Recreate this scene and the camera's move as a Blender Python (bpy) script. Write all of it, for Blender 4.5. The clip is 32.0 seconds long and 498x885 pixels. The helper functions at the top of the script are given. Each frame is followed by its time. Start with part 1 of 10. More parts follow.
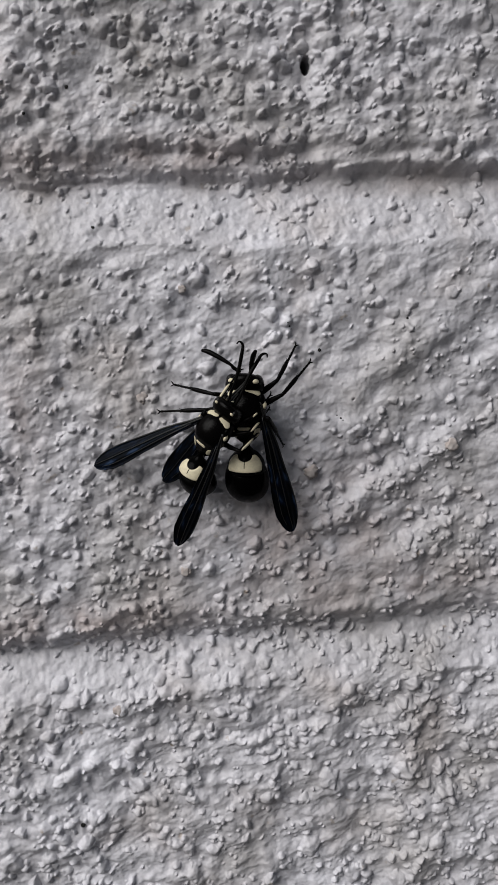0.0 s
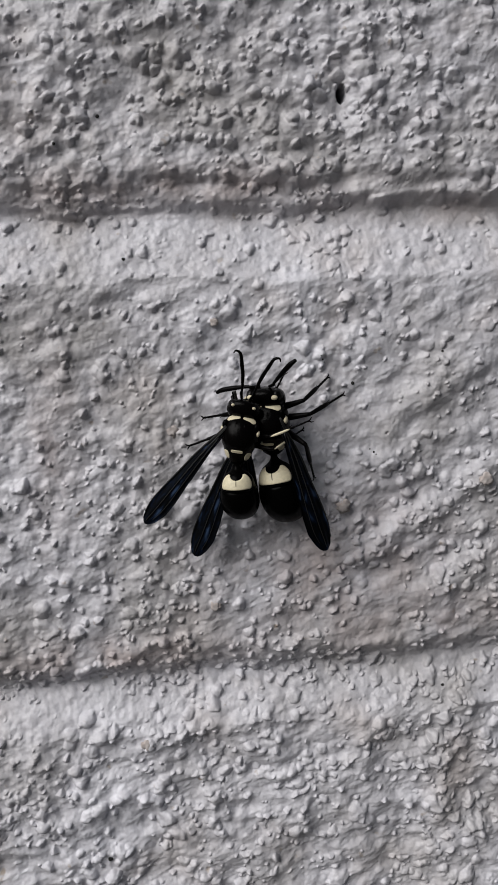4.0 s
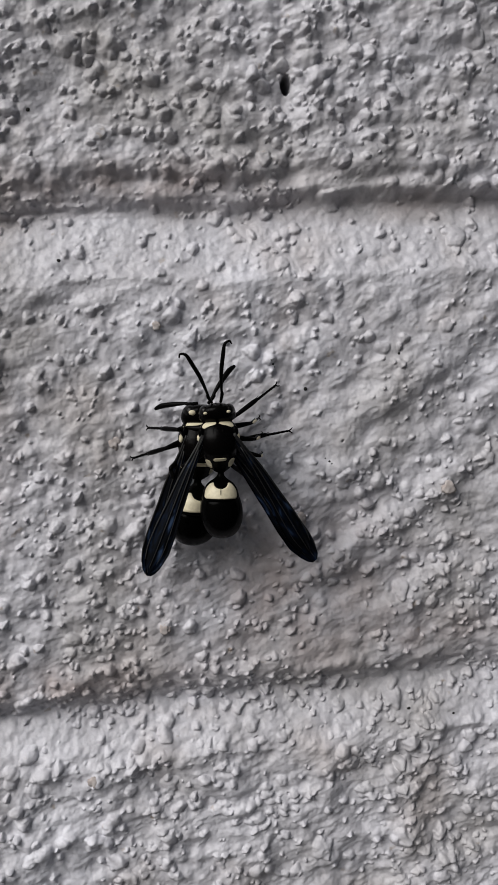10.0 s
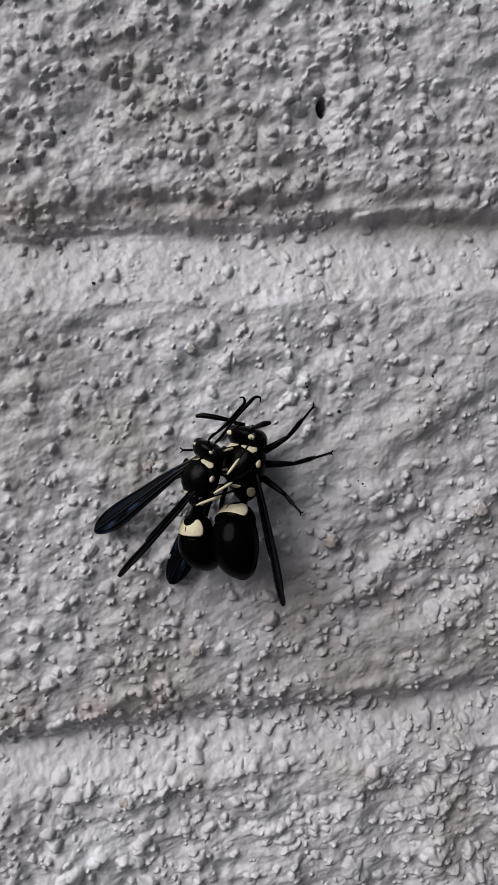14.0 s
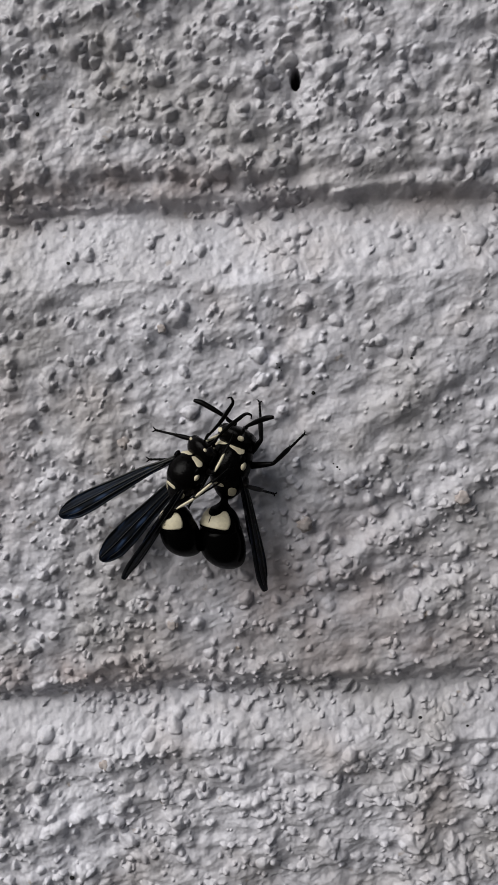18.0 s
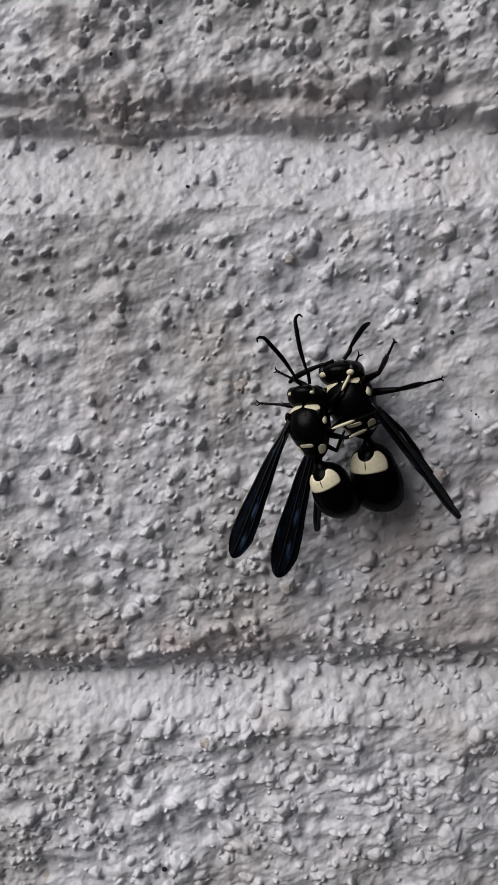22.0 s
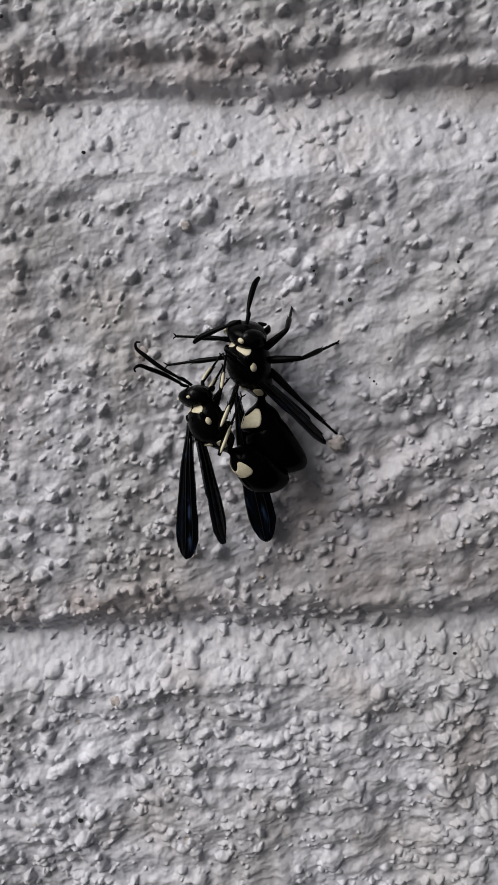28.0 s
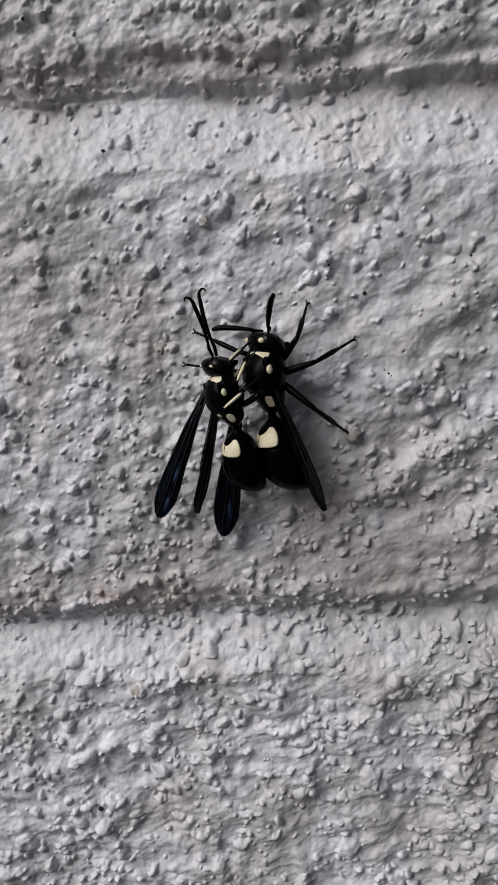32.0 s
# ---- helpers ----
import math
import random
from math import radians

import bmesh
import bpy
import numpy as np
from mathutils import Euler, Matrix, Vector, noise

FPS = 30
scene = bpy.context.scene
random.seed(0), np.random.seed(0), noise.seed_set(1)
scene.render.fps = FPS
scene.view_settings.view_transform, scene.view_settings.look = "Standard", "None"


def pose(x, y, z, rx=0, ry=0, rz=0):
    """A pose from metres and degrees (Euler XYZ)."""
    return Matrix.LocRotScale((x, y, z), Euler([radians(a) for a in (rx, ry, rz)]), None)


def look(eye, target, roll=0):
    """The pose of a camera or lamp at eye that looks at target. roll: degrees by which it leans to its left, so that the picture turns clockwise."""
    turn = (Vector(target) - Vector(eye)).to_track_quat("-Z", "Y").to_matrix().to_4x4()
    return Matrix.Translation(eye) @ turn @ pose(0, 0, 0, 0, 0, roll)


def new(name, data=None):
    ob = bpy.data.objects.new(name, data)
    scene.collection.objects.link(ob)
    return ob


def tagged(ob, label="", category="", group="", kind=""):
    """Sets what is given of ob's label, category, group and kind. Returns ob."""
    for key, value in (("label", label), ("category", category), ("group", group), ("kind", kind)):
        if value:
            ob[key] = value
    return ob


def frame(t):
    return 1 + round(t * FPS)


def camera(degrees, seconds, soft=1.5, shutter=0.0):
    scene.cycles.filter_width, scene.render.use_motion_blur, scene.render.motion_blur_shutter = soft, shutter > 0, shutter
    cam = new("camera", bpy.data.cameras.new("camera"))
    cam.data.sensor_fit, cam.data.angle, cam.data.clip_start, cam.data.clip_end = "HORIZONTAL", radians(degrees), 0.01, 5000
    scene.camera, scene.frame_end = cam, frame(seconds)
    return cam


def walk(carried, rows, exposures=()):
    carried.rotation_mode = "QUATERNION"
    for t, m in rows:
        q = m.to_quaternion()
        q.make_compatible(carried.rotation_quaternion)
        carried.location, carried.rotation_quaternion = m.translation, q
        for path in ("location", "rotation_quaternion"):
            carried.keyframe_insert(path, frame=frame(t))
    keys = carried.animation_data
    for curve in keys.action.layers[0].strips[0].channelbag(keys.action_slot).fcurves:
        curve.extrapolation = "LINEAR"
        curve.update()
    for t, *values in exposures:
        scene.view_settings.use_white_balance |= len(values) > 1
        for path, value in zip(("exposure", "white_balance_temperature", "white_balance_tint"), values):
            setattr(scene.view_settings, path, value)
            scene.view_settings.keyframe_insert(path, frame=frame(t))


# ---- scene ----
# One brick course is 67 mm high; the wall's face is the plane y = 0 and the camera stands about 12 cm in front of it.
MM = 0.001
cam = camera(30, 32.0, 0.65)
walk(cam, [
    (0, pose(-0.02542, -0.13293, -0.01282, 79.33, 1.55, -4.87)),
    (0.5, pose(-0.02367, -0.13411, -0.00847, 79.43, 1.59, -4.96)),
    (1, pose(-0.02467, -0.13359, -0.01007, 79.48, 1.56, -5.02)),
    (1.5, pose(-0.02748, -0.13174, -0.00704, 78.91, 1.30, -3.93)),
    (2, pose(-0.02900, -0.13067, -0.00630, 78.93, 1.27, -4.78)),
    (2.5, pose(-0.03083, -0.13015, -0.00618, 78.28, 1.16, -3.72)),
    (3, pose(-0.02983, -0.13128, -0.00614, 78.37, 1.28, -3.29)),
    (3.5, pose(-0.02910, -0.13070, -0.00566, 78.51, 1.50, -4.24)),
    (5.5, pose(-0.03235, -0.12487, -0.01036, 78.37, 1.34, -5.19)),
    (6, pose(-0.03351, -0.12452, -0.00998, 78.73, 1.33, -5.37)),
    (6.5, pose(-0.03287, -0.12388, -0.01081, 78.43, 1.38, -5.61)),
    (7, pose(-0.03209, -0.12473, -0.00890, 78.65, 1.30, -5.54)),
    (7.5, pose(-0.03221, -0.12465, -0.00801, 78.66, 1.21, -5.41)),
    (8, pose(-0.02873, -0.12570, -0.00759, 78.96, 1.34, -5.32)),
    (8.5, pose(-0.03199, -0.12477, -0.01056, 78.74, 1.23, -6.10)),
    (9, pose(-0.02727, -0.12617, -0.01064, 80.05, 1.58, -6.12)),
    (9.5, pose(-0.02344, -0.12390, -0.00891, 80.15, 2.02, -5.84)),
    (10, pose(-0.02544, -0.12256, -0.01064, 80.31, 2.17, -6.58)),
    (10.5, pose(-0.02816, -0.12320, -0.00942, 79.99, 2.01, -6.17)),
    (11, pose(-0.03423, -0.12282, -0.00795, 80.09, 1.75, -6.30)),
    (11.5, pose(-0.02977, -0.12364, -0.00553, 80.42, 1.99, -5.93)),
    (12, pose(-0.03250, -0.12150, -0.00699, 80.10, 1.97, -6.49)),
    (12.5, pose(-0.02866, -0.12260, -0.00617, 80.25, 2.13, -6.40)),
    (13, pose(-0.02886, -0.12375, -0.00458, 80.40, 2.07, -6.01)),
    (13.5, pose(-0.02861, -0.12344, -0.00459, 80.51, 2.11, -6.49)),
    (14, pose(-0.03001, -0.12129, -0.00689, 80.01, 2.00, -6.71)),
    (14.5, pose(-0.03070, -0.12011, -0.00829, 79.83, 1.90, -6.55)),
    (15, pose(-0.03074, -0.12012, -0.00869, 79.81, 1.93, -6.90)),
    (15.5, pose(-0.02977, -0.12221, -0.00881, 80.50, 2.00, -6.98)),
    (17.5, pose(-0.00804, -0.12208, -0.00132, 77.65, 2.34, 2.51)),
    (18, pose(-0.00571, -0.12118, -0.00465, 77.63, 2.45, 2.93)),
    (18.5, pose(-0.01149, -0.12131, -0.00326, 77.59, 2.27, 2.33)),
    (19, pose(-0.00785, -0.12028, -0.00408, 77.31, 2.28, 2.34)),
    (19.5, pose(-0.00665, -0.11878, -0.00775, 77.65, 2.30, 3.06)),
    (20, pose(-0.00934, -0.11928, -0.00795, 78.12, 2.19, 3.35)),
    (20.5, pose(-0.00884, -0.11911, -0.00692, 77.98, 2.17, 3.36)),
    (21, pose(-0.01610, -0.11754, -0.00986, 78.20, 1.90, 3.07)),
    (21.5, pose(-0.01707, -0.11569, -0.01259, 78.29, 1.89, 3.44)),
    (22, pose(-0.02335, -0.11358, -0.01576, 78.98, 1.53, 2.61)),
    (22.5, pose(-0.01910, -0.11126, -0.01518, 78.66, 1.50, 3.96)),
    (23, pose(-0.01567, -0.11058, -0.01252, 77.89, 1.47, 3.05)),
    (23.5, pose(-0.01243, -0.10985, -0.00902, 76.81, 1.54, 2.26)),
    (24, pose(-0.00868, -0.10959, -0.01386, 75.53, 1.66, 2.47)),
    (24.5, pose(-0.00986, -0.11054, -0.01376, 75.45, 1.66, 2.44)),
    (25, pose(-0.01061, -0.11064, -0.01137, 75.25, 1.80, 2.12)),
    (25.5, pose(-0.00965, -0.11065, -0.01224, 75.20, 1.89, 2.33)),
    (26, pose(-0.01176, -0.11159, -0.01280, 75.27, 1.79, 2.15)),
    (26.5, pose(-0.01168, -0.11118, -0.01512, 75.28, 1.65, 2.31)),
    (28.5, pose(-0.01106, -0.11447, -0.01258, 75.67, 1.64, 2.40)),
    (29, pose(-0.01020, -0.11475, -0.01197, 75.56, 1.66, 2.31)),
    (29.5, pose(-0.01368, -0.11366, -0.01076, 75.62, 1.60, 2.16)),
    (30, pose(-0.01000, -0.11388, -0.01039, 75.46, 1.70, 2.56)),
    (30.5, pose(-0.01166, -0.11580, -0.01304, 75.67, 1.72, 2.73)),
    (31, pose(-0.01152, -0.11691, -0.01448, 75.81, 1.85, 2.70)),
    (31.5, pose(-0.01197, -0.11678, -0.01516, 75.96, 1.96, 2.97)),
    (32, pose(-0.01235, -0.11615, -0.01437, 75.96, 2.04, 2.86)),
])

# ---- light: an open, overcast sky, brightest above and to one side ----
world = bpy.data.worlds.new("overcast_sky")
scene.world = world
world.use_nodes = True
wn = world.node_tree.nodes
sky = wn.new("ShaderNodeTexSky")
sky.sky_type = "NISHITA"
sky.sun_disc = False
sky.sun_elevation = radians(38)
sky.sun_rotation = radians(232)
sky.dust_density = 3.0
world.node_tree.links.new(sky.outputs[0], wn["Background"].inputs[0])
wn["Background"].inputs[1].default_value = 0.0185
sun = new("sun", bpy.data.lights.new("sun", "SUN"))
sun.data.energy = 3.35
sun.data.angle = radians(45)
sun.data.color = (1.0, 0.985, 0.97)
sun.matrix_world = look((-1.22, -0.95, 1.3), (0, 0, 0))


# ---- materials ----
def material(name):
    m = bpy.data.materials.new(name)
    m.use_nodes = True
    return m, m.node_tree.nodes, m.node_tree.links, m.node_tree.nodes["Principled BSDF"]


def noise_node(nodes, links, scale, detail=4.0, rough=0.55):
    co = nodes.new("ShaderNodeTexCoord")
    n = nodes.new("ShaderNodeTexNoise")
    n.inputs["Scale"].default_value, n.inputs["Detail"].default_value, n.inputs["Roughness"].default_value = scale, detail, rough
    links.new(co.outputs["Object"], n.inputs["Vector"])
    return n


def ramp(nodes, links, source, stops):
    r = nodes.new("ShaderNodeValToRGB")
    e = r.color_ramp.elements
    while len(e) < len(stops):
        e.new(0.5)
    for el, (p, c) in zip(e, stops):
        el.position, el.color = p, (*c, 1)
    links.new(source, r.inputs[0])
    return r


def mix(nodes, links, fac, a, b, kind="MIX"):
    m = nodes.new("ShaderNodeMix")
    m.data_type, m.blend_type = "RGBA", kind
    for sock, v in ((m.inputs[0], fac), (m.inputs[6], a), (m.inputs[7], b)):
        if isinstance(v, (int, float)):
            sock.default_value = v
        elif isinstance(v, tuple):
            sock.default_value = (*v, 1)
        else:
            links.new(v, sock)
    return m.outputs[2]


def paint_material():
    """Old white masonry paint: chalky, faintly mauve, with dull weathered patches, brown specks and fine grain."""
    m, n, l, b = material("masonry_paint")
    broad = noise_node(n, l, 38, 5)
    base = ramp(n, l, broad.outputs[0], [(0.32, (0.41, 0.395, 0.395)), (0.5, (0.55, 0.543, 0.578)), (0.68, (0.68, 0.68, 0.732))])
    fine = noise_node(n, l, 900, 5, 0.6)
    grain = ramp(n, l, fine.outputs[0], [(0.3, (0.70, 0.70, 0.70)), (0.6, (1, 1, 1))])
    col = mix(n, l, 0.75, base.outputs[0], grain.outputs[0], "MULTIPLY")
    speck = noise_node(n, l, 420, 3, 0.5)
    sp = ramp(n, l, speck.outputs[0], [(0.70, (0, 0, 0)), (0.78, (1, 1, 1))])
    col = mix(n, l, sp.outputs[0], col, (0.34, 0.29, 0.25))
    stain = noise_node(n, l, 55, 4, 0.6)
    st = ramp(n, l, stain.outputs[0], [(0.54, (0, 0, 0)), (0.74, (0.55, 0.55, 0.55))])
    col = mix(n, l, st.outputs[0], col, (0.43, 0.38, 0.36))
    # rusty dirt that has washed over the middle brick and gathered above the lower joint; the last two patches paint
    # the brownish shade under the upper joint's ledges
    co = n.new("ShaderNodeTexCoord")
    for (x, z), (wide, high), amount in (((-0.006, -0.052), (0.022, 0.017), 0.5), ((-0.040, -0.064), (0.030, 0.005), 0.55), ((0.012, -0.061), (0.03, 0.006), 0.4), ((-0.047, -0.032), (0.006, 0.02), 0.4), ((-0.03, 0.0025), (0.045, 0.0045), 0.5), ((0.012, -0.001), (0.03, 0.003), 0.4)):
        place = n.new("ShaderNodeMapping")
        place.vector_type = "TEXTURE"
        place.inputs["Location"].default_value = (x, 0, z)
        place.inputs["Scale"].default_value = (wide, 0.05, high)
        ball_of = n.new("ShaderNodeTexGradient")
        ball_of.gradient_type = "SPHERICAL"
        l.new(co.outputs["Object"], place.inputs[0])
        l.new(place.outputs[0], ball_of.inputs[0])
        blotch = noise_node(n, l, 130, 6, 0.65)
        spread = ramp(n, l, blotch.outputs[0], [(0.36, (0.15, 0.15, 0.15)), (0.62, (1, 1, 1))])
        patch = mix(n, l, 1.0, ball_of.outputs[0], spread.outputs[0], "MULTIPLY")
        patch = mix(n, l, 1.0, patch, (2.0 * amount,) * 3, "MULTIPLY")
        col = mix(n, l, patch, col, (0.385, 0.335, 0.33))
    l.new(col, b.inputs["Base Color"])
    b.inputs["Roughness"].default_value = 0.43
    b.inputs["Specular IOR Level"].default_value = 0.42
    bump = n.new("ShaderNodeBump")
    bump.inputs["Strength"].default_value, bump.inputs["Distance"].default_value = 0.65, 0.00012
    tiny = noise_node(n, l, 3000, 5, 0.68)
    l.new(tiny.outputs[0], bump.inputs["Height"])
    l.new(bump.outputs[0], b.inputs["Normal"])
    return m


def shell_material(name, colour, rough, grain=2500, strength=0.25, spec=0.5):
    m, n, l, b = material(name)
    t = noise_node(n, l, grain, 3)
    dark = tuple(c * 0.82 for c in colour)
    r = ramp(n, l, t.outputs[0], [(0.3, dark), (0.7, colour)])
    l.new(r.outputs[0], b.inputs["Base Color"])
    b.inputs["Roughness"].default_value = rough
    b.inputs["Specular IOR Level"].default_value = spec
    bump = n.new("ShaderNodeBump")
    bump.inputs["Strength"].default_value, bump.inputs["Distance"].default_value = strength, 0.00006
    l.new(t.outputs[0], bump.inputs["Height"])
    l.new(bump.outputs[0], b.inputs["Normal"])
    return m


PAINT = paint_material()
BLACK = shell_material("black_shell", (0.0015, 0.0013, 0.0013), 0.2, 5200, 0.5, 0.045)
GLOSS = shell_material("glossy_black_shell", (0.0010, 0.0010, 0.0010), 0.2, 1500, 0.12, 0.022)
LIMB = shell_material("black_limb", (0.0014, 0.0012, 0.0012), 0.36, 4000, 0.4, 0.05)
IVORY = shell_material("ivory_marking", (0.66, 0.60, 0.43), 0.45, 2600, 0.2, 0.3)
EYE = shell_material("compound_eye", (0.003, 0.0026, 0.0026), 0.24, 9000, 0.5, 0.2)


def wing_material():
    """Smoky blue-black membrane with a violet sheen; its bluish glints are painted into the colour as streaks."""
    m, n, l, b = material("smoky_wing")
    co, stretch = n.new("ShaderNodeTexCoord"), n.new("ShaderNodeMapping")
    stretch.inputs["Scale"].default_value = (800, 270, 500)
    sheen_streaks = n.new("ShaderNodeTexNoise")
    sheen_streaks.inputs["Scale"].default_value, sheen_streaks.inputs["Detail"].default_value = 1.0, 3.0
    sheen_streaks.inputs["Distortion"].default_value = 1.2
    l.new(co.outputs["Object"], stretch.inputs[0])
    l.new(stretch.outputs[0], sheen_streaks.inputs["Vector"])
    r = ramp(n, l, sheen_streaks.outputs[0], [(0.49, (0.0010, 0.0010, 0.0012)), (0.6, (0.002, 0.004, 0.010)), (0.7, (0.020, 0.034, 0.066))])
    l.new(r.outputs[0], b.inputs["Base Color"])
    b.inputs["Roughness"].default_value = 0.36
    b.inputs["Specular IOR Level"].default_value = 0.09
    b.inputs["Specular Tint"].default_value = (0.62, 0.75, 1.0, 1)
    return m


WING = wing_material()


def thin_material():
    """Half-clear smoky film."""
    m, n, l, b = material("clear_wing")
    b.inputs["Base Color"].default_value = (0.012, 0.012, 0.014, 1)
    b.inputs["Roughness"].default_value = 0.45
    b.inputs["Specular IOR Level"].default_value = 0.1
    clear = n.new("ShaderNodeBsdfTransparent")
    clear.inputs[0].default_value = (0.62, 0.62, 0.64, 1)
    both = n.new("ShaderNodeMixShader")
    both.inputs[0].default_value = 0.6
    l.new(clear.outputs[0], both.inputs[1])
    l.new(b.outputs[0], both.inputs[2])
    l.new(both.outputs[0], n["Material Output"].inputs[0])
    return m


HINDWING = thin_material()
VEIN = shell_material("wing_vein", (0.002, 0.002, 0.002), 0.5)


def plain_material(name, c0, c1, scale, rough=0.85):
    m, n, l, b = material(name)
    t = noise_node(n, l, scale, 6)
    r = ramp(n, l, t.outputs[0], [(0.35, c0), (0.65, c1)])
    l.new(r.outputs[0], b.inputs["Base Color"])
    b.inputs["Roughness"].default_value = rough
    return m


# unseen ground, kept dark so that little light bounces up onto the wall
GROUND = plain_material("unseen_dark_ground", (0.040, 0.040, 0.042), (0.065, 0.064, 0.062), 6)

SPECK = plain_material("black_speck", (0.004, 0.004, 0.004), (0.012, 0.011, 0.01), 3000)
GRIT = plain_material("bare_grit", (0.38, 0.325, 0.305), (0.54, 0.50, 0.485), 900)

# ---- the wall ----
rng = np.random.default_rng(11)
STEP = 0.14
GX = np.arange(-67.0, 29.0 + 1e-6, STEP)
GZ = np.arange(-114.0, 36.0 + 1e-6, STEP)
XX, ZZ = np.meshgrid(GX, GZ)


def field(cell, seed, sx=1.0, sz=1.0, turn=0.0):
    """Smooth random height, -1 to 1, with features about cell millimetres wide."""
    c, s = math.cos(radians(turn)), math.sin(radians(turn))
    u, v = (XX * c + ZZ * s) / (cell * sx) + 500.0, (-XX * s + ZZ * c) / (cell * sz) + 500.0
    iu, iv = np.floor(u).astype(int), np.floor(v).astype(int)
    fu, fv = u - iu, v - iv
    fu, fv = fu * fu * fu * (fu * (fu * 6 - 15) + 10), fv * fv * fv * (fv * (fv * 6 - 15) + 10)
    lat = np.random.default_rng(seed).uniform(-1, 1, (1024, 1024))
    g = lambda a, b: lat[(iv + b) % 1024, (iu + a) % 1024]
    return (g(0, 0) * (1 - fu) + g(1, 0) * fu) * (1 - fv) + (g(0, 1) * (1 - fu) + g(1, 1) * fu) * fv


def step(a, b, v):
    t = np.clip((v - a) / (b - a), 0, 1)
    return t * t * (3 - 2 * t)


def joint_profile(z, top, long, deep, tuck):
    """A bed joint: tucked in under the course above, then sloping out to the brick below."""
    return -deep * (1 - step(top - 0.9, top + tuck, z)) * np.clip((z - top + long) / long, 0, 1)


# the two bed joints that are seen, with their uneven lines
EDGE1 = -0.9 + 0.6 * field(14, 1) + 0.35 * field(4, 2) + 0.25 * field(1.6, 22) + 0.2 * field(0.8, 27)
EDGE2 = -67.6 + 0.026 * (XX + 10) + 0.6 * field(15, 3) + 0.45 * field(4, 4) + 0.35 * field(1.6, 24) + 0.25 * field(0.8, 28)
relief = joint_profile(ZZ, EDGE1, 9.0, 2.6, 2.4) + joint_profile(ZZ, EDGE2, 8.0, 2.8, 4.4)
in_bed = step(0.2, 0.8, -relief / 1.3)
# each course stands a little proud of the one above
relief += -0.9 + 1.5 * np.clip((EDGE1 - ZZ) / 9.0, 0, 1) + 1.2 * np.clip((EDGE2 - ZZ) / 8.0, 0, 1)
# a second ledge of paint above the upper joint, and the strip between the two
LEDGE = EDGE1 + 3.7 + 0.7 * field(9, 25) + 0.3 * field(2.4, 26) + 0.25 * field(0.9, 29)
strip = (1 - step(LEDGE - 0.6, LEDGE + 1.5, ZZ)) * step(EDGE1 - 0.5, EDGE1 + 0.5, ZZ)
relief -= strip * (0.5 + 0.85 * np.clip((ZZ - EDGE1) / 3.7, 0, 1)) * (0.5 + 0.5 * step(8, -12, XX)) * (0.8 + 0.4 * field(7, 23))
top_course, low_course = step(EDGE1 - 0.5, EDGE1 + 2.0, ZZ), step(EDGE2 - 6.5, EDGE2 - 10.0, ZZ)
rough = (0.8 + 0.2 * top_course + 0.3 * low_course) * (1 - 0.72 * in_bed)
# faint upright joints, nearly filled with paint
relief -= 0.8 * np.exp(-((XX + 5.2 + 0.6 * field(9, 5)) / 1.6) ** 2) * top_course
relief -= 0.9 * np.exp(-((XX - 3.0 + 1.5 * field(14, 6)) / 4.0) ** 2) * low_course
# broad swells, brush drag and small unevenness
fold = lambda f: 1.0 - 2.0 * np.abs(f)
relief += rough * (0.5 * field(17, 7) + 0.4 * field(7, 8) + 0.34 * field(3.2, 9) + 0.2 * field(1.6, 10, 1, 1, 37) + 0.09 * field(0.85, 12, 1, 1, 62)) + 0.045 * field(0.42, 15, 1, 1, 24)
ripple = step(-14, 0, XX) * step(-62, -52, ZZ) * step(-12, -22, ZZ)
relief += 0.35 * low_course * field(9, 41) + 0.85 * ripple * field(4.6, 13, 2.4, 0.8, 33) + 0.3 * rough * field(2.2, 14, 2.2, 0.8, 9)
# wrinkled, dragged skin of the paint
relief += rough * (0.06 * fold(field(1.9, 61, 1.5, 0.8, 14)) + 0.04 * fold(field(1.05, 62, 1.4, 0.8, 28)) + 0.025 * fold(field(0.6, 63, 1.3, 0.9, 5)))
PATCH = field(11, 51) + 0.6 * field(5, 52)

lumps = np.zeros_like(relief)
LUMP_RISE = 1.0
WARP_X, WARP_Z = 0.06 * field(0.55, 35) + 0.18 * field(1.1, 31) + 0.22 * field(2.6, 32), 0.06 * field(0.55, 36) + 0.18 * field(1.1, 33) + 0.22 * field(2.6, 34)


def lump(x, z, r, tall=0.75, long=1.0, turn=0.0):
    """Stamp one blob of paint-covered grit: steep sides and a rounded top."""
    w = r * max(long, 1.0) * 1.2 + 0.5
    a0, a1 = np.searchsorted(GX, (x - w, x + w))
    b0, b1 = np.searchsorted(GZ, (z - w, z + w))
    if a1 - a0 < 2 or b1 - b0 < 2:
        return
    dx, dz = XX[b0:b1, a0:a1] + WARP_X[b0:b1, a0:a1] - x, ZZ[b0:b1, a0:a1] + WARP_Z[b0:b1, a0:a1] - z
    c, s = math.cos(turn), math.sin(turn)
    u, v = (dx * c + dz * s) / (r * long), (-dx * s + dz * c) / r
    wob = 1 + 0.07 * np.sin(3 * np.arctan2(v, u) + 7 * x) + 0.05 * np.sin(5 * np.arctan2(v, u) + 3 * z)
    q = np.clip(1 - (u * u + v * v) / wob**2, 0, 1)
    view = lumps[b0:b1, a0:a1]
    np.maximum(view, 1.08 * tall * r * math.sqrt(0.45 / max(r, 0.45)) * q**0.5, out=view)


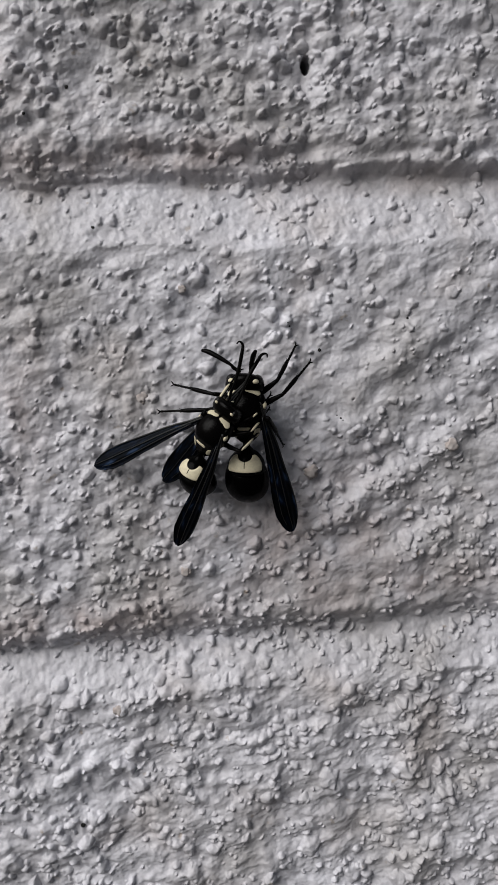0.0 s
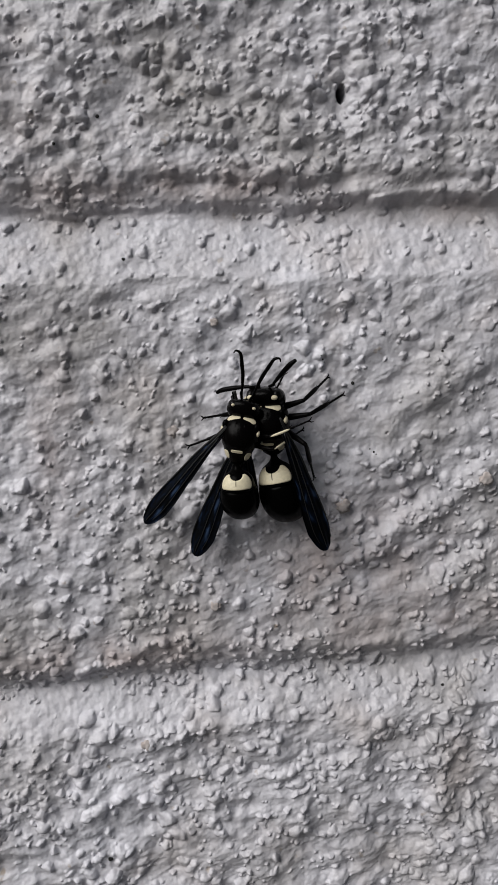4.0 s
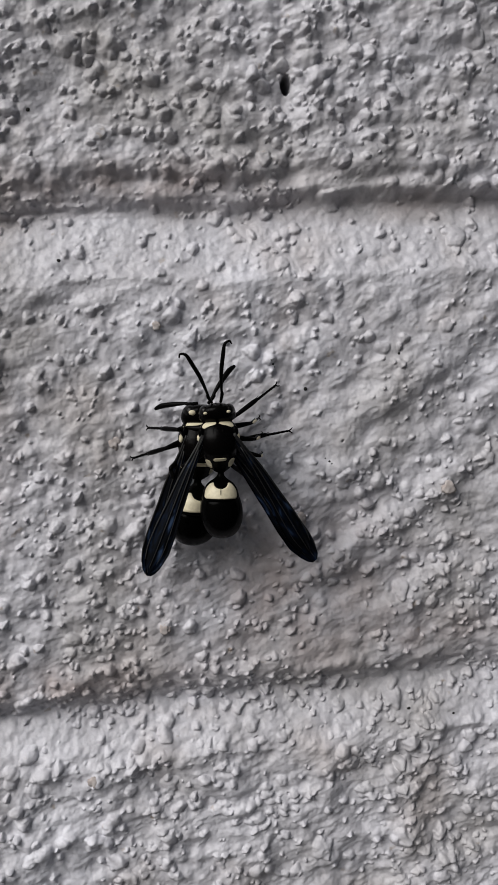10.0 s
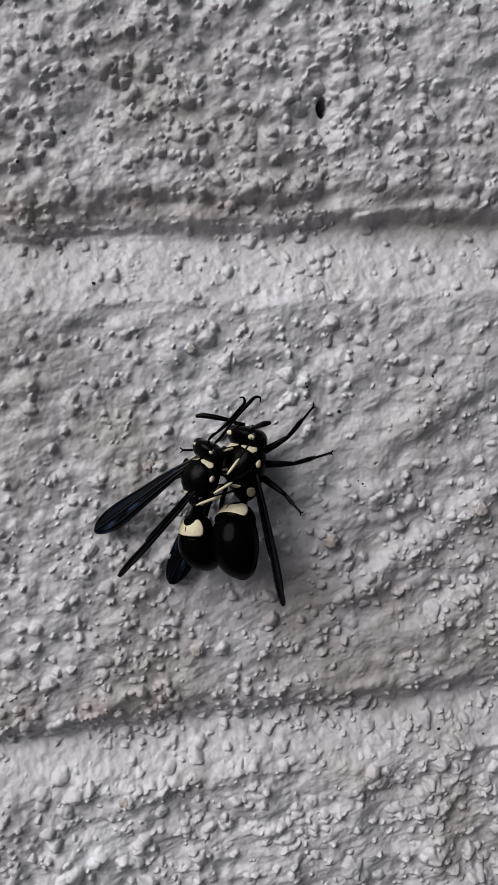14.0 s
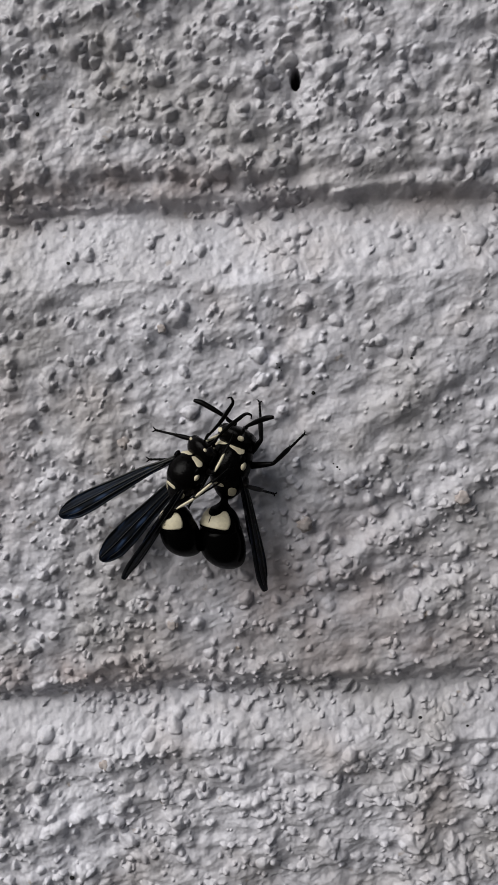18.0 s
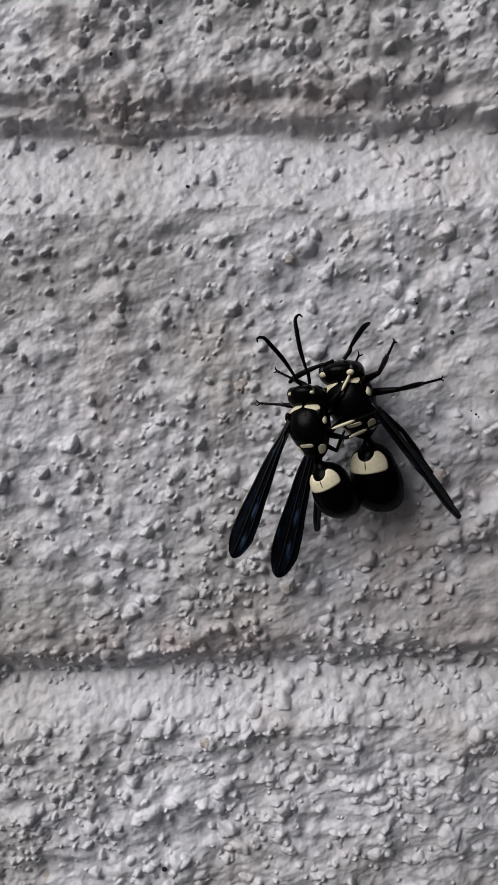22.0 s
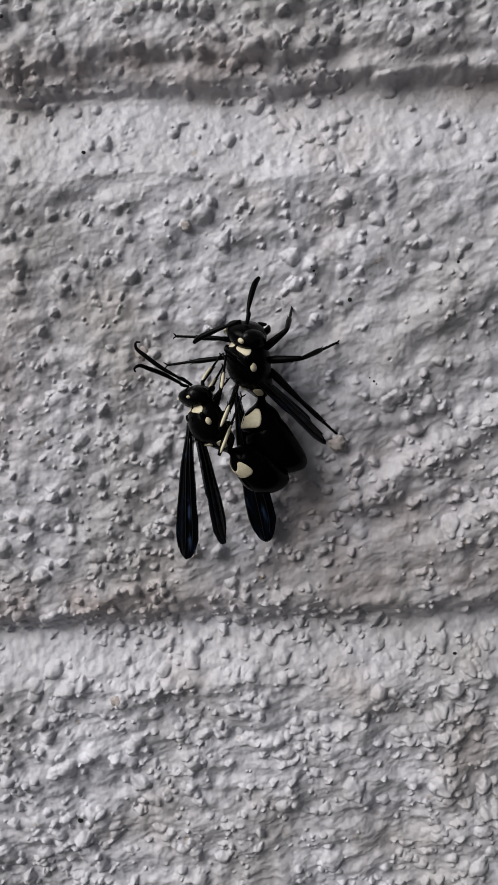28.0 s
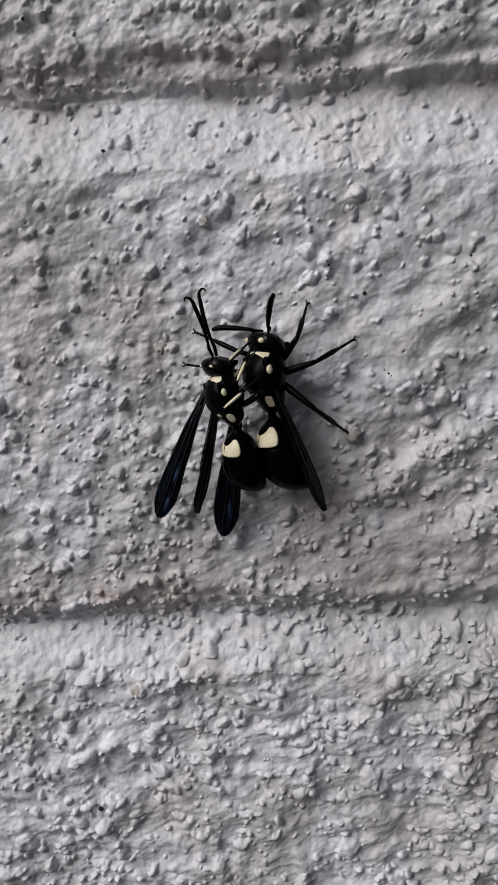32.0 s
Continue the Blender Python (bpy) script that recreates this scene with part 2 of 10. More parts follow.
def scatter(count, x0, x1, z0, z1, small, big, tall=0.75, group=0):
    """Strew lumps over a stretch of wall; with group, in little heaps."""
    for _ in range(count):
        x, z = rng.uniform(x0, x1), rng.uniform(z0, z1)
        if rng.uniform() > 0.66 + 0.6 * PATCH[int((z - GZ[0]) / STEP), int((x - GX[0]) / STEP)]:
            continue
        r = 0.9 * small * (big / small) ** (rng.uniform() ** 2.2)
        lump(x, z, r, 1.75 * tall * rng.uniform(0.6, 1.2), rng.uniform(1.0, 1.4), rng.normal(0.15, 0.7))
        for _ in range(int(rng.integers(0, group + 1))):
            a, d = rng.uniform(0, 6.28), rng.uniform(0.9, 1.9) * r
            lump(x + d * math.cos(a), z + d * math.sin(a), r * rng.uniform(0.4, 0.85), tall, rng.uniform(1, 1.5), a)


# low mounds of coarse grit deep under the paint, then the smaller lumps that ride on them
scatter(250, -67, 29, 4, 36, 0.8, 1.7, 0.24, 1)
scatter(420, -67, 29, -66, -12, 0.8, 1.7, 0.24, 1)
scatter(300, -67, 29, -114, -75, 0.8, 1.7, 0.24, 1)
for axis in (0, 1):
    for _ in range(2):
        lumps = 0.25 * np.roll(lumps, 1, axis) + 0.5 * lumps + 0.25 * np.roll(lumps, -1, axis)
relief += lumps
lumps = np.zeros_like(relief)
scatter(340, -67, 29, 4, 36, 0.34, 1.3, 0.8, 2)
scatter(1100, -67, 29, 4, 36, 0.22, 0.65, 0.8)
scatter(120, -67, 29, 0, 4, 0.18, 0.5, 0.7)
scatter(90, -67, 29, -11, 0, 0.3, 0.9, 0.6, 1)
scatter(150, -67, 29, -12, 0, 0.18, 0.4, 0.5)
scatter(60, -67, 29, -32, -12, 0.35, 0.95, 0.9, 2)
scatter(280, -67, 29, -67, -32, 0.38, 1.05, 0.9, 2)
scatter(380, -67, 29, -32, -12, 0.2, 0.55, 0.85)
scatter(1250, -67, 29, -67, -32, 0.22, 0.6, 0.85)
scatter(159, -67, 29, -76, -66, 0.3, 0.9, 0.65, 2)
scatter(217, -67, 29, -76, -66, 0.18, 0.4, 0.5)
scatter(560, -67, 29, -114, -76, 0.42, 1.2, 0.85, 3)
scatter(1250, -67, 29, -114, -76, 0.22, 0.65, 0.8)
scatter(90, -67, 29, -2, 2.5, 0.3, 1.0, 0.9, 2)
scatter(230, -67, 29, -70.5, -65, 0.3, 1.0, 0.95, 2)
# the larger lumps, each a blob of grit under the paint: across, up, radius
HIGH_LEFT = [
    (-43.2, 13.7, 0.70), (-41.3, 14.7, 0.70), (-43.2, 11.2, 0.78), (-39.2, 21.9, 0.70), (-32.9, 19.2, 1.01), (-30.3, 19.2, 0.78), (-31.8, 18.0, 0.70), (-27.3, 19.6, 1.40), (-25.9, 18.1, 0.70),
    (-29.3, 16.8, 0.70), (-28.7, 14.0, 0.86), (-22.7, 15.3, 0.94), (-26.4, 15.4, 0.70), (-17.2, 19.1, 0.70), (-18.1, 17.9, 0.55), (-17.1, 14.9, 0.86), (-15.4, 14.6, 0.70), (-13.9, 14.3, 0.70),
    (-25.1, 13.1, 0.55), (-24.4, 11.5, 1.01), (-23.8, 12.4, 0.47), (-21.2, 10.9, 0.94), (-15.3, 10.9, 1.48), (-33.0, 11.4, 0.62), (-29.7, 8.9, 1.01), (-39.0, 5.0, 1.40), (-43.9, 4.1, 1.56),
    (-22.2, 7.2, 0.55), (-19.3, 5.9, 0.78), (-20.3, 5.9, 0.47),
]
HIGH_RIGHT = [
    (-13.0, 4.9, 0.94), (-8.4, 5.1, 0.86), (-6.3, 5.1, 0.78), (-8.5, 14.4, 0.78), (-6.1, 16.7, 0.86), (-2.7, 17.3, 1.56), (-0.2, 14.0, 0.78), (1.6, 12.1, 0.55), (3.6, 18.3, 0.94),
    (5.1, 17.9, 0.78), (2.0, 20.8, 0.70), (10.7, 20.0, 0.86), (7.9, 15.1, 0.55), (7.9, 16.4, 0.55), (1.6, 8.8, 0.55), (5.4, 7.7, 0.62), (10.3, 8.0, 0.70), (1.2, 5.5, 1.40),
    (13.1, 3.8, 1.25), (16.8, 3.3, 1.48), (20.4, 1.2, 1.17), (15.0, 9.8, 0.62), (19.1, 8.6, 0.62), (18.1, 17.5, 0.70), (19.2, 20.0, 1.40), (0.0, 0.0, 1.33), (-6.4, -0.0, 0.70),
    (-15.1, -2.1, 0.94), (14.7, 4.1, 1.09), (8.3, 2.0, 0.70),
]
UPPER_BED = [
    (16.9, -5.5, 1.33), (8.7, -6.5, 0.70), (-18.4, -5.9, 0.70), (-33.1, -5.9, 0.70), (-35.1, -5.7, 0.62), (-23.2, -0.5, 0.47), (-21.4, -3.9, 0.39), (-25.0, -4.9, 0.62), (-36.8, -2.4, 0.62),
    (-44.4, -2.3, 0.78), (0.2, -11.7, 1.09), (-3.9, -9.7, 0.39), (19.3, -3.6, 0.70), (-24.5, -4.0, 0.55), (3.1, -3.1, 0.47), (-10.8, -1.8, 0.47),
]
MIDDLE_LEFT = [
    (-43.8, -13.0, 0.55), (-46.1, -16.3, 0.70), (-45.1, -16.1, 0.55), (-43.0, -15.7, 0.55), (-40.0, -13.9, 0.70), (-32.0, -13.2, 0.62), (-30.9, -12.7, 0.47), (-30.6, -16.7, 0.47), (-23.7, -12.9, 0.55),
    (-21.7, -14.4, 0.94), (-23.7, -15.4, 0.62), (-36.5, -19.5, 0.62), (-44.1, -19.8, 0.62), (-44.1, -21.0, 0.62), (-44.8, -22.2, 1.01), (-39.1, -20.9, 0.78), (-39.5, -22.3, 1.01), (-30.8, -21.6, 0.47),
    (-28.5, -22.6, 0.47), (-21.0, -21.2, 0.62), (-35.3, -23.5, 0.47), (-35.5, -42.0, 0.70), (-37.9, -41.5, 0.70), (-31.4, -41.8, 1.01), (-29.2, -45.3, 0.70), (-46.3, -52.1, 0.94), (-49.8, -56.2, 1.25),
    (-49.6, -59.2, 1.56), (-45.2, -60.3, 0.94), (-49.1, -63.2, 0.70), (-51.6, -63.5, 0.70), (-42.0, -53.6, 0.55), (-40.3, -53.7, 0.62),
]
MIDDLE_RIGHT = [
    (-11.2, -19.7, 0.86), (-9.2, -20.6, 0.78), (-5.5, -21.5, 0.70), (-1.2, -15.4, 0.70), (4.7, -18.3, 0.70), (6.3, -19.8, 0.78), (9.2, -18.7, 0.70), (14.8, -16.9, 0.94), (13.4, -22.1, 0.55),
    (8.4, -21.5, 0.39), (13.1, -35.7, 0.86), (14.9, -39.2, 0.78), (-7.4, -36.6, 0.70), (0.5, -37.3, 1.01), (5.4, -37.9, 1.01), (-6.0, -42.1, 0.94), (9.8, -42.8, 0.78), (1.7, -42.5, 0.70),
    (-1.2, -39.8, 0.55), (-0.4, -47.9, 0.70), (-4.7, -50.8, 0.70), (-1.3, -51.8, 0.70), (-3.8, -47.8, 0.62), (8.6, -53.6, 0.94), (12.9, -55.7, 0.86), (18.6, -54.2, 0.94), (-14.4, -49.8, 0.86),
    (-24.7, -56.7, 0.86), (-21.3, -56.7, 0.86), (-27.9, -63.6, 0.62), (-19.8, -61.4, 0.94), (-33.0, -48.5, 0.78), (-36.4, -47.0, 1.01),
]
LOW_LEFT = [
    (-44.4, -73.8, 1.17), (-46.6, -75.9, 1.09), (-42.5, -76.2, 0.94), (-43.9, -78.4, 1.09), (-47.1, -77.2, 0.78), (-35.3, -77.6, 0.94), (-29.2, -73.9, 0.78), (-25.7, -72.3, 1.01), (-34.2, -72.6, 0.62),
    (-30.6, -79.8, 0.70), (-25.2, -79.7, 0.94), (-18.5, -80.1, 0.70), (-43.2, -87.7, 1.25), (-40.5, -86.5, 0.94), (-33.4, -90.4, 1.48), (-31.8, -92.9, 1.17), (-25.2, -92.9, 0.86), (-27.5, -83.7, 0.70),
    (-24.0, -83.0, 0.78), (-40.2, -95.1, 0.94), (-51.4, -96.6, 0.94), (-46.6, -94.6, 0.62), (-37.3, -98.7, 0.70), (-29.9, -98.8, 0.70), (-38.7, -100.5, 0.62), (-53.1, -101.8, 1.56), (-41.0, -101.8, 1.56),
    (-44.9, -88.1, 0.94),
]
LOW_RIGHT = [
    (-13.3, -72.2, 0.86), (-4.9, -67.7, 0.62), (-1.5, -67.4, 0.70), (-0.6, -70.7, 0.94), (7.3, -70.3, 1.09), (0.7, -78.7, 0.94), (2.9, -83.1, 0.86), (-13.1, -85.7, 0.86), (-9.5, -80.5, 0.70),
    (-7.8, -82.3, 0.62), (17.6, -77.9, 0.94), (15.9, -79.7, 0.78), (17.8, -87.5, 0.78), (7.8, -90.6, 1.25), (0.1, -93.5, 0.78), (12.4, -93.9, 0.70), (-13.8, -93.8, 0.94), (-3.9, -91.2, 1.56),
    (3.3, -100.6, 0.78), (14.8, -101.0, 0.78), (-6.8, -102.7, 1.40), (-0.4, -108.3, 1.17), (7.0, -109.5, 1.09), (22.8, -107.3, 0.78), (21.4, -85.3, 0.70),
]
for x, z, r in HIGH_LEFT + HIGH_RIGHT + UPPER_BED + MIDDLE_LEFT + MIDDLE_RIGHT + LOW_LEFT + LOW_RIGHT:
    lump(x, z, r, LUMP_RISE * rng.uniform(0.85, 1.1), rng.uniform(1.0, 1.25), rng.uniform(0, 3.14))
    for _ in range(int(rng.integers(0, 1 + int(r * 2.5)))):
        a = rng.uniform(0, 6.28)
        lump(x + 0.75 * r * math.cos(a), z + 0.75 * r * math.sin(a), r * rng.uniform(0.25, 0.45), 1.3)

for axis in (0, 1):
    lumps = 0.08 * np.roll(lumps, 1, axis) + 0.84 * lumps + 0.08 * np.roll(lumps, -1, axis)
relief += lumps

relief -= 8.0 * np.clip(1 - (((XX + 5.4) / 0.6) ** 2 + ((ZZ - 14.4) / 1.25) ** 2) ** 1.5, 0, 1) ** 0.5
# pinholes left by air in the paint
for _ in range(60):
    x, z, r = rng.uniform(-66, 28), rng.uniform(-113, 35), rng.uniform(0.08, 0.17)
    a0, a1 = np.searchsorted(GX, (x - 0.8, x + 0.8))
    b0, b1 = np.searchsorted(GZ, (z - 0.8, z + 0.8))
    d = ((XX[b0:b1, a0:a1] + WARP_X[b0:b1, a0:a1] - x) / (1.5 * r)) ** 2 + ((ZZ[b0:b1, a0:a1] + WARP_Z[b0:b1, a0:a1] - z) / r) ** 2
    relief[b0:b1, a0:a1] -= 2.6 * r * np.clip(1 - d, 0, 1)
slope_z, slope_x = np.gradient(relief, STEP)
normals = np.stack([-slope_x, -np.ones_like(relief), -slope_z], -1)
normals /= np.linalg.norm(normals, axis=-1, keepdims=True)

# where one part of the wall ends and the next begins
WALL = tagged(new("wall_brick"), "rough brick wall under thick lumpy off-white masonry paint", kind="structure")


def wall_piece(name, x0, x1, z0, z1, label):
    """One brick or bed of mortar: its painted face, and its sides running back into the wall."""
    a0, a1 = np.searchsorted(GX, (x0 - 1e-6, x1 - 1e-6))
    b0, b1 = np.searchsorted(GZ, (z0 - 1e-6, z1 - 1e-6))
    a1, b1 = min(a1 + 1, len(GX)), min(b1 + 1, len(GZ))
    xs, zs, hs = XX[b0:b1, a0:a1], ZZ[b0:b1, a0:a1], relief[b0:b1, a0:a1]
    nz, nx = xs.shape
    front = np.stack([xs, -hs, zs], -1).reshape(-1, 3)
    idx = np.arange(nz * nx).reshape(nz, nx)
    quads = np.stack([idx[:-1, :-1], idx[:-1, 1:], idx[1:, 1:], idx[1:, :-1]], -1).reshape(-1, 4)
    rim = np.concatenate([idx[0, :], idx[1:, -1], idx[-1, -2::-1], idx[-2:0:-1, 0]])
    back = front[rim].copy()
    back[:, 1] = 60.0
    m = len(front) + np.arange(len(rim))
    sides = np.stack([rim, m, np.roll(m, -1), np.roll(rim, -1)], -1)
    verts = np.concatenate([front, back]) * MM
    quads = np.concatenate([quads, sides])
    me = bpy.data.meshes.new(name)
    me.vertices.add(len(verts))
    me.vertices.foreach_set("co", verts.ravel())
    me.loops.add(quads.size)
    me.loops.foreach_set("vertex_index", quads.ravel().astype(np.int32))
    me.polygons.add(len(quads))
    me.polygons.foreach_set("loop_start", np.arange(0, quads.size, 4, dtype=np.int32))
    smooth = np.ones(len(quads), dtype=bool)
    smooth[-len(sides):] = False
    me.polygons.foreach_set("use_smooth", smooth)
    me.update(calc_edges=True)
    slope = normals[b0:b1, a0:a1].reshape(-1, 3)
    me.normals_split_custom_set_from_vertices(np.concatenate([slope, slope[rim]]).tolist())
    me.materials.append(PAINT)
    ob = new(name, me)
    ob.parent = WALL
    tagged(ob, label)
    return ob


wall_piece("brick", -67, -5.2, -0.2, 36, "painted brick with clustered paint lumps")
wall_piece("brick", -5.2, 29, -0.2, 36, "painted brick with a small pit")
wall_piece("mortar_joint", -67, 29, -11.6, -0.2, "smooth sloping painted mortar")
wall_piece("brick", -67, 29, -67.4, -11.6, "painted brick with diagonal ripples")
wall_piece("mortar_joint", -67, 29, -76.6, -67.4, "smooth sloping painted mortar")
wall_piece("brick", -67, 3.0, -114, -76.6, "painted brick crowded with lumps")
wall_piece("brick", 3.0, 29, -114, -76.6, "painted brick crowded with lumps")


# the rest of the wall, out of view, and an added ground that it stands on
def block(x0, x1, y0, y1, z0, z1, bevel=0.004):
    bm = bmesh.new()
    bmesh.ops.create_cube(bm, size=1)
    for v in bm.verts:
        v.co = Vector((x0 if v.co.x < 0 else x1, y0 if v.co.y < 0 else y1, z0 if v.co.z < 0 else z1))
    bmesh.ops.bevel(bm, geom=bm.edges[:], offset=bevel, segments=2, profile=0.5, affect="EDGES")
    return bm


def mesh_of(name, bm, mat):
    me = bpy.data.meshes.new(name)
    bm.to_mesh(me)
    bm.free()
    me.materials.append(mat)
    return me


PITCH, LENGTH = 0.0672, 0.203
core = new("mortar_core", mesh_of("mortar_core", block(-2.9, 2.9, 0.062, 0.2, -1.08, 1.64, 0.002), PAINT))
core.parent = WALL
far_brick = mesh_of("brick", block(-LENGTH / 2 + 0.005, LENGTH / 2 - 0.005, 0.0, 0.0615, -0.0285, 0.0285), PAINT)
for row in range(-15, 9):
    z = 0.0285 + row * PITCH
    for col in range(-4, 5):
        x = -0.0052 + (col + (0.5 if row % 2 == 0 else 0.0)) * LENGTH
        if -0.125 < z < 0.053 and abs(x + 0.011) < 0.155:
            continue
        b = new("brick", far_brick)
        b.matrix_basis = pose(x, 0, z)
        b.parent = WALL
verts, faces = [], []
for row in range(-16, 24):
    for col in range(-13, 14):
        if -16 < row < 9 and -5 < col < 5:
            continue
        x, z = -0.0052 + (col + (0.5 if row % 2 == 0 else 0.0)) * LENGTH, 0.0285 + row * PITCH
        k = len(verts)
        verts += [(x + a * (LENGTH / 2 - 0.005), y, z + c * 0.0285) for y in (0.0, 0.0615) for a, c in ((-1, -1), (1, -1), (1, 1), (-1, 1))]
        faces += [tuple(k + i for i in q) for q in ((0, 1, 2, 3), (0, 4, 5, 1), (1, 5, 6, 2), (2, 6, 7, 3), (3, 7, 4, 0))]
rest = bpy.data.meshes.new("brickwork")
rest.from_pydata(verts, [], faces)
rest.materials.append(PAINT)
brickwork = tagged(new("brickwork", rest), "more painted bricks further along the wall", kind="stuff")
brickwork.parent = WALL
ground_bm = bmesh.new()
bmesh.ops.create_grid(ground_bm, x_segments=8, y_segments=8, size=60)
ground = tagged(new("ground", mesh_of("ground", ground_bm, GROUND)), "unseen ground added at the foot of the wall, dark to bounce little light", kind="structure")
ground.location = (0, 0, -1.08)


def surface(x, z):
    """How far the painted face stands out at a place, in millimetres."""
    return float(relief[int(round((z - GZ[0]) / STEP)), int(round((x - GX[0]) / STEP))])


def pellet(name, x, z, r, mat, label, flat=0.5, ragged=0.25):
    bm = bmesh.new()
    bmesh.ops.create_icosphere(bm, subdivisions=3, radius=r * MM)
    for v in bm.verts:
        k = 1 + ragged * noise.noise(v.co * 2200 + Vector((x, z, r))) + 0.5 * ragged * noise.noise(v.co * 6000 + Vector((z, x, r)))
        v.co = Vector((v.co.x * k, v.co.y * flat * k, v.co.z * k))
    me = mesh_of(name, bm, mat)
    for p in me.polygons:
        p.use_smooth = True
    ob = new(name, me)
    ob.location = (x * MM, -surface(x, z) * MM, z * MM)
    ob.parent = WALL
    tagged(ob, label)
    return ob


for x, z, r in ((-35.7, -6.8, 0.26), (9.5, -71.7, 0.26), (16.0, -72.9, 0.2), (-4.3, -24.8, 0.24), (-42.0, -96.0, 0.36), (8.5, -20.6, 0.2),
                (-38.2, 11.9, 0.25), (-44.0, 8.4, 0.2), (-1.9, -34.3, 0.11), (-1.4, -34.7, 0.14), (-1.1, -35.0, 0.09), (-8.9, -20.6, 0.1), (-8.6, -21.2, 0.15), (-8.4, -21.6, 0.1)):
    pellet("speck", x, z, r, SPECK, "tiny black speck stuck to the paint")
for x, z, r in ((-30.1, -30.7, 0.85), (-5.9, -42.3, 1.0), (14.9, -39.2, 0.9), (-23.7, -15.5, 0.5), (-35.6, -77.6, 0.8), (-24.7, -56.7, 0.7)):
    pellet("bare_grit", x, z, r, GRIT, "bare pinkish grain of grit showing through", 0.28, 0.6)


# ---- mesh makers for the insects (millimetres in, metres out) ----
def part(name, data, mat, parent, label="", smooth=True):
    """Link vertices and faces as one mesh object under a thing or a part."""
    verts, faces = data
    me = bpy.data.meshes.new(name)
    me.from_pydata([(x * MM, y * MM, z * MM) for x, y, z in verts], [], faces)
    me.materials.append(mat)
    for p in me.polygons:
        p.use_smooth = smooth
    me.update()
    ob = new(name, me)
    ob.parent = parent
    if label:
        tagged(ob, label)
    return ob


def joined(*pieces):
    verts, faces = [], []
    for v, f in pieces:
        k = len(verts)
        verts += list(v)
        faces += [tuple(i + k for i in q) for q in f]
    return verts, faces


def refine(profile, n):
    """Resample rows of (y, width, top, bottom, lift) smoothly to n rows."""
    p = np.array(profile, float)
    s = np.linspace(0, len(p) - 1, n)
    out = []
    for v in s:
        i = min(int(v), len(p) - 2)
        f = v - i
        a, b, c, d = p[max(i - 1, 0)], p[i], p[i + 1], p[min(i + 2, len(p) - 1)]
        r = 0.5 * (2 * b + (c - a) * f + (2 * a - 5 * b + 4 * c - d) * f * f + (3 * b - a - 3 * c + d) * f**3)
        out.append((r[0], max(r[1], 0.02), max(r[2], 0.02), max(r[3], 0.02), r[4]))
    return out


def ring_point(row, a, lift=0.0):
    y, w, t, b, o = row
    h = t if math.sin(a) > 0 else b
    return ((w + lift) * math.cos(a), y, o + (h + lift) * math.sin(a))


def loft(profile, n=28, rows=30, grit=0.0, seed=0):
    """A closed body swept along y."""
    prof = refine(profile, rows)
    rnd = random.Random(seed)
    verts = []
    for row in prof:
        verts += [ring_point(row, 2 * math.pi * k / n, rnd.uniform(-grit, grit)) for k in range(n)]
    faces = [(i * n + k, i * n + (k + 1) % n, (i + 1) * n + (k + 1) % n, (i + 1) * n + k) for i in range(rows - 1) for k in range(n)]
    faces += [tuple(range(n - 1, -1, -1)), tuple(range((rows - 1) * n, rows * n))]
    if prof[0][0] > prof[-1][0]:
        faces = [f[::-1] for f in faces]
    return verts, faces


def marking(profile, y0, y1, a0, a1, lift=0.05, rows=30, notch=0.0, soft=0.35, taper=0.0):
    """A raised slab on the body's surface between two stations and two angles (degrees, 90 is the back); taper thins it towards one end."""
    prof = refine(profile, rows)
    ys = [r[0] for r in prof]
    order = sorted(range(len(ys)), key=lambda i: ys[i])
    nu, nv, verts, faces = 33, 13, [], []
    for layer in (lift, -0.25):
        for j in range(nv):
            for i in range(nu):
                u, v = i / (nu - 1), j / (nv - 1)
                inset = soft * (1 - math.sqrt(max(0.0, 1 - (2 * v - 1) ** 2)))
                a = radians(a0 + (a1 - a0) * (0.5 + (u - 0.5) * (1 - inset)))
                back = notch * max(0.0, 1 - (abs(u - 0.5) / 0.36) ** 2) + abs(taper) * (u if taper > 0 else 1 - u)
                y = y0 + (y1 - y0) * (v + (1 - v) * back)
                row = [float(np.interp(y, [ys[k] for k in order], [prof[k][c] for k in order])) for c in range(1, 5)]
                verts.append(ring_point((y, *row), a, layer if 0 < i < nu - 1 and 0 < j < nv - 1 or layer < 0 else 0.0))
    m = nu * nv
    for j in range(nv - 1):
        for i in range(nu - 1):
            q = (j * nu + i, j * nu + i + 1, (j + 1) * nu + i + 1, (j + 1) * nu + i)
            faces += [q, tuple(k + m for k in q[::-1])]
    edge = [i for i in range(nu)] + [j * nu + nu - 1 for j in range(1, nv)] + [(nv - 1) * nu + i for i in range(nu - 2, -1, -1)] + [j * nu for j in range(nv - 2, 0, -1)]
    faces += [(a, a + m, b + m, b) for a, b in zip(edge, edge[1:] + edge[:1])]
    return verts, faces


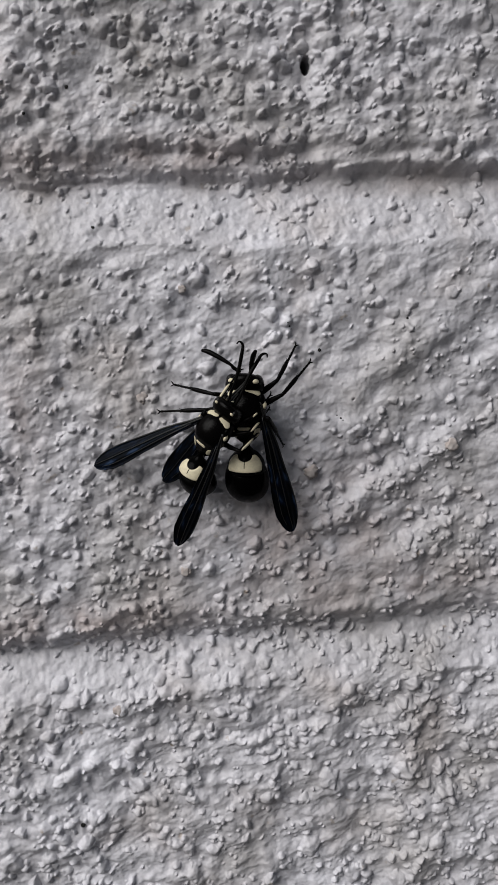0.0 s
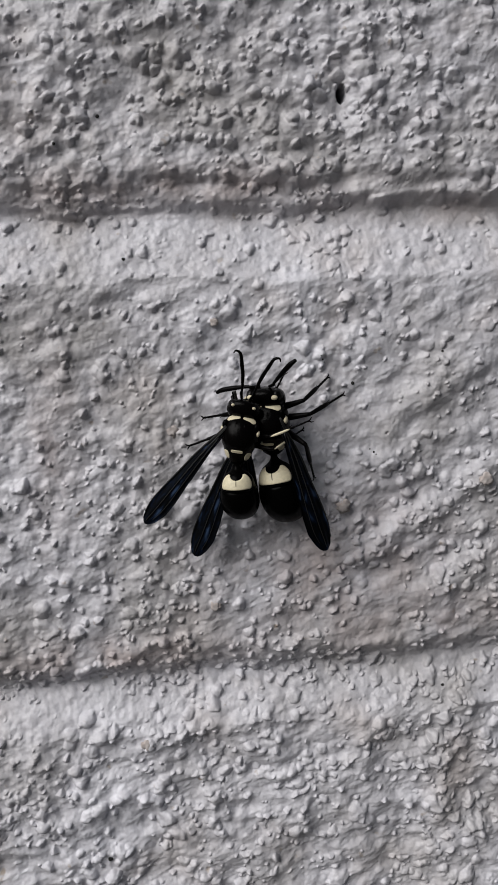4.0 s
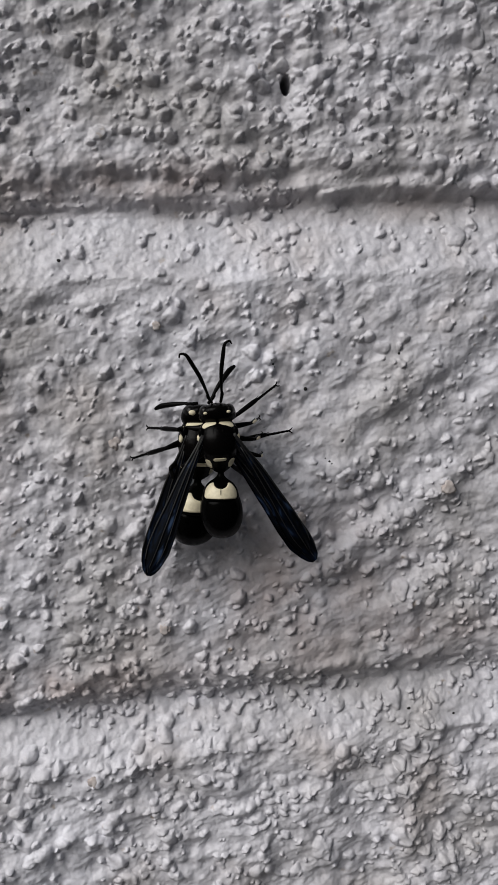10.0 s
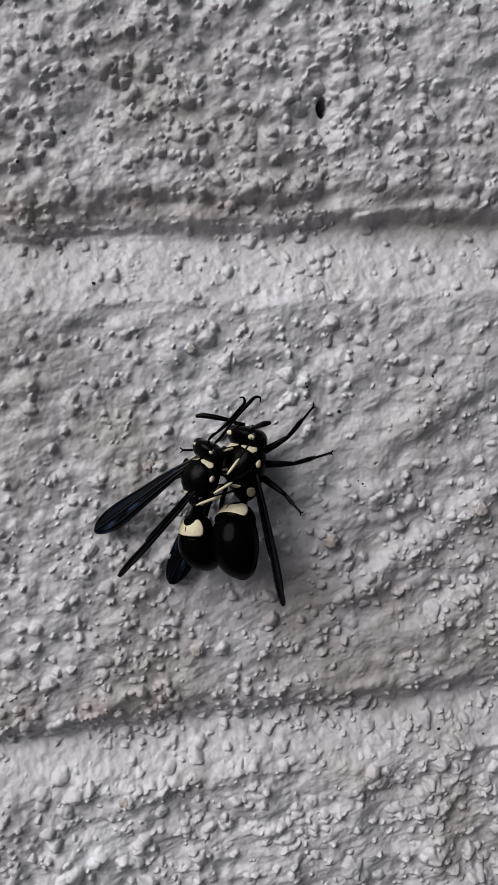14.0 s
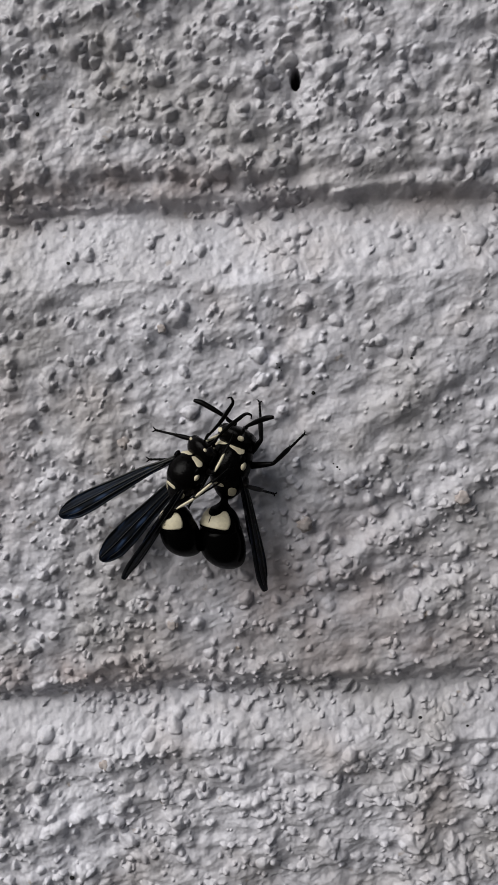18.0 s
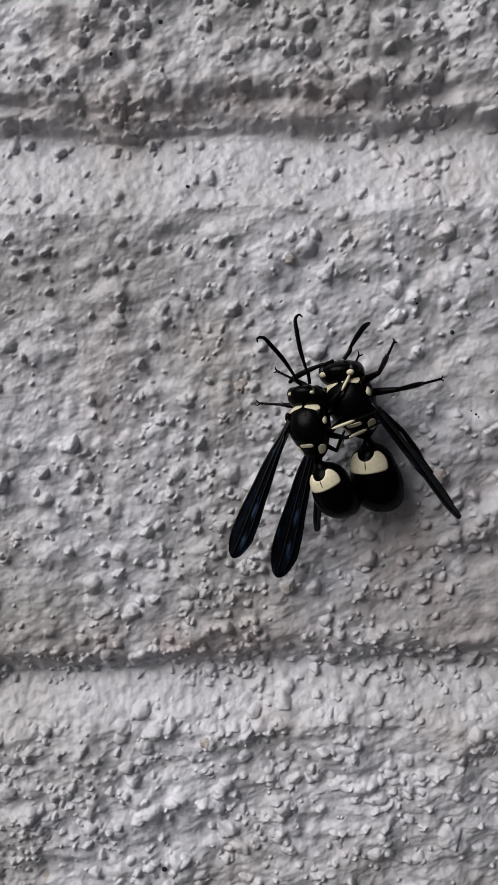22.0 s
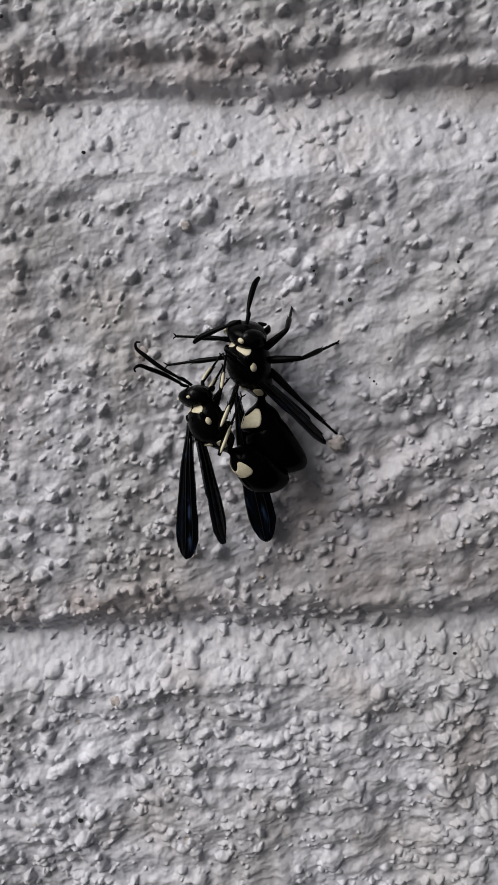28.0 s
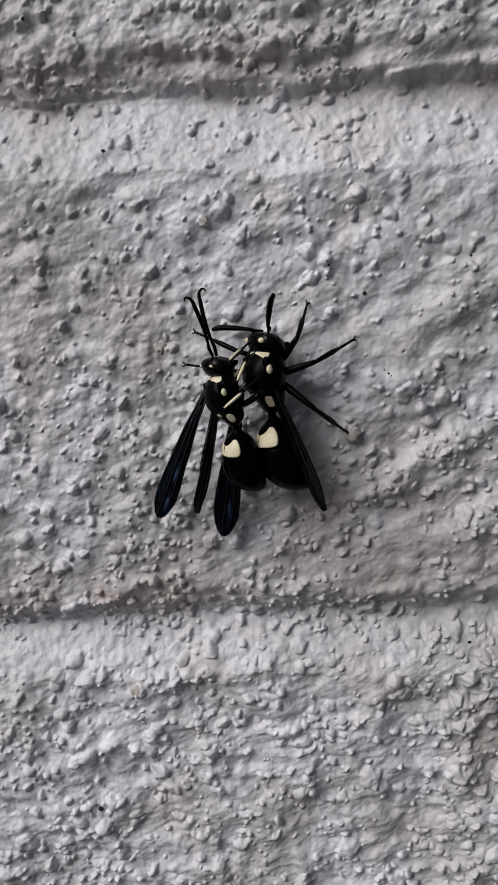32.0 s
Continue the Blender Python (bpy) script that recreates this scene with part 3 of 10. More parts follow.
def tube(path, radii, n=10, fine=4):
    """A tapered, rounded rod along a bent path."""
    p = [Vector(q) for q in path]
    pts, rad = [], []
    for i in range(len(p) - 1):
        a, b, c, d = p[max(i - 1, 0)], p[i], p[i + 1], p[min(i + 2, len(p) - 1)]
        for k in range(fine if i < len(p) - 2 else fine + 1):
            f = k / fine
            pts.append(0.5 * (2 * b + (c - a) * f + (2 * a - 5 * b + 4 * c - d) * f * f + (3 * b - a - 3 * c + d) * f**3))
            rad.append(radii[i] * (1 - f) + radii[i + 1] * f)
    verts, faces = [], []
    for i, (q, r) in enumerate(zip(pts, rad)):
        t = (pts[min(i + 1, len(pts) - 1)] - pts[max(i - 1, 0)]).normalized()
        u = t.orthogonal().normalized() if i == 0 else (u - t * u.dot(t)).normalized()
        w = t.cross(u)
        verts += [tuple(q + r * (math.cos(2 * math.pi * k / n) * u + math.sin(2 * math.pi * k / n) * w)) for k in range(n)]
    m = len(pts)
    faces = [(i * n + k, i * n + (k + 1) % n, (i + 1) * n + (k + 1) % n, (i + 1) * n + k) for i in range(m - 1) for k in range(n)]
    faces += [tuple(range(n - 1, -1, -1)), tuple(range((m - 1) * n, m * n))]
    return verts, faces


def ball(c, r, n=14):
    rows = [(c[1] - r[1] * math.cos(math.pi * k / 12), r[0] * math.sin(math.pi * k / 12), r[2] * math.sin(math.pi * k / 12), r[2] * math.sin(math.pi * k / 12), c[2]) for k in range(13)]
    v, f = loft(rows, n, 13)
    return [(x + c[0], y, z) for x, y, z in v], f


def sized(rows, s):
    return [tuple(c * s for c in r) for r in rows]


# stations along the body: y, half width, height above and below, lift
THORAX_FORM = [(2.75, 0.75, 0.6, 0.75, -0.6), (2.6, 1.5, 1.2, 1.25, -0.4), (2.1, 2.1, 1.7, 1.75, -0.2), (1.1, 2.5, 2.1, 2.0, 0), (0.0, 2.55, 2.25, 2.05, 0.1), (-1.0, 2.35, 2.1, 1.95, 0.1),
               (-1.7, 2.05, 1.75, 1.8, 0), (-2.3, 1.85, 1.4, 1.6, -0.1), (-2.9, 1.6, 1.15, 1.4, -0.25), (-3.5, 1.1, 0.8, 0.9, -0.3), (-3.95, 0.45, 0.4, 0.42, -0.3)]
HEAD_FORM = [(-1.15, 0.7, 0.7, 0.7, -0.2), (-1.0, 1.55, 1.1, 1.3, -0.2), (-0.5, 2.1, 1.6, 1.75, -0.1), (0.1, 2.2, 1.8, 1.95, 0), (0.6, 2.0, 1.6, 1.85, 0), (1.0, 1.45, 1.15, 1.5, -0.2), (1.3, 0.6, 0.5, 0.65, -0.4)]
WAIST_FORM = [(0.5, 0.42, 0.42, 0.42, 0), (-0.3, 0.42, 0.42, 0.42, 0), (-0.8, 0.8, 0.75, 0.75, 0), (-1.3, 1.5, 1.4, 1.3, 0), (-2.0, 2.05, 1.9, 1.75, 0), (-2.8, 2.3, 2.15, 2.0, 0), (-3.4, 2.36, 2.2, 2.05, 0), (-3.7, 2.0, 1.9, 1.75, 0)]
GASTER_FORM = [(0.4, 2.0, 1.9, 1.75, 0), (0.0, 2.36, 2.2, 2.05, 0), (-0.9, 2.62, 2.45, 2.2, 0), (-2.0, 2.7, 2.55, 2.25, 0), (-3.1, 2.58, 2.42, 2.15, -0.1), (-4.1, 2.25, 2.05, 1.95, -0.3),
               (-4.9, 1.8, 1.6, 1.6, -0.6), (-5.5, 1.15, 1.0, 1.05, -0.95), (-5.9, 0.3, 0.28, 0.28, -1.3)]


def wing_outline(long, wide):
    """Stations of (distance from the root, leading edge, trailing edge)."""
    return [(0, 0.22, -0.22), (0.10 * long, 0.30, -0.35), (0.3 * long, 0.36 * wide, -0.42 * wide), (0.5 * long, 0.42 * wide, -0.65 * wide), (0.7 * long, 0.50 * wide, -0.92 * wide),
            (0.84 * long, 0.47 * wide, -1.0 * wide), (0.93 * long, 0.30 * wide, -0.8 * wide), (0.975 * long, 0.14 * wide, -0.62 * wide), (long, -0.08 * wide, -0.42 * wide)]


def membrane(long, wide, side, thick=0.05, camber=0.35):
    """A stiff, slightly pleated wing blade, running back from its root; side 1 is the right wing."""
    st = wing_outline(long, wide)
    rows, n, verts, faces = 41, 9, [], []
    for layer in (0.5, -0.5):
        for i in range(rows):
            d = long * math.sin(0.5 * math.pi * i / (rows - 1))
            a, b = (float(np.interp(d, [s[0] for s in st], [s[c] for s in st])) for c in (1, 2))
            for k in range(n):
                f = k / (n - 1)
                x = (a + (b - a) * f) * side
                z = camber * math.sin(math.pi * f) * min(1, d / 3) + 0.10 * math.cos(f * 6 * math.pi) * min(1, d / 4) - 0.0015 * d * d
                verts.append((x, -d, z + layer * thick))
    m = rows * n
    for i in range(rows - 1):
        for k in range(n - 1):
            q = (i * n + k, i * n + k + 1, (i + 1) * n + k + 1, (i + 1) * n + k)
            up, down = (q, tuple(j + m for j in q[::-1])) if side < 0 else (q[::-1], tuple(j + m for j in q))
            faces += [up, down]
    edge = list(range(n)) + [i * n + n - 1 for i in range(1, rows)] + [(rows - 1) * n + k for k in range(n - 2, -1, -1)] + [i * n for i in range(rows - 2, 0, -1)]
    faces += [(a, b, b + m, a + m) if side < 0 else (a, a + m, b + m, b) for a, b in zip(edge, edge[1:] + edge[:1])]
    return verts, faces


def make_wing(parent, side, s, long, name="forewing"):
    wide = 1.98 * s
    w = part(name, membrane(long, wide, side), WING, parent)
    lead = [(side * a, -d, 0.10 - 0.0015 * d * d) for d, a, b in wing_outline(long, wide)[:-2]]
    mid = [(side * (0.55 * a + 0.45 * b), -d, 0.34 * min(1, d / 3) + 0.10 - 0.0015 * d * d) for d, a, b in wing_outline(long, wide)[:-1]]
    low = [(side * (0.25 * a + 0.75 * b), -d, 0.25 * min(1, d / 3) + 0.10 - 0.0015 * d * d) for d, a, b in wing_outline(long, wide)[1:-2]]
    for path, r in ((lead, 0.16), (mid, 0.10), (low, 0.08)):
        part("vein", tube(path, [r * (1 - 0.6 * i / len(path)) for i in range(len(path))], 6, 3), VEIN, w)
    hind = membrane(0.62 * long, 0.9 * s, side, 0.03, 0.15)
    c, sn = math.cos(radians(-2 * side)), math.sin(radians(-2 * side))
    hind = ([(x * c - y * sn - 0.1 * side, x * sn + y * c - 0.6, z - 0.3) for x, y, z in hind[0]], hind[1])
    part("hindwing", hind, HINDWING, w, "translucent smoky hindwing")
    return w


def make_leg(parent, p, key, thigh, shin, s, stripe=False):
    """One leg in three pieces: the thigh runs from the hip along y; the shin and the foot share an origin in the knee."""
    leg = part("leg", tube([(0, -0.3, 0), (0, 0.18 * thigh, 0), (0, 0.55 * thigh, 0.08), (0, thigh, 0)], [0.40 * s, 0.5 * s, 0.42 * s, 0.27 * s], 10, 3), LIMB, parent)
    k = 0.5 * shin
    tibia = part("tibia", joined(tube([(0, -0.1, 0), (0, 0.25 * k, 0.06), (0, 0.75 * k, 0.03), (0, k, 0)], [0.24 * s, 0.30 * s, 0.34 * s, 0.26 * s], 10, 3),
                                 *[tube([(0.12 * q, 0.96 * k, 0), (0.3 * q, 1.14 * k, -0.1)], [0.07, 0.03], 5, 2) for q in (-1, 1)]), LIMB, leg)
    foot = [tube([(0, 0.97 * k, 0), (0.03, 0.65 * shin, 0.05), (0, 0.85 * shin, 0.02), (0, shin - 0.3, 0)], [0.21 * s, 0.16 * s, 0.15 * s, 0.13 * s], 8, 4)]
    foot += [tube([(0, shin - 0.35, 0), (x, shin - 0.1, 0.14), (1.7 * x, shin + 0.2, -0.05)], [0.11, 0.09, 0.04], 6, 2) for x in (-0.22, 0.22)]
    foot += [ball((0, d * shin, 0.02), (0.18 * s, 0.25, 0.18 * s), 8) for d in (0.66, 0.75, 0.84, 0.92)]
    tarsus = part("tarsus", joined(*foot), LIMB, leg)
    shin_pieces = [tibia, tarsus]
    if stripe:
        shin_pieces.append(part("tibia_stripe", tube([(0, 0.06 * k, 0.2 * s), (0, 0.3 * k, 0.31 * s), (0, 0.75 * k, 0.30 * s), (0, 0.97 * k, 0.18 * s)], [0.09, 0.19, 0.19, 0.09], 8, 3), IVORY, leg, "ivory stripe along the shin"))
    p["leg_" + key], p["tibia_" + key] = leg, shin_pieces


def make_antenna(parent, s, hooked, side):
    if hooked:
        path = [(0, 0, 0), (0.1 * side, 1.2, 0.35), (0.0, 1.9, 0.5), (-0.1 * side, 4.2, 0.4), (0.05 * side, 6.4, 0.3), (0.2 * side, 7.6, 0.2), (0.75 * side, 8.0, 0.15), (1.05 * side, 7.6, 0.1)]
        radii = [0.18, 0.22, 0.16, 0.26, 0.26, 0.2, 0.13, 0.08]
    else:
        path = [(0, 0, 0), (0.1 * side, 1.3, 0.4), (0, 2.0, 0.5), (0.1 * side, 4.4, 0.4), (0.3 * side, 6.6, 0.2), (0.6 * side, 7.8, 0.0)]
        radii = [0.18, 0.23, 0.18, 0.29, 0.31, 0.18]
    return part("antenna", tube([(x * s, (1.0 if hooked else 0.68) * y * s, z * s) for x, y, z in path], [r * s for r in radii], 9, 5), LIMB, parent)


def make_wasp(label, s, hooked, spot, wing, girth, collar, front, neck):
    """One potter wasp: back towards +z, head towards +y, origin in the middle of the thorax."""
    root = tagged(new("wasp"), label, "wasp", "mating wasps")
    p = {"root": root}
    form = sized(THORAX_FORM, s)
    p["thorax"] = part("thorax", loft(form, 32, 40, 0.03, 3), BLACK, root)
    for a, thin in ((53, 0.55), (127, -0.55)):
        part("collar_mark", marking(form, front * s, 2.7 * s, a - collar, a + collar, 0.06, 40, 0.0, 0.6, thin), IVORY, p["thorax"], "ivory patch behind the neck")
    part("rear_bar", marking(form, -2.2 * s, -1.75 * s, 66, 114, 0.14, 40), IVORY, p["thorax"], "ivory bar across the rear of the thorax")
    for a in (34, 146):
        part("side_mark", marking(form, -3.2 * s, -2.0 * s, a - 19, a + 19, 0.05, 40, 0.0, 0.7), IVORY, p["thorax"], "ivory patch on the flank")
        sx = 1 if a < 90 else -1
        part("wing_cap", ball((2.1 * sx * s, 1.4 * s, 1.0 * s), (0.4 * s, 0.65 * s, 0.36 * s)), GLOSS, p["thorax"])
        part("shoulder_spot", ball((2.4 * sx * s, 0.75 * s, 0.85 * s), (0.26 * s, 0.48 * s, 0.34 * s)), IVORY, p["thorax"])
    groove = [tube([(x * s, 2.0 * s, z * s), (x * s, 0.6 * s, (z + 0.33) * s), (x * s, -0.9 * s, (z + 0.18) * s)], [0.05, 0.09, 0.05], 6, 3) for x, z in ((-0.6, 1.66), (0.6, 1.66))]
    part("back_ridges", joined(*groove), BLACK, p["thorax"])
    hf = sized(HEAD_FORM, 1.05 * s)
    head = p["head"] = part("head", loft(hf, 28, 24, 0.015, 4), BLACK, root)
    head.matrix_basis = pose(0, neck * s * MM, -0.3 * s * MM, -27)
    for sx in (-1, 1):
        part("eye", ball((1.5 * sx * s, 0.22 * s, 0.1 * s), (0.76 * s, 0.9 * s, 1.4 * s), 16), EYE, head)
        part("jaw", tube([(0.8 * sx * s, 0.6 * s, -1.4 * s), (0.75 * sx * s, 1.0 * s, -1.9 * s), (0.2 * sx * s, 1.3 * s, -2.3 * s)], [0.4 * s, 0.35 * s, 0.1 * s], 8, 4), LIMB, head)
        part("ocellus", ball((0.33 * sx * s, 0.1 * s, 1.7 * s), (0.13, 0.13, 0.1), 8), GLOSS, head)
        part("eye_spot", ball((1.4 * sx * s, -0.12 * s, 1.38 * s), (spot, spot * 0.68, 0.28 * s), 14), IVORY, head, "ivory spot behind the eye")
    for key, sx in (("antenna_l", -1), ("antenna_r", 1)):
        p[key] = make_antenna(head, s, hooked, sx)
    wf, gf = ([(y, w * girth, t * girth, b * girth, o) for y, w, t, b, o in sized(form, s)] for form in (WAIST_FORM, GASTER_FORM))
    abdomen = p["abdomen"] = part("abdomen", loft(wf, 36, 36), GLOSS, root)
    part("band", marking(wf, -1.25 * s, -3.2 * s, 26, 154, 0.05, 36, 0.36, 0.2), IVORY, abdomen, "broad ivory band")
    part("band_seam", marking(wf, -1.9 * s, -2.75 * s, 88.8, 91.2, 0.09, 36), GLOSS, abdomen, "thin dark seam that splits the band")
    gaster = p["gaster"] = part("gaster", loft(gf, 40, 56), GLOSS, abdomen, "round glossy black hind body")
    p["forewing_l"], p["forewing_r"] = make_wing(root, -1, s, wing), make_wing(root, 1, s, wing)
    return p


FEMALE = make_wasp("larger black wasp with ivory markings clinging to the painted wall", 1.18, False, 0.5, 19.8, 1.0, 31, 1.85, 3.05)
for side in "rl":
    make_leg(FEMALE["root"], FEMALE, "f" + side, 3.9, 7.2, 1.0)
    make_leg(FEMALE["root"], FEMALE, "m" + side, 4.0, 7.4, 1.0)
    make_leg(FEMALE["root"], FEMALE, "h" + side, 4.8, 9.4, 1.0)
MALE = make_wasp("smaller black ivory-marked wasp with hooked feelers riding the other", 1.0, True, 0.28, 18.3, 1.0, 31, 1.9, 3.5)
for side in "rl":
    make_leg(MALE["root"], MALE, "f" + side, 3.2, 5.6, 0.8, True)
    make_leg(MALE["root"], MALE, "m" + side, 3.3, 6.0, 0.8, True)
    make_leg(MALE["root"], MALE, "h" + side, 4.0, 7.6, 0.8, True)


def rows(table):
    """Rows for walk() from seconds, millimetres and degrees."""
    return [(t, pose(x * MM, y * MM, z * MM, a, b, c)) for t, x, y, z, a, b, c in table]


def bend(wasp, key, table):
    """The shin and the foot turn as one in the knee."""
    for piece in wasp[key]:
        walk(piece, table)


def motions():
    walk(FEMALE["root"], rows([
        (0, -15.60, -5.13, -32.38, 90, 0, -12), (0.5, -12.71, -5.20, -31.24, 98, -5, -25), (1, -14.72, -5.27, -30.85, 93, 12, -39),
        (1.5, -16.83, -5.07, -31.01, 86, 21, -37), (2, -15.85, -4.88, -29.97, 98, 2, -30), (2.5, -16.65, -4.87, -31.07, 95, 5, -27),
        (3, -16.38, -4.86, -29.75, 101, -12, -24), (3.5, -16.72, -4.76, -29.30, 100, -3, -25), (5.5, -16.87, -4.80, -29.70, 91, -12, -15),
        (6, -16.02, -4.56, -29.24, 99, -3, -43), (6.5, -18.93, -4.61, -29.72, 96, -18, -7), (7, -17.51, -4.66, -29.63, 77, -25, 34),
        (7.5, -17.45, -4.67, -28.68, 67, -35, 34), (8, -17.09, -4.67, -30.17, 68, -32, 29), (8.5, -18.41, -4.63, -28.50, 70, -32, 31),
        (9, -17.27, -4.59, -29.74, 70, -34, 34), (9.5, -16.87, -4.68, -30.08, 84, -15, 19), (10, -18.87, -4.76, -30.79, 90, 7, 9),
        (10.5, -18.60, -4.75, -29.76, 81, -25, 22), (11, -16.82, -4.74, -29.06, 72, -31, 35), (11.5, -15.83, -4.75, -29.52, 79, -23, 32),
        (12, -17.43, -4.76, -29.40, 78, -25, 31), (12.5, -16.28, -4.87, -30.42, 91, 6, 2), (13, -15.87, -4.98, -30.03, 90, -1, -23),
        (13.5, -16.68, -4.91, -30.69, 95, -7, -33), (14, -17.73, -4.85, -30.55, 88, 4, -42), (14.5, -17.20, -4.77, -30.79, 89, 4, -32),
        (15, -18.83, -4.70, -35.61, 91, 2, -23), (15.5, -17.55, -4.99, -32.61, 93, 4, -19), (17.5, -15.35, -4.88, -32.81, 87, 7, -36),
        (18, -15.37, -4.93, -33.07, 83, 12, -35), (18.5, -15.75, -4.82, -33.40, 94, -11, -20), (19, -15.04, -4.71, -32.64, 91, -20, -6),
        (19.5, -15.58, -4.77, -32.43, 94, -11, -15), (20, -15.53, -4.83, -32.41, 100, -13, -24), (20.5, -16.40, -4.76, -31.57, 109, -7, -30),
        (21, -16.64, -4.70, -31.45, 114, 3, -36), (21.5, -17.04, -4.72, -31.46, 108, -9, -31), (22, -16.61, -4.75, -32.37, 99, -19, -25),
        (22.5, -17.17, -4.73, -32.27, 104, -9, -30), (23, -16.96, -4.72, -31.94, 106, 2, -35), (23.5, -16.93, -4.75, -32.55, 102, -4, -27),
        (24, -17.06, -4.78, -32.52, 95, -7, -19), (24.5, -16.85, -4.80, -31.97, 95, -5, -24), (25, -16.11, -4.83, -31.97, 98, -7, -30),
        (25.5, -16.73, -4.82, -31.98, 97, -3, -33), (26, -16.27, -4.82, -31.85, 102, -8, -36), (26.5, -16.82, -4.80, -33.15, 96, -9, -42),
        (28.5, -16.25, -4.87, -31.33, 106, 17, -64), (29, -16.63, -5.21, -31.69, 91, 24, -68), (29.5, -16.30, -5.09, -31.55, 101, 14, -63),
        (30, -16.18, -4.97, -32.00, 101, 9, -61), (30.5, -16.20, -5.06, -32.39, 98, 2, -58), (31, -16.43, -5.15, -32.92, 92, -3, -54),
        (31.5, -16.09, -5.10, -32.49, 94, -7, -56), (32, -16.57, -5.04, -33.85, 90, -7, -58),
    ]))
    walk(FEMALE["head"], rows([
        (0, 0.00, 3.60, -0.35, -28, 0, -3), (0.5, 0.00, 3.60, -0.35, -26, 0, -5), (1, 0.00, 3.60, -0.35, -24, 0, -7), (1.5, 0.00, 3.60, -0.35, -24, 0, -6),
        (2, 0.00, 3.60, -0.35, -24, 0, -4), (2.5, 0.00, 3.60, -0.35, -25, 0, -3), (3, 0.00, 3.60, -0.35, -25, 0, -2), (3.5, 0.00, 3.60, -0.35, -25, 0, -3),
        (5.5, 0.00, 3.60, -0.35, -26, 0, -3), (6, 0.00, 3.60, -0.35, -25, 0, 1), (6.5, 0.00, 3.60, -0.35, -25, 0, 4), (7, 0.00, 3.60, -0.35, -26, 0, 8),
        (7.5, 0.00, 3.60, -0.35, -26, 0, 6), (8, 0.00, 3.60, -0.35, -26, 0, 3), (8.5, 0.00, 3.60, -0.35, -26, 0, 4), (9, 0.00, 3.60, -0.35, -25, 0, 5),
        (9.5, 0.00, 3.60, -0.35, -26, 0, 2), (10, 0.00, 3.60, -0.35, -27, 0, 0), (10.5, 0.00, 3.60, -0.35, -27, 0, 3), (11, 0.00, 3.60, -0.35, -27, 0, 6),
        (11.5, 0.00, 3.60, -0.35, -26, 0, 7), (12, 0.00, 3.60, -0.35, -25, 0, 8), (12.5, 0.00, 3.60, -0.35, -26, 0, 4), (13, 0.00, 3.60, -0.35, -26, 0, -1),
        (13.5, 0.00, 3.60, -0.35, -27, 0, -1), (14, 0.00, 3.60, -0.35, -28, 0, -2), (14.5, 0.00, 3.60, -0.35, -28, 0, -1), (15, 0.00, 3.60, -0.35, -29, 0, -1),
        (15.5, 0.00, 3.60, -0.35, -26, 0, -4), (17.5, 0.00, 3.60, -0.35, -29, 0, -4), (18, 0.00, 3.60, -0.35, -29, 0, -2),
        (18.5, 0.00, 3.60, -0.35, -25, 0, -6), (19, 0.00, 3.60, -0.35, -21, 0, -9), (19.5, 0.00, 3.60, -0.35, -22, 0, -10),
        (20, 0.00, 3.60, -0.35, -23, 0, -10), (20.5, 0.00, 3.60, -0.35, -24, 0, -9), (21, 0.00, 3.60, -0.35, -25, 0, -8),
        (21.5, 0.00, 3.60, -0.35, -23, 0, -10), (22, 0.00, 3.60, -0.35, -21, 0, -12), (22.5, 0.00, 3.60, -0.35, -23, 0, -10),
        (23, 0.00, 3.60, -0.35, -25, 0, -8), (23.5, 0.00, 3.60, -0.35, -25, 0, -7), (24, 0.00, 3.60, -0.35, -26, 0, -6), (24.5, 0.00, 3.60, -0.35, -24, 0, -7),
        (25, 0.00, 3.60, -0.35, -23, 0, -9), (25.5, 0.00, 3.60, -0.35, -23, 0, -9), (26, 0.00, 3.60, -0.35, -23, 0, -9), (26.5, 0.00, 3.60, -0.35, -28, 0, -5),
        (28.5, 0.00, 3.60, -0.35, -29, 0, -5), (29, 0.00, 3.60, -0.35, -30, 0, -2), (29.5, 0.00, 3.60, -0.35, -31, 0, -4), (30, 0.00, 3.60, -0.35, -32, 0, -5),
        (30.5, 0.00, 3.60, -0.35, -31, 0, -6), (31, 0.00, 3.60, -0.35, -29, 0, -6), (31.5, 0.00, 3.60, -0.35, -31, 0, -4), (32, 0.00, 3.60, -0.35, -32, 0, -1),
    ]))
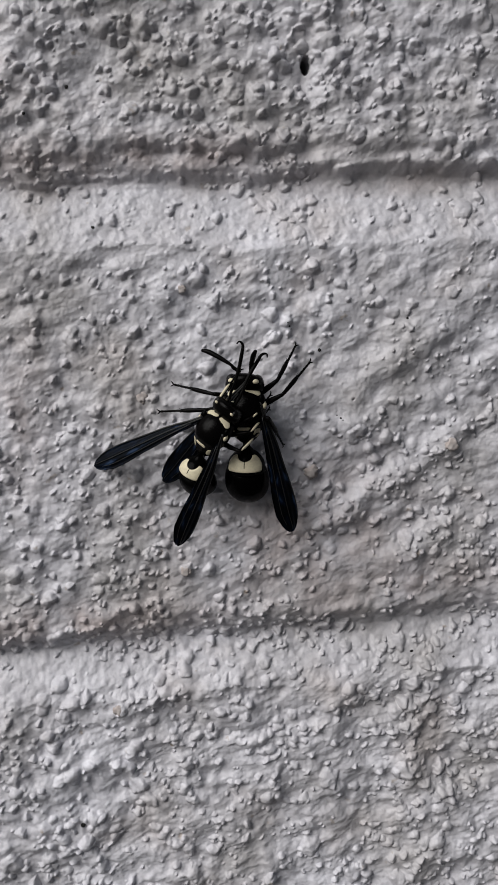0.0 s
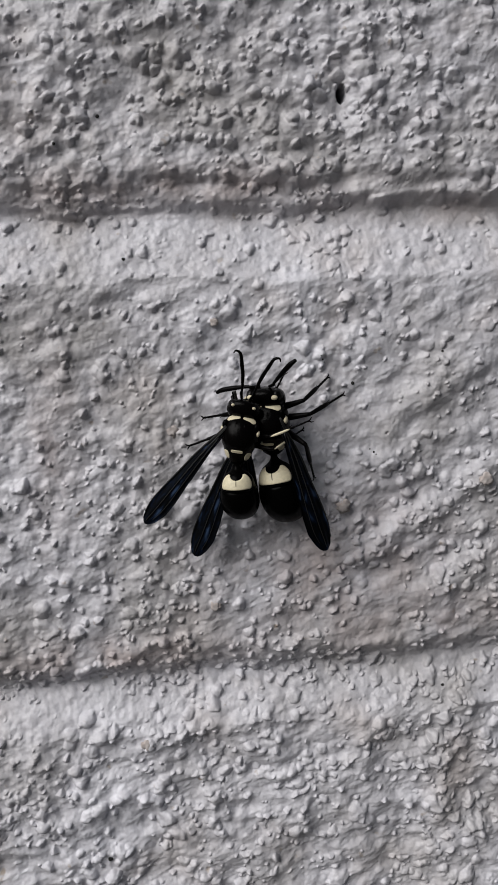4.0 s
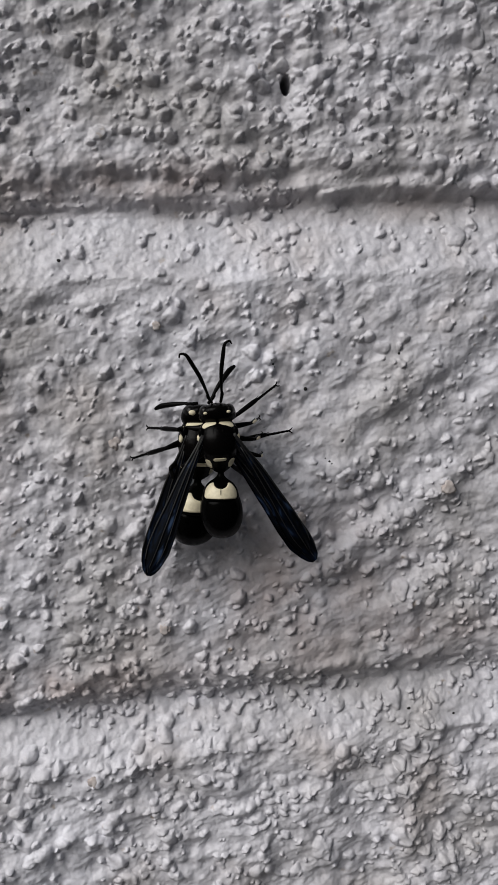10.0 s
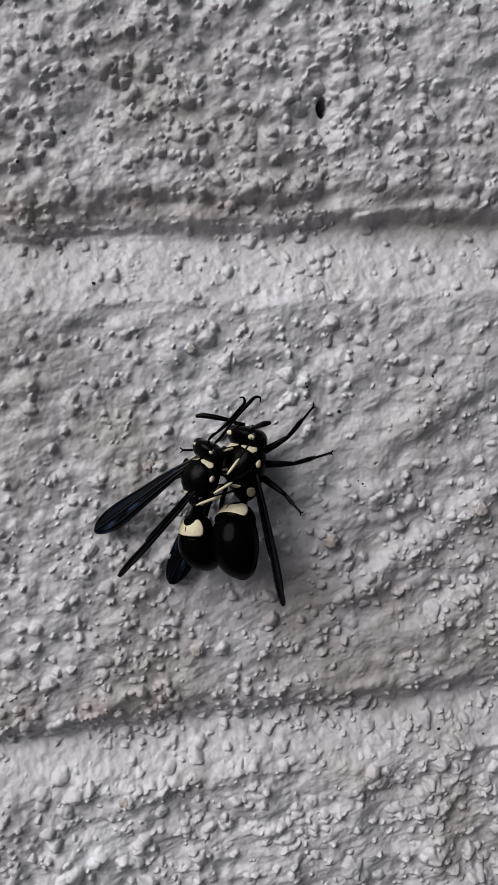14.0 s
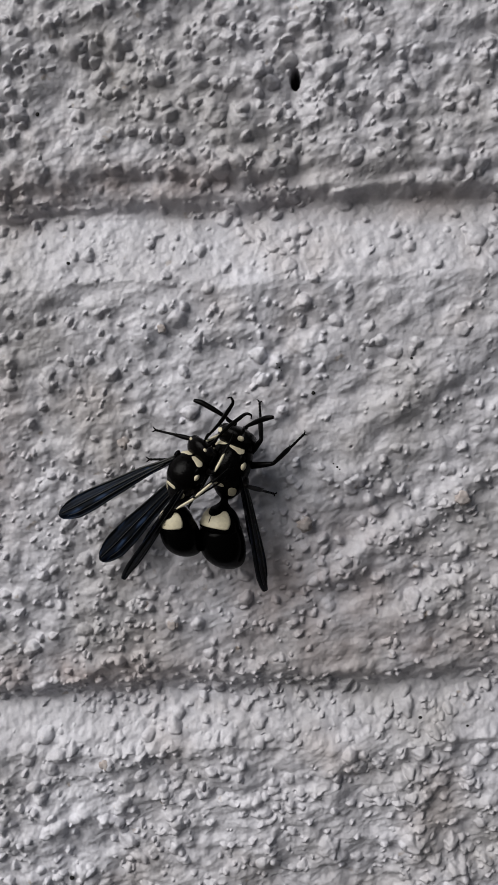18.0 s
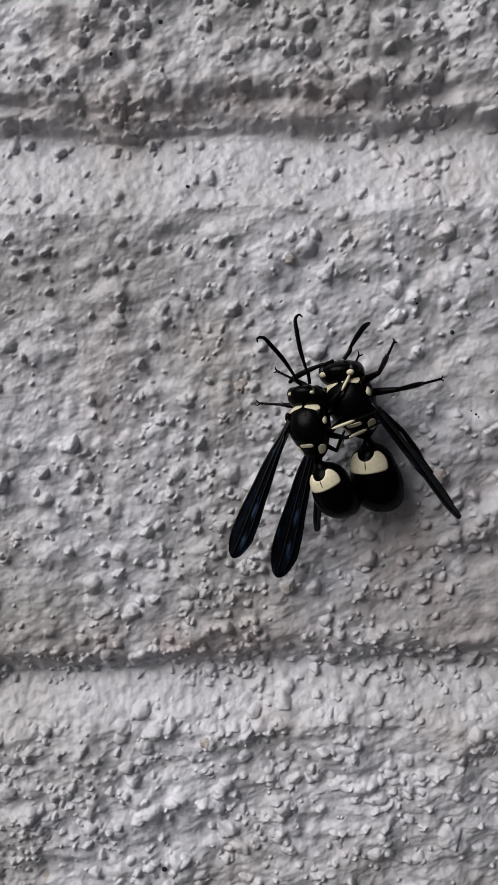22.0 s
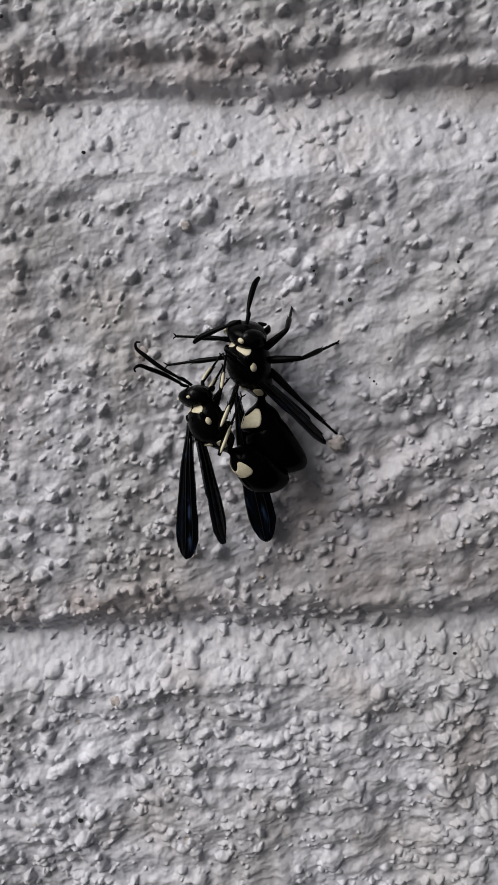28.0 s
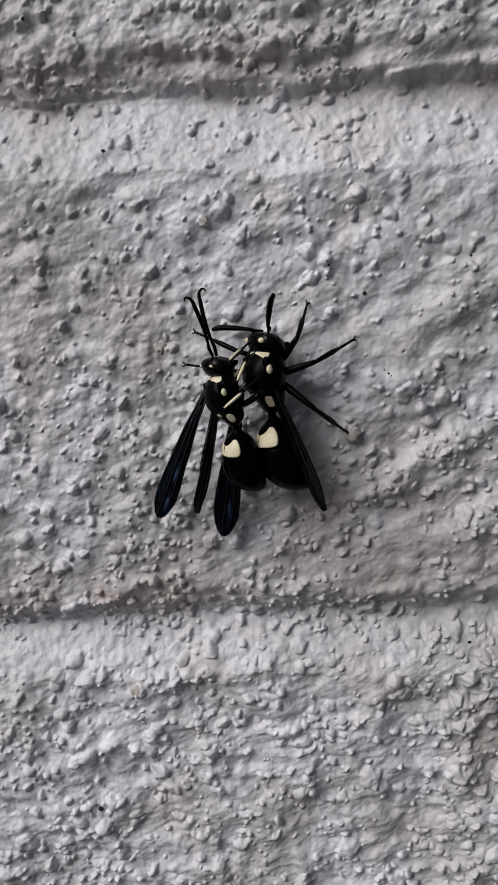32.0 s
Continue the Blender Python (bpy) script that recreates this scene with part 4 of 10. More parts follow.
    walk(FEMALE["abdomen"], rows([
        (0, 0.00, -4.60, -0.35, 3, 0, -2), (0.5, 0.00, -4.60, -0.35, -2, 0, 1), (1, 0.00, -4.60, -0.35, -6, 0, 3), (1.5, 0.00, -4.60, -0.35, -13, 0, -12),
        (2, 0.00, -4.60, -0.35, -20, 0, -26), (2.5, 0.00, -4.60, -0.35, -16, 0, -24), (3, 0.00, -4.60, -0.35, -12, 0, -22),
        (3.5, 0.00, -4.60, -0.35, -16, 0, -3), (5.5, 0.00, -4.60, -0.35, 10, 0, 14), (6, 0.00, -4.60, -0.35, -30, 0, -7),
        (6.5, 0.00, -4.60, -0.35, -11, 0, -11), (7, 0.00, -4.60, -0.35, 7, 0, -15), (7.5, 0.00, -4.60, -0.35, 10, 0, -8), (8, 0.00, -4.60, -0.35, 13, 0, -1),
        (8.5, 0.00, -4.60, -0.35, 8, 0, -3), (9, 0.00, -4.60, -0.35, 3, 0, -5), (9.5, 0.00, -4.60, -0.35, 3, 0, -1), (10, 0.00, -4.60, -0.35, 3, 0, 3),
        (10.5, 0.00, -4.60, -0.35, 6, 0, -6), (11, 0.00, -4.60, -0.35, 9, 0, -14), (11.5, 0.00, -4.60, -0.35, 8, 0, -14), (12, 0.00, -4.60, -0.35, 8, 0, -15),
        (12.5, 0.00, -4.60, -0.35, 6, 0, -8), (13, 0.00, -4.60, -0.35, 3, 0, -2), (13.5, 0.00, -4.60, -0.35, -22, 0, 6), (14, 0.00, -4.60, -0.35, -47, 0, 14),
        (14.5, 0.00, -4.60, -0.35, -21, 0, 13), (15, 0.00, -4.60, -0.35, 5, 0, 12), (15.5, 0.00, -4.60, -0.35, -5, 0, 0),
        (17.5, 0.00, -4.60, -0.35, -36, 0, -4), (18, 0.00, -4.60, -0.35, -7, 0, 8), (18.5, 0.00, -4.60, -0.35, -1, 0, -7), (19, 0.00, -4.60, -0.35, 5, 0, -22),
        (19.5, 0.00, -4.60, -0.35, 0, 0, -17), (20, 0.00, -4.60, -0.35, -4, 0, -12), (20.5, 0.00, -4.60, -0.35, -19, 0, 6),
        (21, 0.00, -4.60, -0.35, -35, 0, 24), (21.5, 0.00, -4.60, -0.35, -17, 0, 7), (22, 0.00, -4.60, -0.35, 1, 0, -11), (22.5, 0.00, -4.60, -0.35, -4, 0, 5),
        (23, 0.00, -4.60, -0.35, -9, 0, 21), (23.5, 0.00, -4.60, -0.35, -9, 0, 24), (24, 0.00, -4.60, -0.35, -9, 0, 27), (24.5, 0.00, -4.60, -0.35, -3, 0, 14),
        (25, 0.00, -4.60, -0.35, 3, 0, 1), (25.5, 0.00, -4.60, -0.35, 0, 0, -2), (26, 0.00, -4.60, -0.35, -4, 0, -5), (26.5, 0.00, -4.60, -0.35, -26, 0, 34),
        (28.5, 0.00, -4.60, -0.35, -18, 0, 20), (29, 0.00, -4.60, -0.35, 22, 0, 32), (29.5, 0.00, -4.60, -0.35, 6, 0, 21), (30, 0.00, -4.60, -0.35, -10, 0, 10),
        (30.5, 0.00, -4.60, -0.35, 18, 0, 11), (31, 0.00, -4.60, -0.35, 47, 0, 12), (31.5, 0.00, -4.60, -0.35, 26, 0, 6), (32, 0.00, -4.60, -0.35, 6, 0, 1),
    ]))
    walk(FEMALE["gaster"], rows([
        (0, 0.00, -3.89, 0.00, 31, 0, -1), (0.5, 0.00, -3.89, 0.00, 26, 0, -2), (1, 0.00, -3.89, 0.00, 21, 0, -3), (1.5, 0.00, -3.89, 0.00, 17, 0, -1),
        (2, 0.00, -3.89, 0.00, 14, 0, 1), (2.5, 0.00, -3.89, 0.00, 15, 0, -1), (3, 0.00, -3.89, 0.00, 15, 0, -3), (3.5, 0.00, -3.89, 0.00, 18, 0, -1),
        (5.5, 0.00, -3.89, 0.00, 18, 0, 0), (6, 0.00, -3.89, 0.00, 15, 0, -1), (6.5, 0.00, -3.89, 0.00, 19, 0, -2), (7, 0.00, -3.89, 0.00, 23, 0, -3),
        (7.5, 0.00, -3.89, 0.00, 22, 0, -2), (8, 0.00, -3.89, 0.00, 21, 0, -1), (8.5, 0.00, -3.89, 0.00, 20, 0, -1), (9, 0.00, -3.89, 0.00, 20, 0, -1),
        (9.5, 0.00, -3.89, 0.00, 24, 0, 0), (10, 0.00, -3.89, 0.00, 29, 0, 1), (10.5, 0.00, -3.89, 0.00, 26, 0, -1), (11, 0.00, -3.89, 0.00, 24, 0, -3),
        (11.5, 0.00, -3.89, 0.00, 22, 0, -3), (12, 0.00, -3.89, 0.00, 21, 0, -3), (12.5, 0.00, -3.89, 0.00, 25, 0, -2), (13, 0.00, -3.89, 0.00, 30, 0, -1),
        (13.5, 0.00, -3.89, 0.00, 31, 0, 1), (14, 0.00, -3.89, 0.00, 31, 0, 3), (14.5, 0.00, -3.89, 0.00, 27, 0, 3), (15, 0.00, -3.89, 0.00, 22, 0, 2),
        (15.5, 0.00, -3.89, 0.00, 31, 0, -3), (17.5, 0.00, -3.89, 0.00, 30, 0, -1), (18, 0.00, -3.89, 0.00, 29, 0, -1), (18.5, 0.00, -3.89, 0.00, 15, 0, -8),
        (19, 0.00, -3.89, 0.00, 2, 0, -14), (19.5, 0.00, -3.89, 0.00, 5, 0, -9), (20, 0.00, -3.89, 0.00, 9, 0, -3), (20.5, 0.00, -3.89, 0.00, 16, 0, 0),
        (21, 0.00, -3.89, 0.00, 22, 0, 4), (21.5, 0.00, -3.89, 0.00, 17, 0, 1), (22, 0.00, -3.89, 0.00, 11, 0, -1), (22.5, 0.00, -3.89, 0.00, 3, 0, -2),
        (23, 0.00, -3.89, 0.00, -5, 0, -2), (23.5, 0.00, -3.89, 0.00, 4, 0, -3), (24, 0.00, -3.89, 0.00, 12, 0, -5), (24.5, 0.00, -3.89, 0.00, 11, 0, -3),
        (25, 0.00, -3.89, 0.00, 10, 0, -2), (25.5, 0.00, -3.89, 0.00, 9, 0, -2), (26, 0.00, -3.89, 0.00, 9, 0, -3), (26.5, 0.00, -3.89, 0.00, 26, 0, 1),
        (28.5, 0.00, -3.89, 0.00, 31, 0, 5), (29, 0.00, -3.89, 0.00, 11, 0, 6), (29.5, 0.00, -3.89, 0.00, 29, 0, 5), (30, 0.00, -3.89, 0.00, 46, 0, 3),
        (30.5, 0.00, -3.89, 0.00, 15, 0, -5), (31, 0.00, -3.89, 0.00, -17, 0, -13), (31.5, 0.00, -3.89, 0.00, -3, 0, -6), (32, 0.00, -3.89, 0.00, 11, 0, 0),
    ]))
    walk(FEMALE["forewing_l"], rows([
        (0, 0.71, 4.18, 2.18, 9, -14, -46), (0.5, -7.10, 0.66, 3.00, -18, -25, -75), (0.75, -4.76, 3.33, 0.00, -21, 0, -37), (1, -2.42, 6.00, -2.99, -7, 22, 3),
        (1.5, -2.35, 2.34, 1.72, 11, 19, 19), (2, -2.53, 0.86, 1.83, -25, -7, -43), (2.5, -2.17, 1.18, 1.59, -20, -6, -38),
        (3, -3.53, 0.02, 2.20, -19, -9, -46), (3.5, -3.08, -0.13, 2.13, -19, -5, -34), (5.5, -1.84, 1.95, 1.65, 15, -51, -31),
        (5.75, -2.46, 0.69, 2.10, -7, -19, -27), (6, -3.08, -0.56, 2.55, -26, 13, -35), (6.5, -1.57, 2.64, 1.25, -11, -11, -18),
        (6.75, -1.58, 2.63, 1.79, 15, -52, -40), (7, -1.58, 2.61, 2.33, 103, -59, -125), (7.5, -3.22, -0.69, 0.15, 38, -33, -53),
        (8, -2.07, 1.30, 1.53, 35, -29, -52), (8.5, -4.91, -3.11, -1.38, 35, -32, -53), (9, -2.06, 1.30, 1.53, 34, -36, -44),
        (9.5, -3.23, -1.59, 0.32, 25, -32, -36), (10, -2.07, 1.30, 1.53, 11, -27, -17), (10.5, -1.57, 2.83, 1.56, 1, -33, -19),
        (11, -1.98, 1.48, 1.65, 40, -38, -53), (11.5, -4.03, -3.86, -0.81, 31, -41, -42), (12, -1.40, 3.69, 2.81, 101, -62, -118),
        (12.5, -2.52, 0.03, 1.22, 14, -22, -25), (13, -2.06, 1.30, 1.53, -23, -1, -31), (13.5, -2.16, 1.16, 1.59, -20, 5, -37),
        (14, -1.98, 1.51, 1.50, -8, 18, -24), (14.5, -2.56, 0.43, 1.68, -8, 6, -31), (15, -1.15, 4.72, 1.95, 7, 4, -14),
        (15.5, -2.06, 1.30, 1.53, -27, -7, -32), (17.5, -3.55, -0.37, 2.51, -24, 2, -42), (18, -3.05, -0.31, 2.12, -17, 5, -33),
        (18.5, -2.59, 1.02, 1.79, -24, -13, -57), (19, -2.06, 1.30, 1.53, -17, -15, -45), (19.5, -3.34, -0.10, 2.05, -16, -10, -39),
        (20, -4.21, -1.40, 2.49, -16, -4, -37), (20.5, -2.81, 4.61, 1.43, -2, 20, 12), (21, -2.91, -2.57, 3.87, -31, 10, -18),
        (21.5, -3.83, -2.25, 3.10, -22, 3, -28), (22, -3.89, -1.08, 2.20, -13, -1, -37), (22.5, -3.23, -2.32, 2.48, -14, 8, -20),
        (23, -3.17, -2.50, 3.30, -24, 9, -20), (23.5, -3.14, -1.73, 2.43, -16, 4, -21), (24, -3.27, -1.69, 1.93, -7, -2, -22),
        (24.5, -3.61, -2.20, 2.30, -11, 2, -24), (25, -3.83, -1.85, 2.58, -16, 4, -31), (25.5, -3.55, -2.60, 2.48, -13, 10, -23),
        (26, -3.79, -1.88, 2.91, -21, 9, -32), (26.5, -3.23, -1.81, 2.22, -13, 21, -25), (28.5, -0.57, -3.47, 2.23, -13, 54, 7),
        (29, -0.23, -3.59, 1.76, -4, 52, 17), (29.5, -1.41, -4.10, 4.05, -33, 40, -16), (30, -1.94, -3.69, 3.28, -26, 40, -16),
        (30.5, -2.33, 1.97, 1.92, 37, 39, 47), (31, -3.16, -1.95, 2.63, -21, 30, -29), (31.5, -3.46, -2.41, 2.88, -22, 32, -33),
        (32, -2.76, -1.34, 1.94, -11, 39, -22),
    ]))
    walk(FEMALE["forewing_r"], rows([
        (0, 2.06, 1.30, 1.53, 10, 29, 19), (0.5, 1.85, -0.14, 1.32, 11, 41, -1), (1, 2.39, -0.19, 1.51, 2, 56, 14), (1.5, 2.55, -0.35, 1.21, 17, 51, 30),
        (2, 2.06, 1.30, 1.53, -163, 82, -160), (2.5, 2.02, 2.01, 1.48, -6, 43, 0), (3, 2.06, 1.30, 1.53, -25, 41, -6), (3.5, 2.06, 1.30, 1.53, -1, 46, 14),
        (5.5, 2.07, 1.30, 1.53, -6, 34, 13), (6, 2.06, 1.30, 1.53, 32, 60, 42), (6.5, 2.90, -0.70, 1.35, 6, 29, 25), (7, 2.68, -1.65, 1.86, -6, -8, 13),
        (7.5, 2.18, -1.28, 1.37, 4, -6, 2), (8, 2.06, 1.30, 1.53, 6, -3, 6), (8.5, 2.04, 0.77, 1.77, -24, -5, 0), (9, 2.21, -1.25, 1.49, 1, -5, 3),
        (9.5, 2.11, 1.06, 1.56, -7, 2, 10), (10, 2.06, 1.30, 1.53, -19, 12, 38), (10.5, 3.20, -1.05, 1.94, -9, 5, 25), (11, 2.37, -1.95, 1.67, -2, -8, 6),
        (11.5, 2.11, 0.59, 1.72, -15, -8, 6), (12, 2.90, -1.76, 1.98, -8, -4, 16), (12.5, 2.00, 1.64, 1.57, 7, 14, 13), (13, 2.06, 1.30, 1.53, 84, 86, 83),
        (13.5, 2.10, 1.66, 1.50, -8, 49, -11), (14, 2.07, 1.30, 1.53, 148, 68, 162), (14.5, 2.03, 1.41, 1.58, 32, 46, 42), (15, 2.06, 1.30, 1.53, 31, 38, 49),
        (15.5, 1.96, 1.62, 1.66, 90, 70, 108), (17.5, 2.07, 1.30, 1.53, 23, 51, 19), (18, 2.07, 1.30, 1.53, 115, 63, 130), (18.5, 2.06, 1.59, 1.55, 5, 38, 5),
        (19, 2.06, 1.30, 1.53, -6, 75, -6), (19.5, 2.06, 1.40, 1.54, 6, 33, 7), (20, 2.07, 1.30, 1.53, 117, 83, 120), (20.5, 1.97, 2.43, 1.68, 12, 52, 14),
        (21, 1.47, 3.29, 2.00, 153, 61, 172), (21.5, 1.74, 2.36, 1.75, 18, 53, 32), (22, 2.07, 1.30, 1.53, 110, 77, 125), (22.5, 1.99, 1.45, 1.58, 22, 50, 42),
        (23, 2.07, 1.30, 1.53, 166, 71, -168), (23.5, 1.98, 1.44, 1.57, 17, 48, 44), (24, 2.06, 1.30, 1.53, 65, 87, 92), (24.5, 1.89, 2.07, 1.69, 16, 43, 24),
        (25, 2.01, 1.97, 1.76, 120, 68, 126), (25.5, 1.87, 2.29, 1.98, 38, 49, 42), (26, 2.11, 2.73, 1.94, 136, 67, 137),
        (26.5, 2.05, 1.57, 1.68, 128, 54, 137), (28.5, 1.58, 4.44, 3.80, 142, 21, 173), (29, 2.07, 1.30, 1.53, 122, 19, -180),
        (29.5, 1.84, 1.94, 1.84, 87, 66, 106), (30, 2.05, 1.36, 1.60, 130, 25, 167), (30.5, 2.04, 1.38, 1.60, 80, 52, 92), (31, 2.07, 1.30, 1.53, 126, 41, 153),
        (31.5, 2.06, 1.42, 1.58, 56, 65, 56), (32, 2.06, 1.30, 1.53, 146, 48, 155),
    ]))
    walk(FEMALE["antenna_l"], rows([
        (0, -0.65, 1.53, 0.71, 7, -11, 56), (0.5, -0.65, 1.53, 0.71, 16, 7, 53), (1, -0.65, 1.53, 0.71, 28, 5, 83), (1.5, -0.65, 1.53, 0.71, 16, -11, 102),
        (2, -0.65, 1.53, 0.71, 3, -7, 90), (2.5, -0.65, 1.53, 0.71, 4, -16, 103), (3, -0.65, 1.53, 0.71, 8, -14, 94), (3.5, -0.65, 1.53, 0.71, 1, -11, 93),
        (5.5, -0.65, 1.53, 0.71, 11, -20, 85), (6, -0.65, 1.53, 0.71, 35, -15, 94), (6.5, -0.65, 1.53, 0.71, 30, -14, 73), (7, -0.65, 1.53, 0.71, 33, -27, 52),
        (7.5, -0.65, 1.53, 0.71, 55, -30, 28), (8, -0.65, 1.53, 0.71, 50, -32, 41), (8.5, -0.65, 1.53, 0.71, 44, -31, 45), (9, -0.65, 1.53, 0.71, 44, -29, 41),
        (9.5, -0.65, 1.53, 0.71, -2, -24, 74), (10, -0.65, 1.53, 0.71, -41, -22, 95), (10.5, -0.65, 1.53, 0.71, 7, -26, 48),
        (11, -0.65, 1.53, 0.71, 35, -30, 37), (11.5, -0.65, 1.53, 0.71, 25, -27, 52), (12, -0.65, 1.53, 0.71, 32, -26, 45),
        (12.5, -0.65, 1.53, 0.71, 8, -18, 91), (13, -0.65, 1.53, 0.71, 14, -16, 82), (13.5, -0.65, 1.53, 0.71, 27, -6, 71),
        (14, -0.65, 1.53, 0.71, 35, -14, 85), (14.5, -0.65, 1.53, 0.71, 26, -17, 85), (15, -0.65, 1.53, 0.71, 17, -18, 84),
        (15.5, -0.65, 1.53, 0.71, -14, -15, 94), (17.5, -0.65, 1.53, 0.71, 32, -6, 75), (18, -0.65, 1.53, 0.71, 31, -10, 76),
        (18.5, -0.65, 1.53, 0.71, 25, 7, 38), (19, -0.65, 1.53, 0.71, 22, 1, 21), (19.5, -0.65, 1.53, 0.71, 16, -6, 68), (20, -0.65, 1.53, 0.71, 13, -9, 92),
        (20.5, -0.65, 1.53, 0.71, 17, -4, 102), (21, -0.65, 1.53, 0.71, 22, -3, 115), (21.5, -0.65, 1.53, 0.71, 10, -8, 109),
        (22, -0.65, 1.53, 0.71, -2, -15, 103), (22.5, -0.65, 1.53, 0.71, 9, -11, 106), (23, -0.65, 1.53, 0.71, 20, -8, 111),
        (23.5, -0.65, 1.53, 0.71, 14, -11, 101), (24, -0.65, 1.53, 0.71, 9, -16, 94), (24.5, -0.65, 1.53, 0.71, 13, -15, 99),
        (25, -0.65, 1.53, 0.71, 18, -12, 99), (25.5, -0.65, 1.53, 0.71, 48, -17, 111), (26, -0.65, 1.53, 0.71, 85, -21, 119),
        (26.5, -0.65, 1.53, 0.71, 31, -23, 94), (28.5, -0.65, 1.53, 0.71, 42, -29, 132), (29, -0.65, 1.53, 0.71, 27, -44, 149),
        (29.5, -0.65, 1.53, 0.71, 33, -39, 136), (30, -0.65, 1.53, 0.71, 34, -37, 129), (30.5, -0.65, 1.53, 0.71, 39, -29, 112),
        (31, -0.65, 1.53, 0.71, 43, -23, 97), (31.5, -0.65, 1.53, 0.71, 49, -18, 88), (32, -0.65, 1.53, 0.71, 54, -20, 84),
    ]))
    walk(FEMALE["antenna_r"], rows([
        (0, 0.65, 1.53, 0.71, 86, 7, 12), (0.5, 0.65, 1.53, 0.71, 81, 24, 2), (1, 0.65, 1.53, 0.71, 101, 14, 70), (1.5, 0.65, 1.53, 0.71, 102, 6, 72),
        (1.75, 0.65, 1.53, 0.71, 79, 30, 4), (2, 0.65, 1.53, 0.71, 47, 17, -69), (2.5, 0.65, 1.53, 0.71, 87, 25, 2), (3, 0.65, 1.53, 0.71, 70, 27, -22),
        (3.5, 0.65, 1.53, 0.71, 63, 26, -13), (4.5, 0.65, 1.53, 0.71, 12, 38, -45), (5.5, 0.65, 1.53, 0.71, -38, 24, -76), (6, 0.65, 1.53, 0.71, 47, 41, -38),
        (6.5, 0.65, 1.53, 0.71, 30, 19, -67), (7, 0.65, 1.53, 0.71, 21, 14, -89), (7.5, 0.65, 1.53, 0.71, 16, 24, -98), (8, 0.65, 1.53, 0.71, 16, 25, -90),
        (8.5, 0.65, 1.53, 0.71, 20, 19, -83), (9, 0.65, 1.53, 0.71, 22, 14, -80), (9.5, 0.65, 1.53, 0.71, 14, 8, -56), (10, 0.65, 1.53, 0.71, 8, 2, -28),
        (10.5, 0.65, 1.53, 0.71, 10, 18, -82), (11, 0.65, 1.53, 0.71, 18, 20, -97), (11.5, 0.65, 1.53, 0.71, 18, 10, -81), (12, 0.65, 1.53, 0.71, 14, 8, -79),
        (12.5, 0.65, 1.53, 0.71, 46, 1, -11), (13, 0.65, 1.53, 0.71, 62, 29, -22), (13.5, 0.65, 1.53, 0.71, 45, 35, -53), (14, 0.65, 1.53, 0.71, 78, 44, -18),
        (14.5, 0.65, 1.53, 0.71, 98, 22, 28), (15, 0.65, 1.53, 0.71, 84, 10, 32), (15.5, 0.65, 1.53, 0.71, 65, 23, -37), (17.5, 0.65, 1.53, 0.71, 49, 37, -34),
        (18, 0.65, 1.53, 0.71, 45, 37, -33), (18.5, 0.65, 1.53, 0.71, 28, 25, -58), (19, 0.65, 1.53, 0.71, 35, 16, -47), (19.5, 0.65, 1.53, 0.71, 39, 18, -29),
        (20, 0.65, 1.53, 0.71, 30, 23, -35), (20.5, 0.65, 1.53, 0.71, -21, 23, -31), (21, 0.65, 1.53, 0.71, -68, 27, -18),
        (21.5, 0.65, 1.53, 0.71, -55, 24, -29), (22, 0.65, 1.53, 0.71, -39, 25, -35), (22.5, 0.65, 1.53, 0.71, -50, 26, -28),
        (23, 0.65, 1.53, 0.71, -57, 29, -14), (23.5, 0.65, 1.53, 0.71, -9, 26, -20), (24, 0.65, 1.53, 0.71, 43, 22, -20), (24.5, 0.65, 1.53, 0.71, 2, 25, -15),
        (25, 0.65, 1.53, 0.71, -45, 29, -22), (25.5, 0.65, 1.53, 0.71, 10, 31, -12), (26, 0.65, 1.53, 0.71, 47, 31, -33), (26.5, 0.65, 1.53, 0.71, 60, 44, -6),
        (27.5, 0.65, 1.53, 0.71, 13, 45, 17), (28.5, 0.65, 1.53, 0.71, -38, 57, 34), (29, 0.65, 1.53, 0.71, -11, 39, 74), (29.5, 0.65, 1.53, 0.71, -33, 53, 39),
        (30, 0.65, 1.53, 0.71, -33, 53, 30), (30.5, 0.65, 1.53, 0.71, 11, 53, 16), (31, 0.65, 1.53, 0.71, 66, 52, 15), (31.5, 0.65, 1.53, 0.71, 69, 56, 14),
        (32, 0.65, 1.53, 0.71, 91, 50, 35),
    ]))
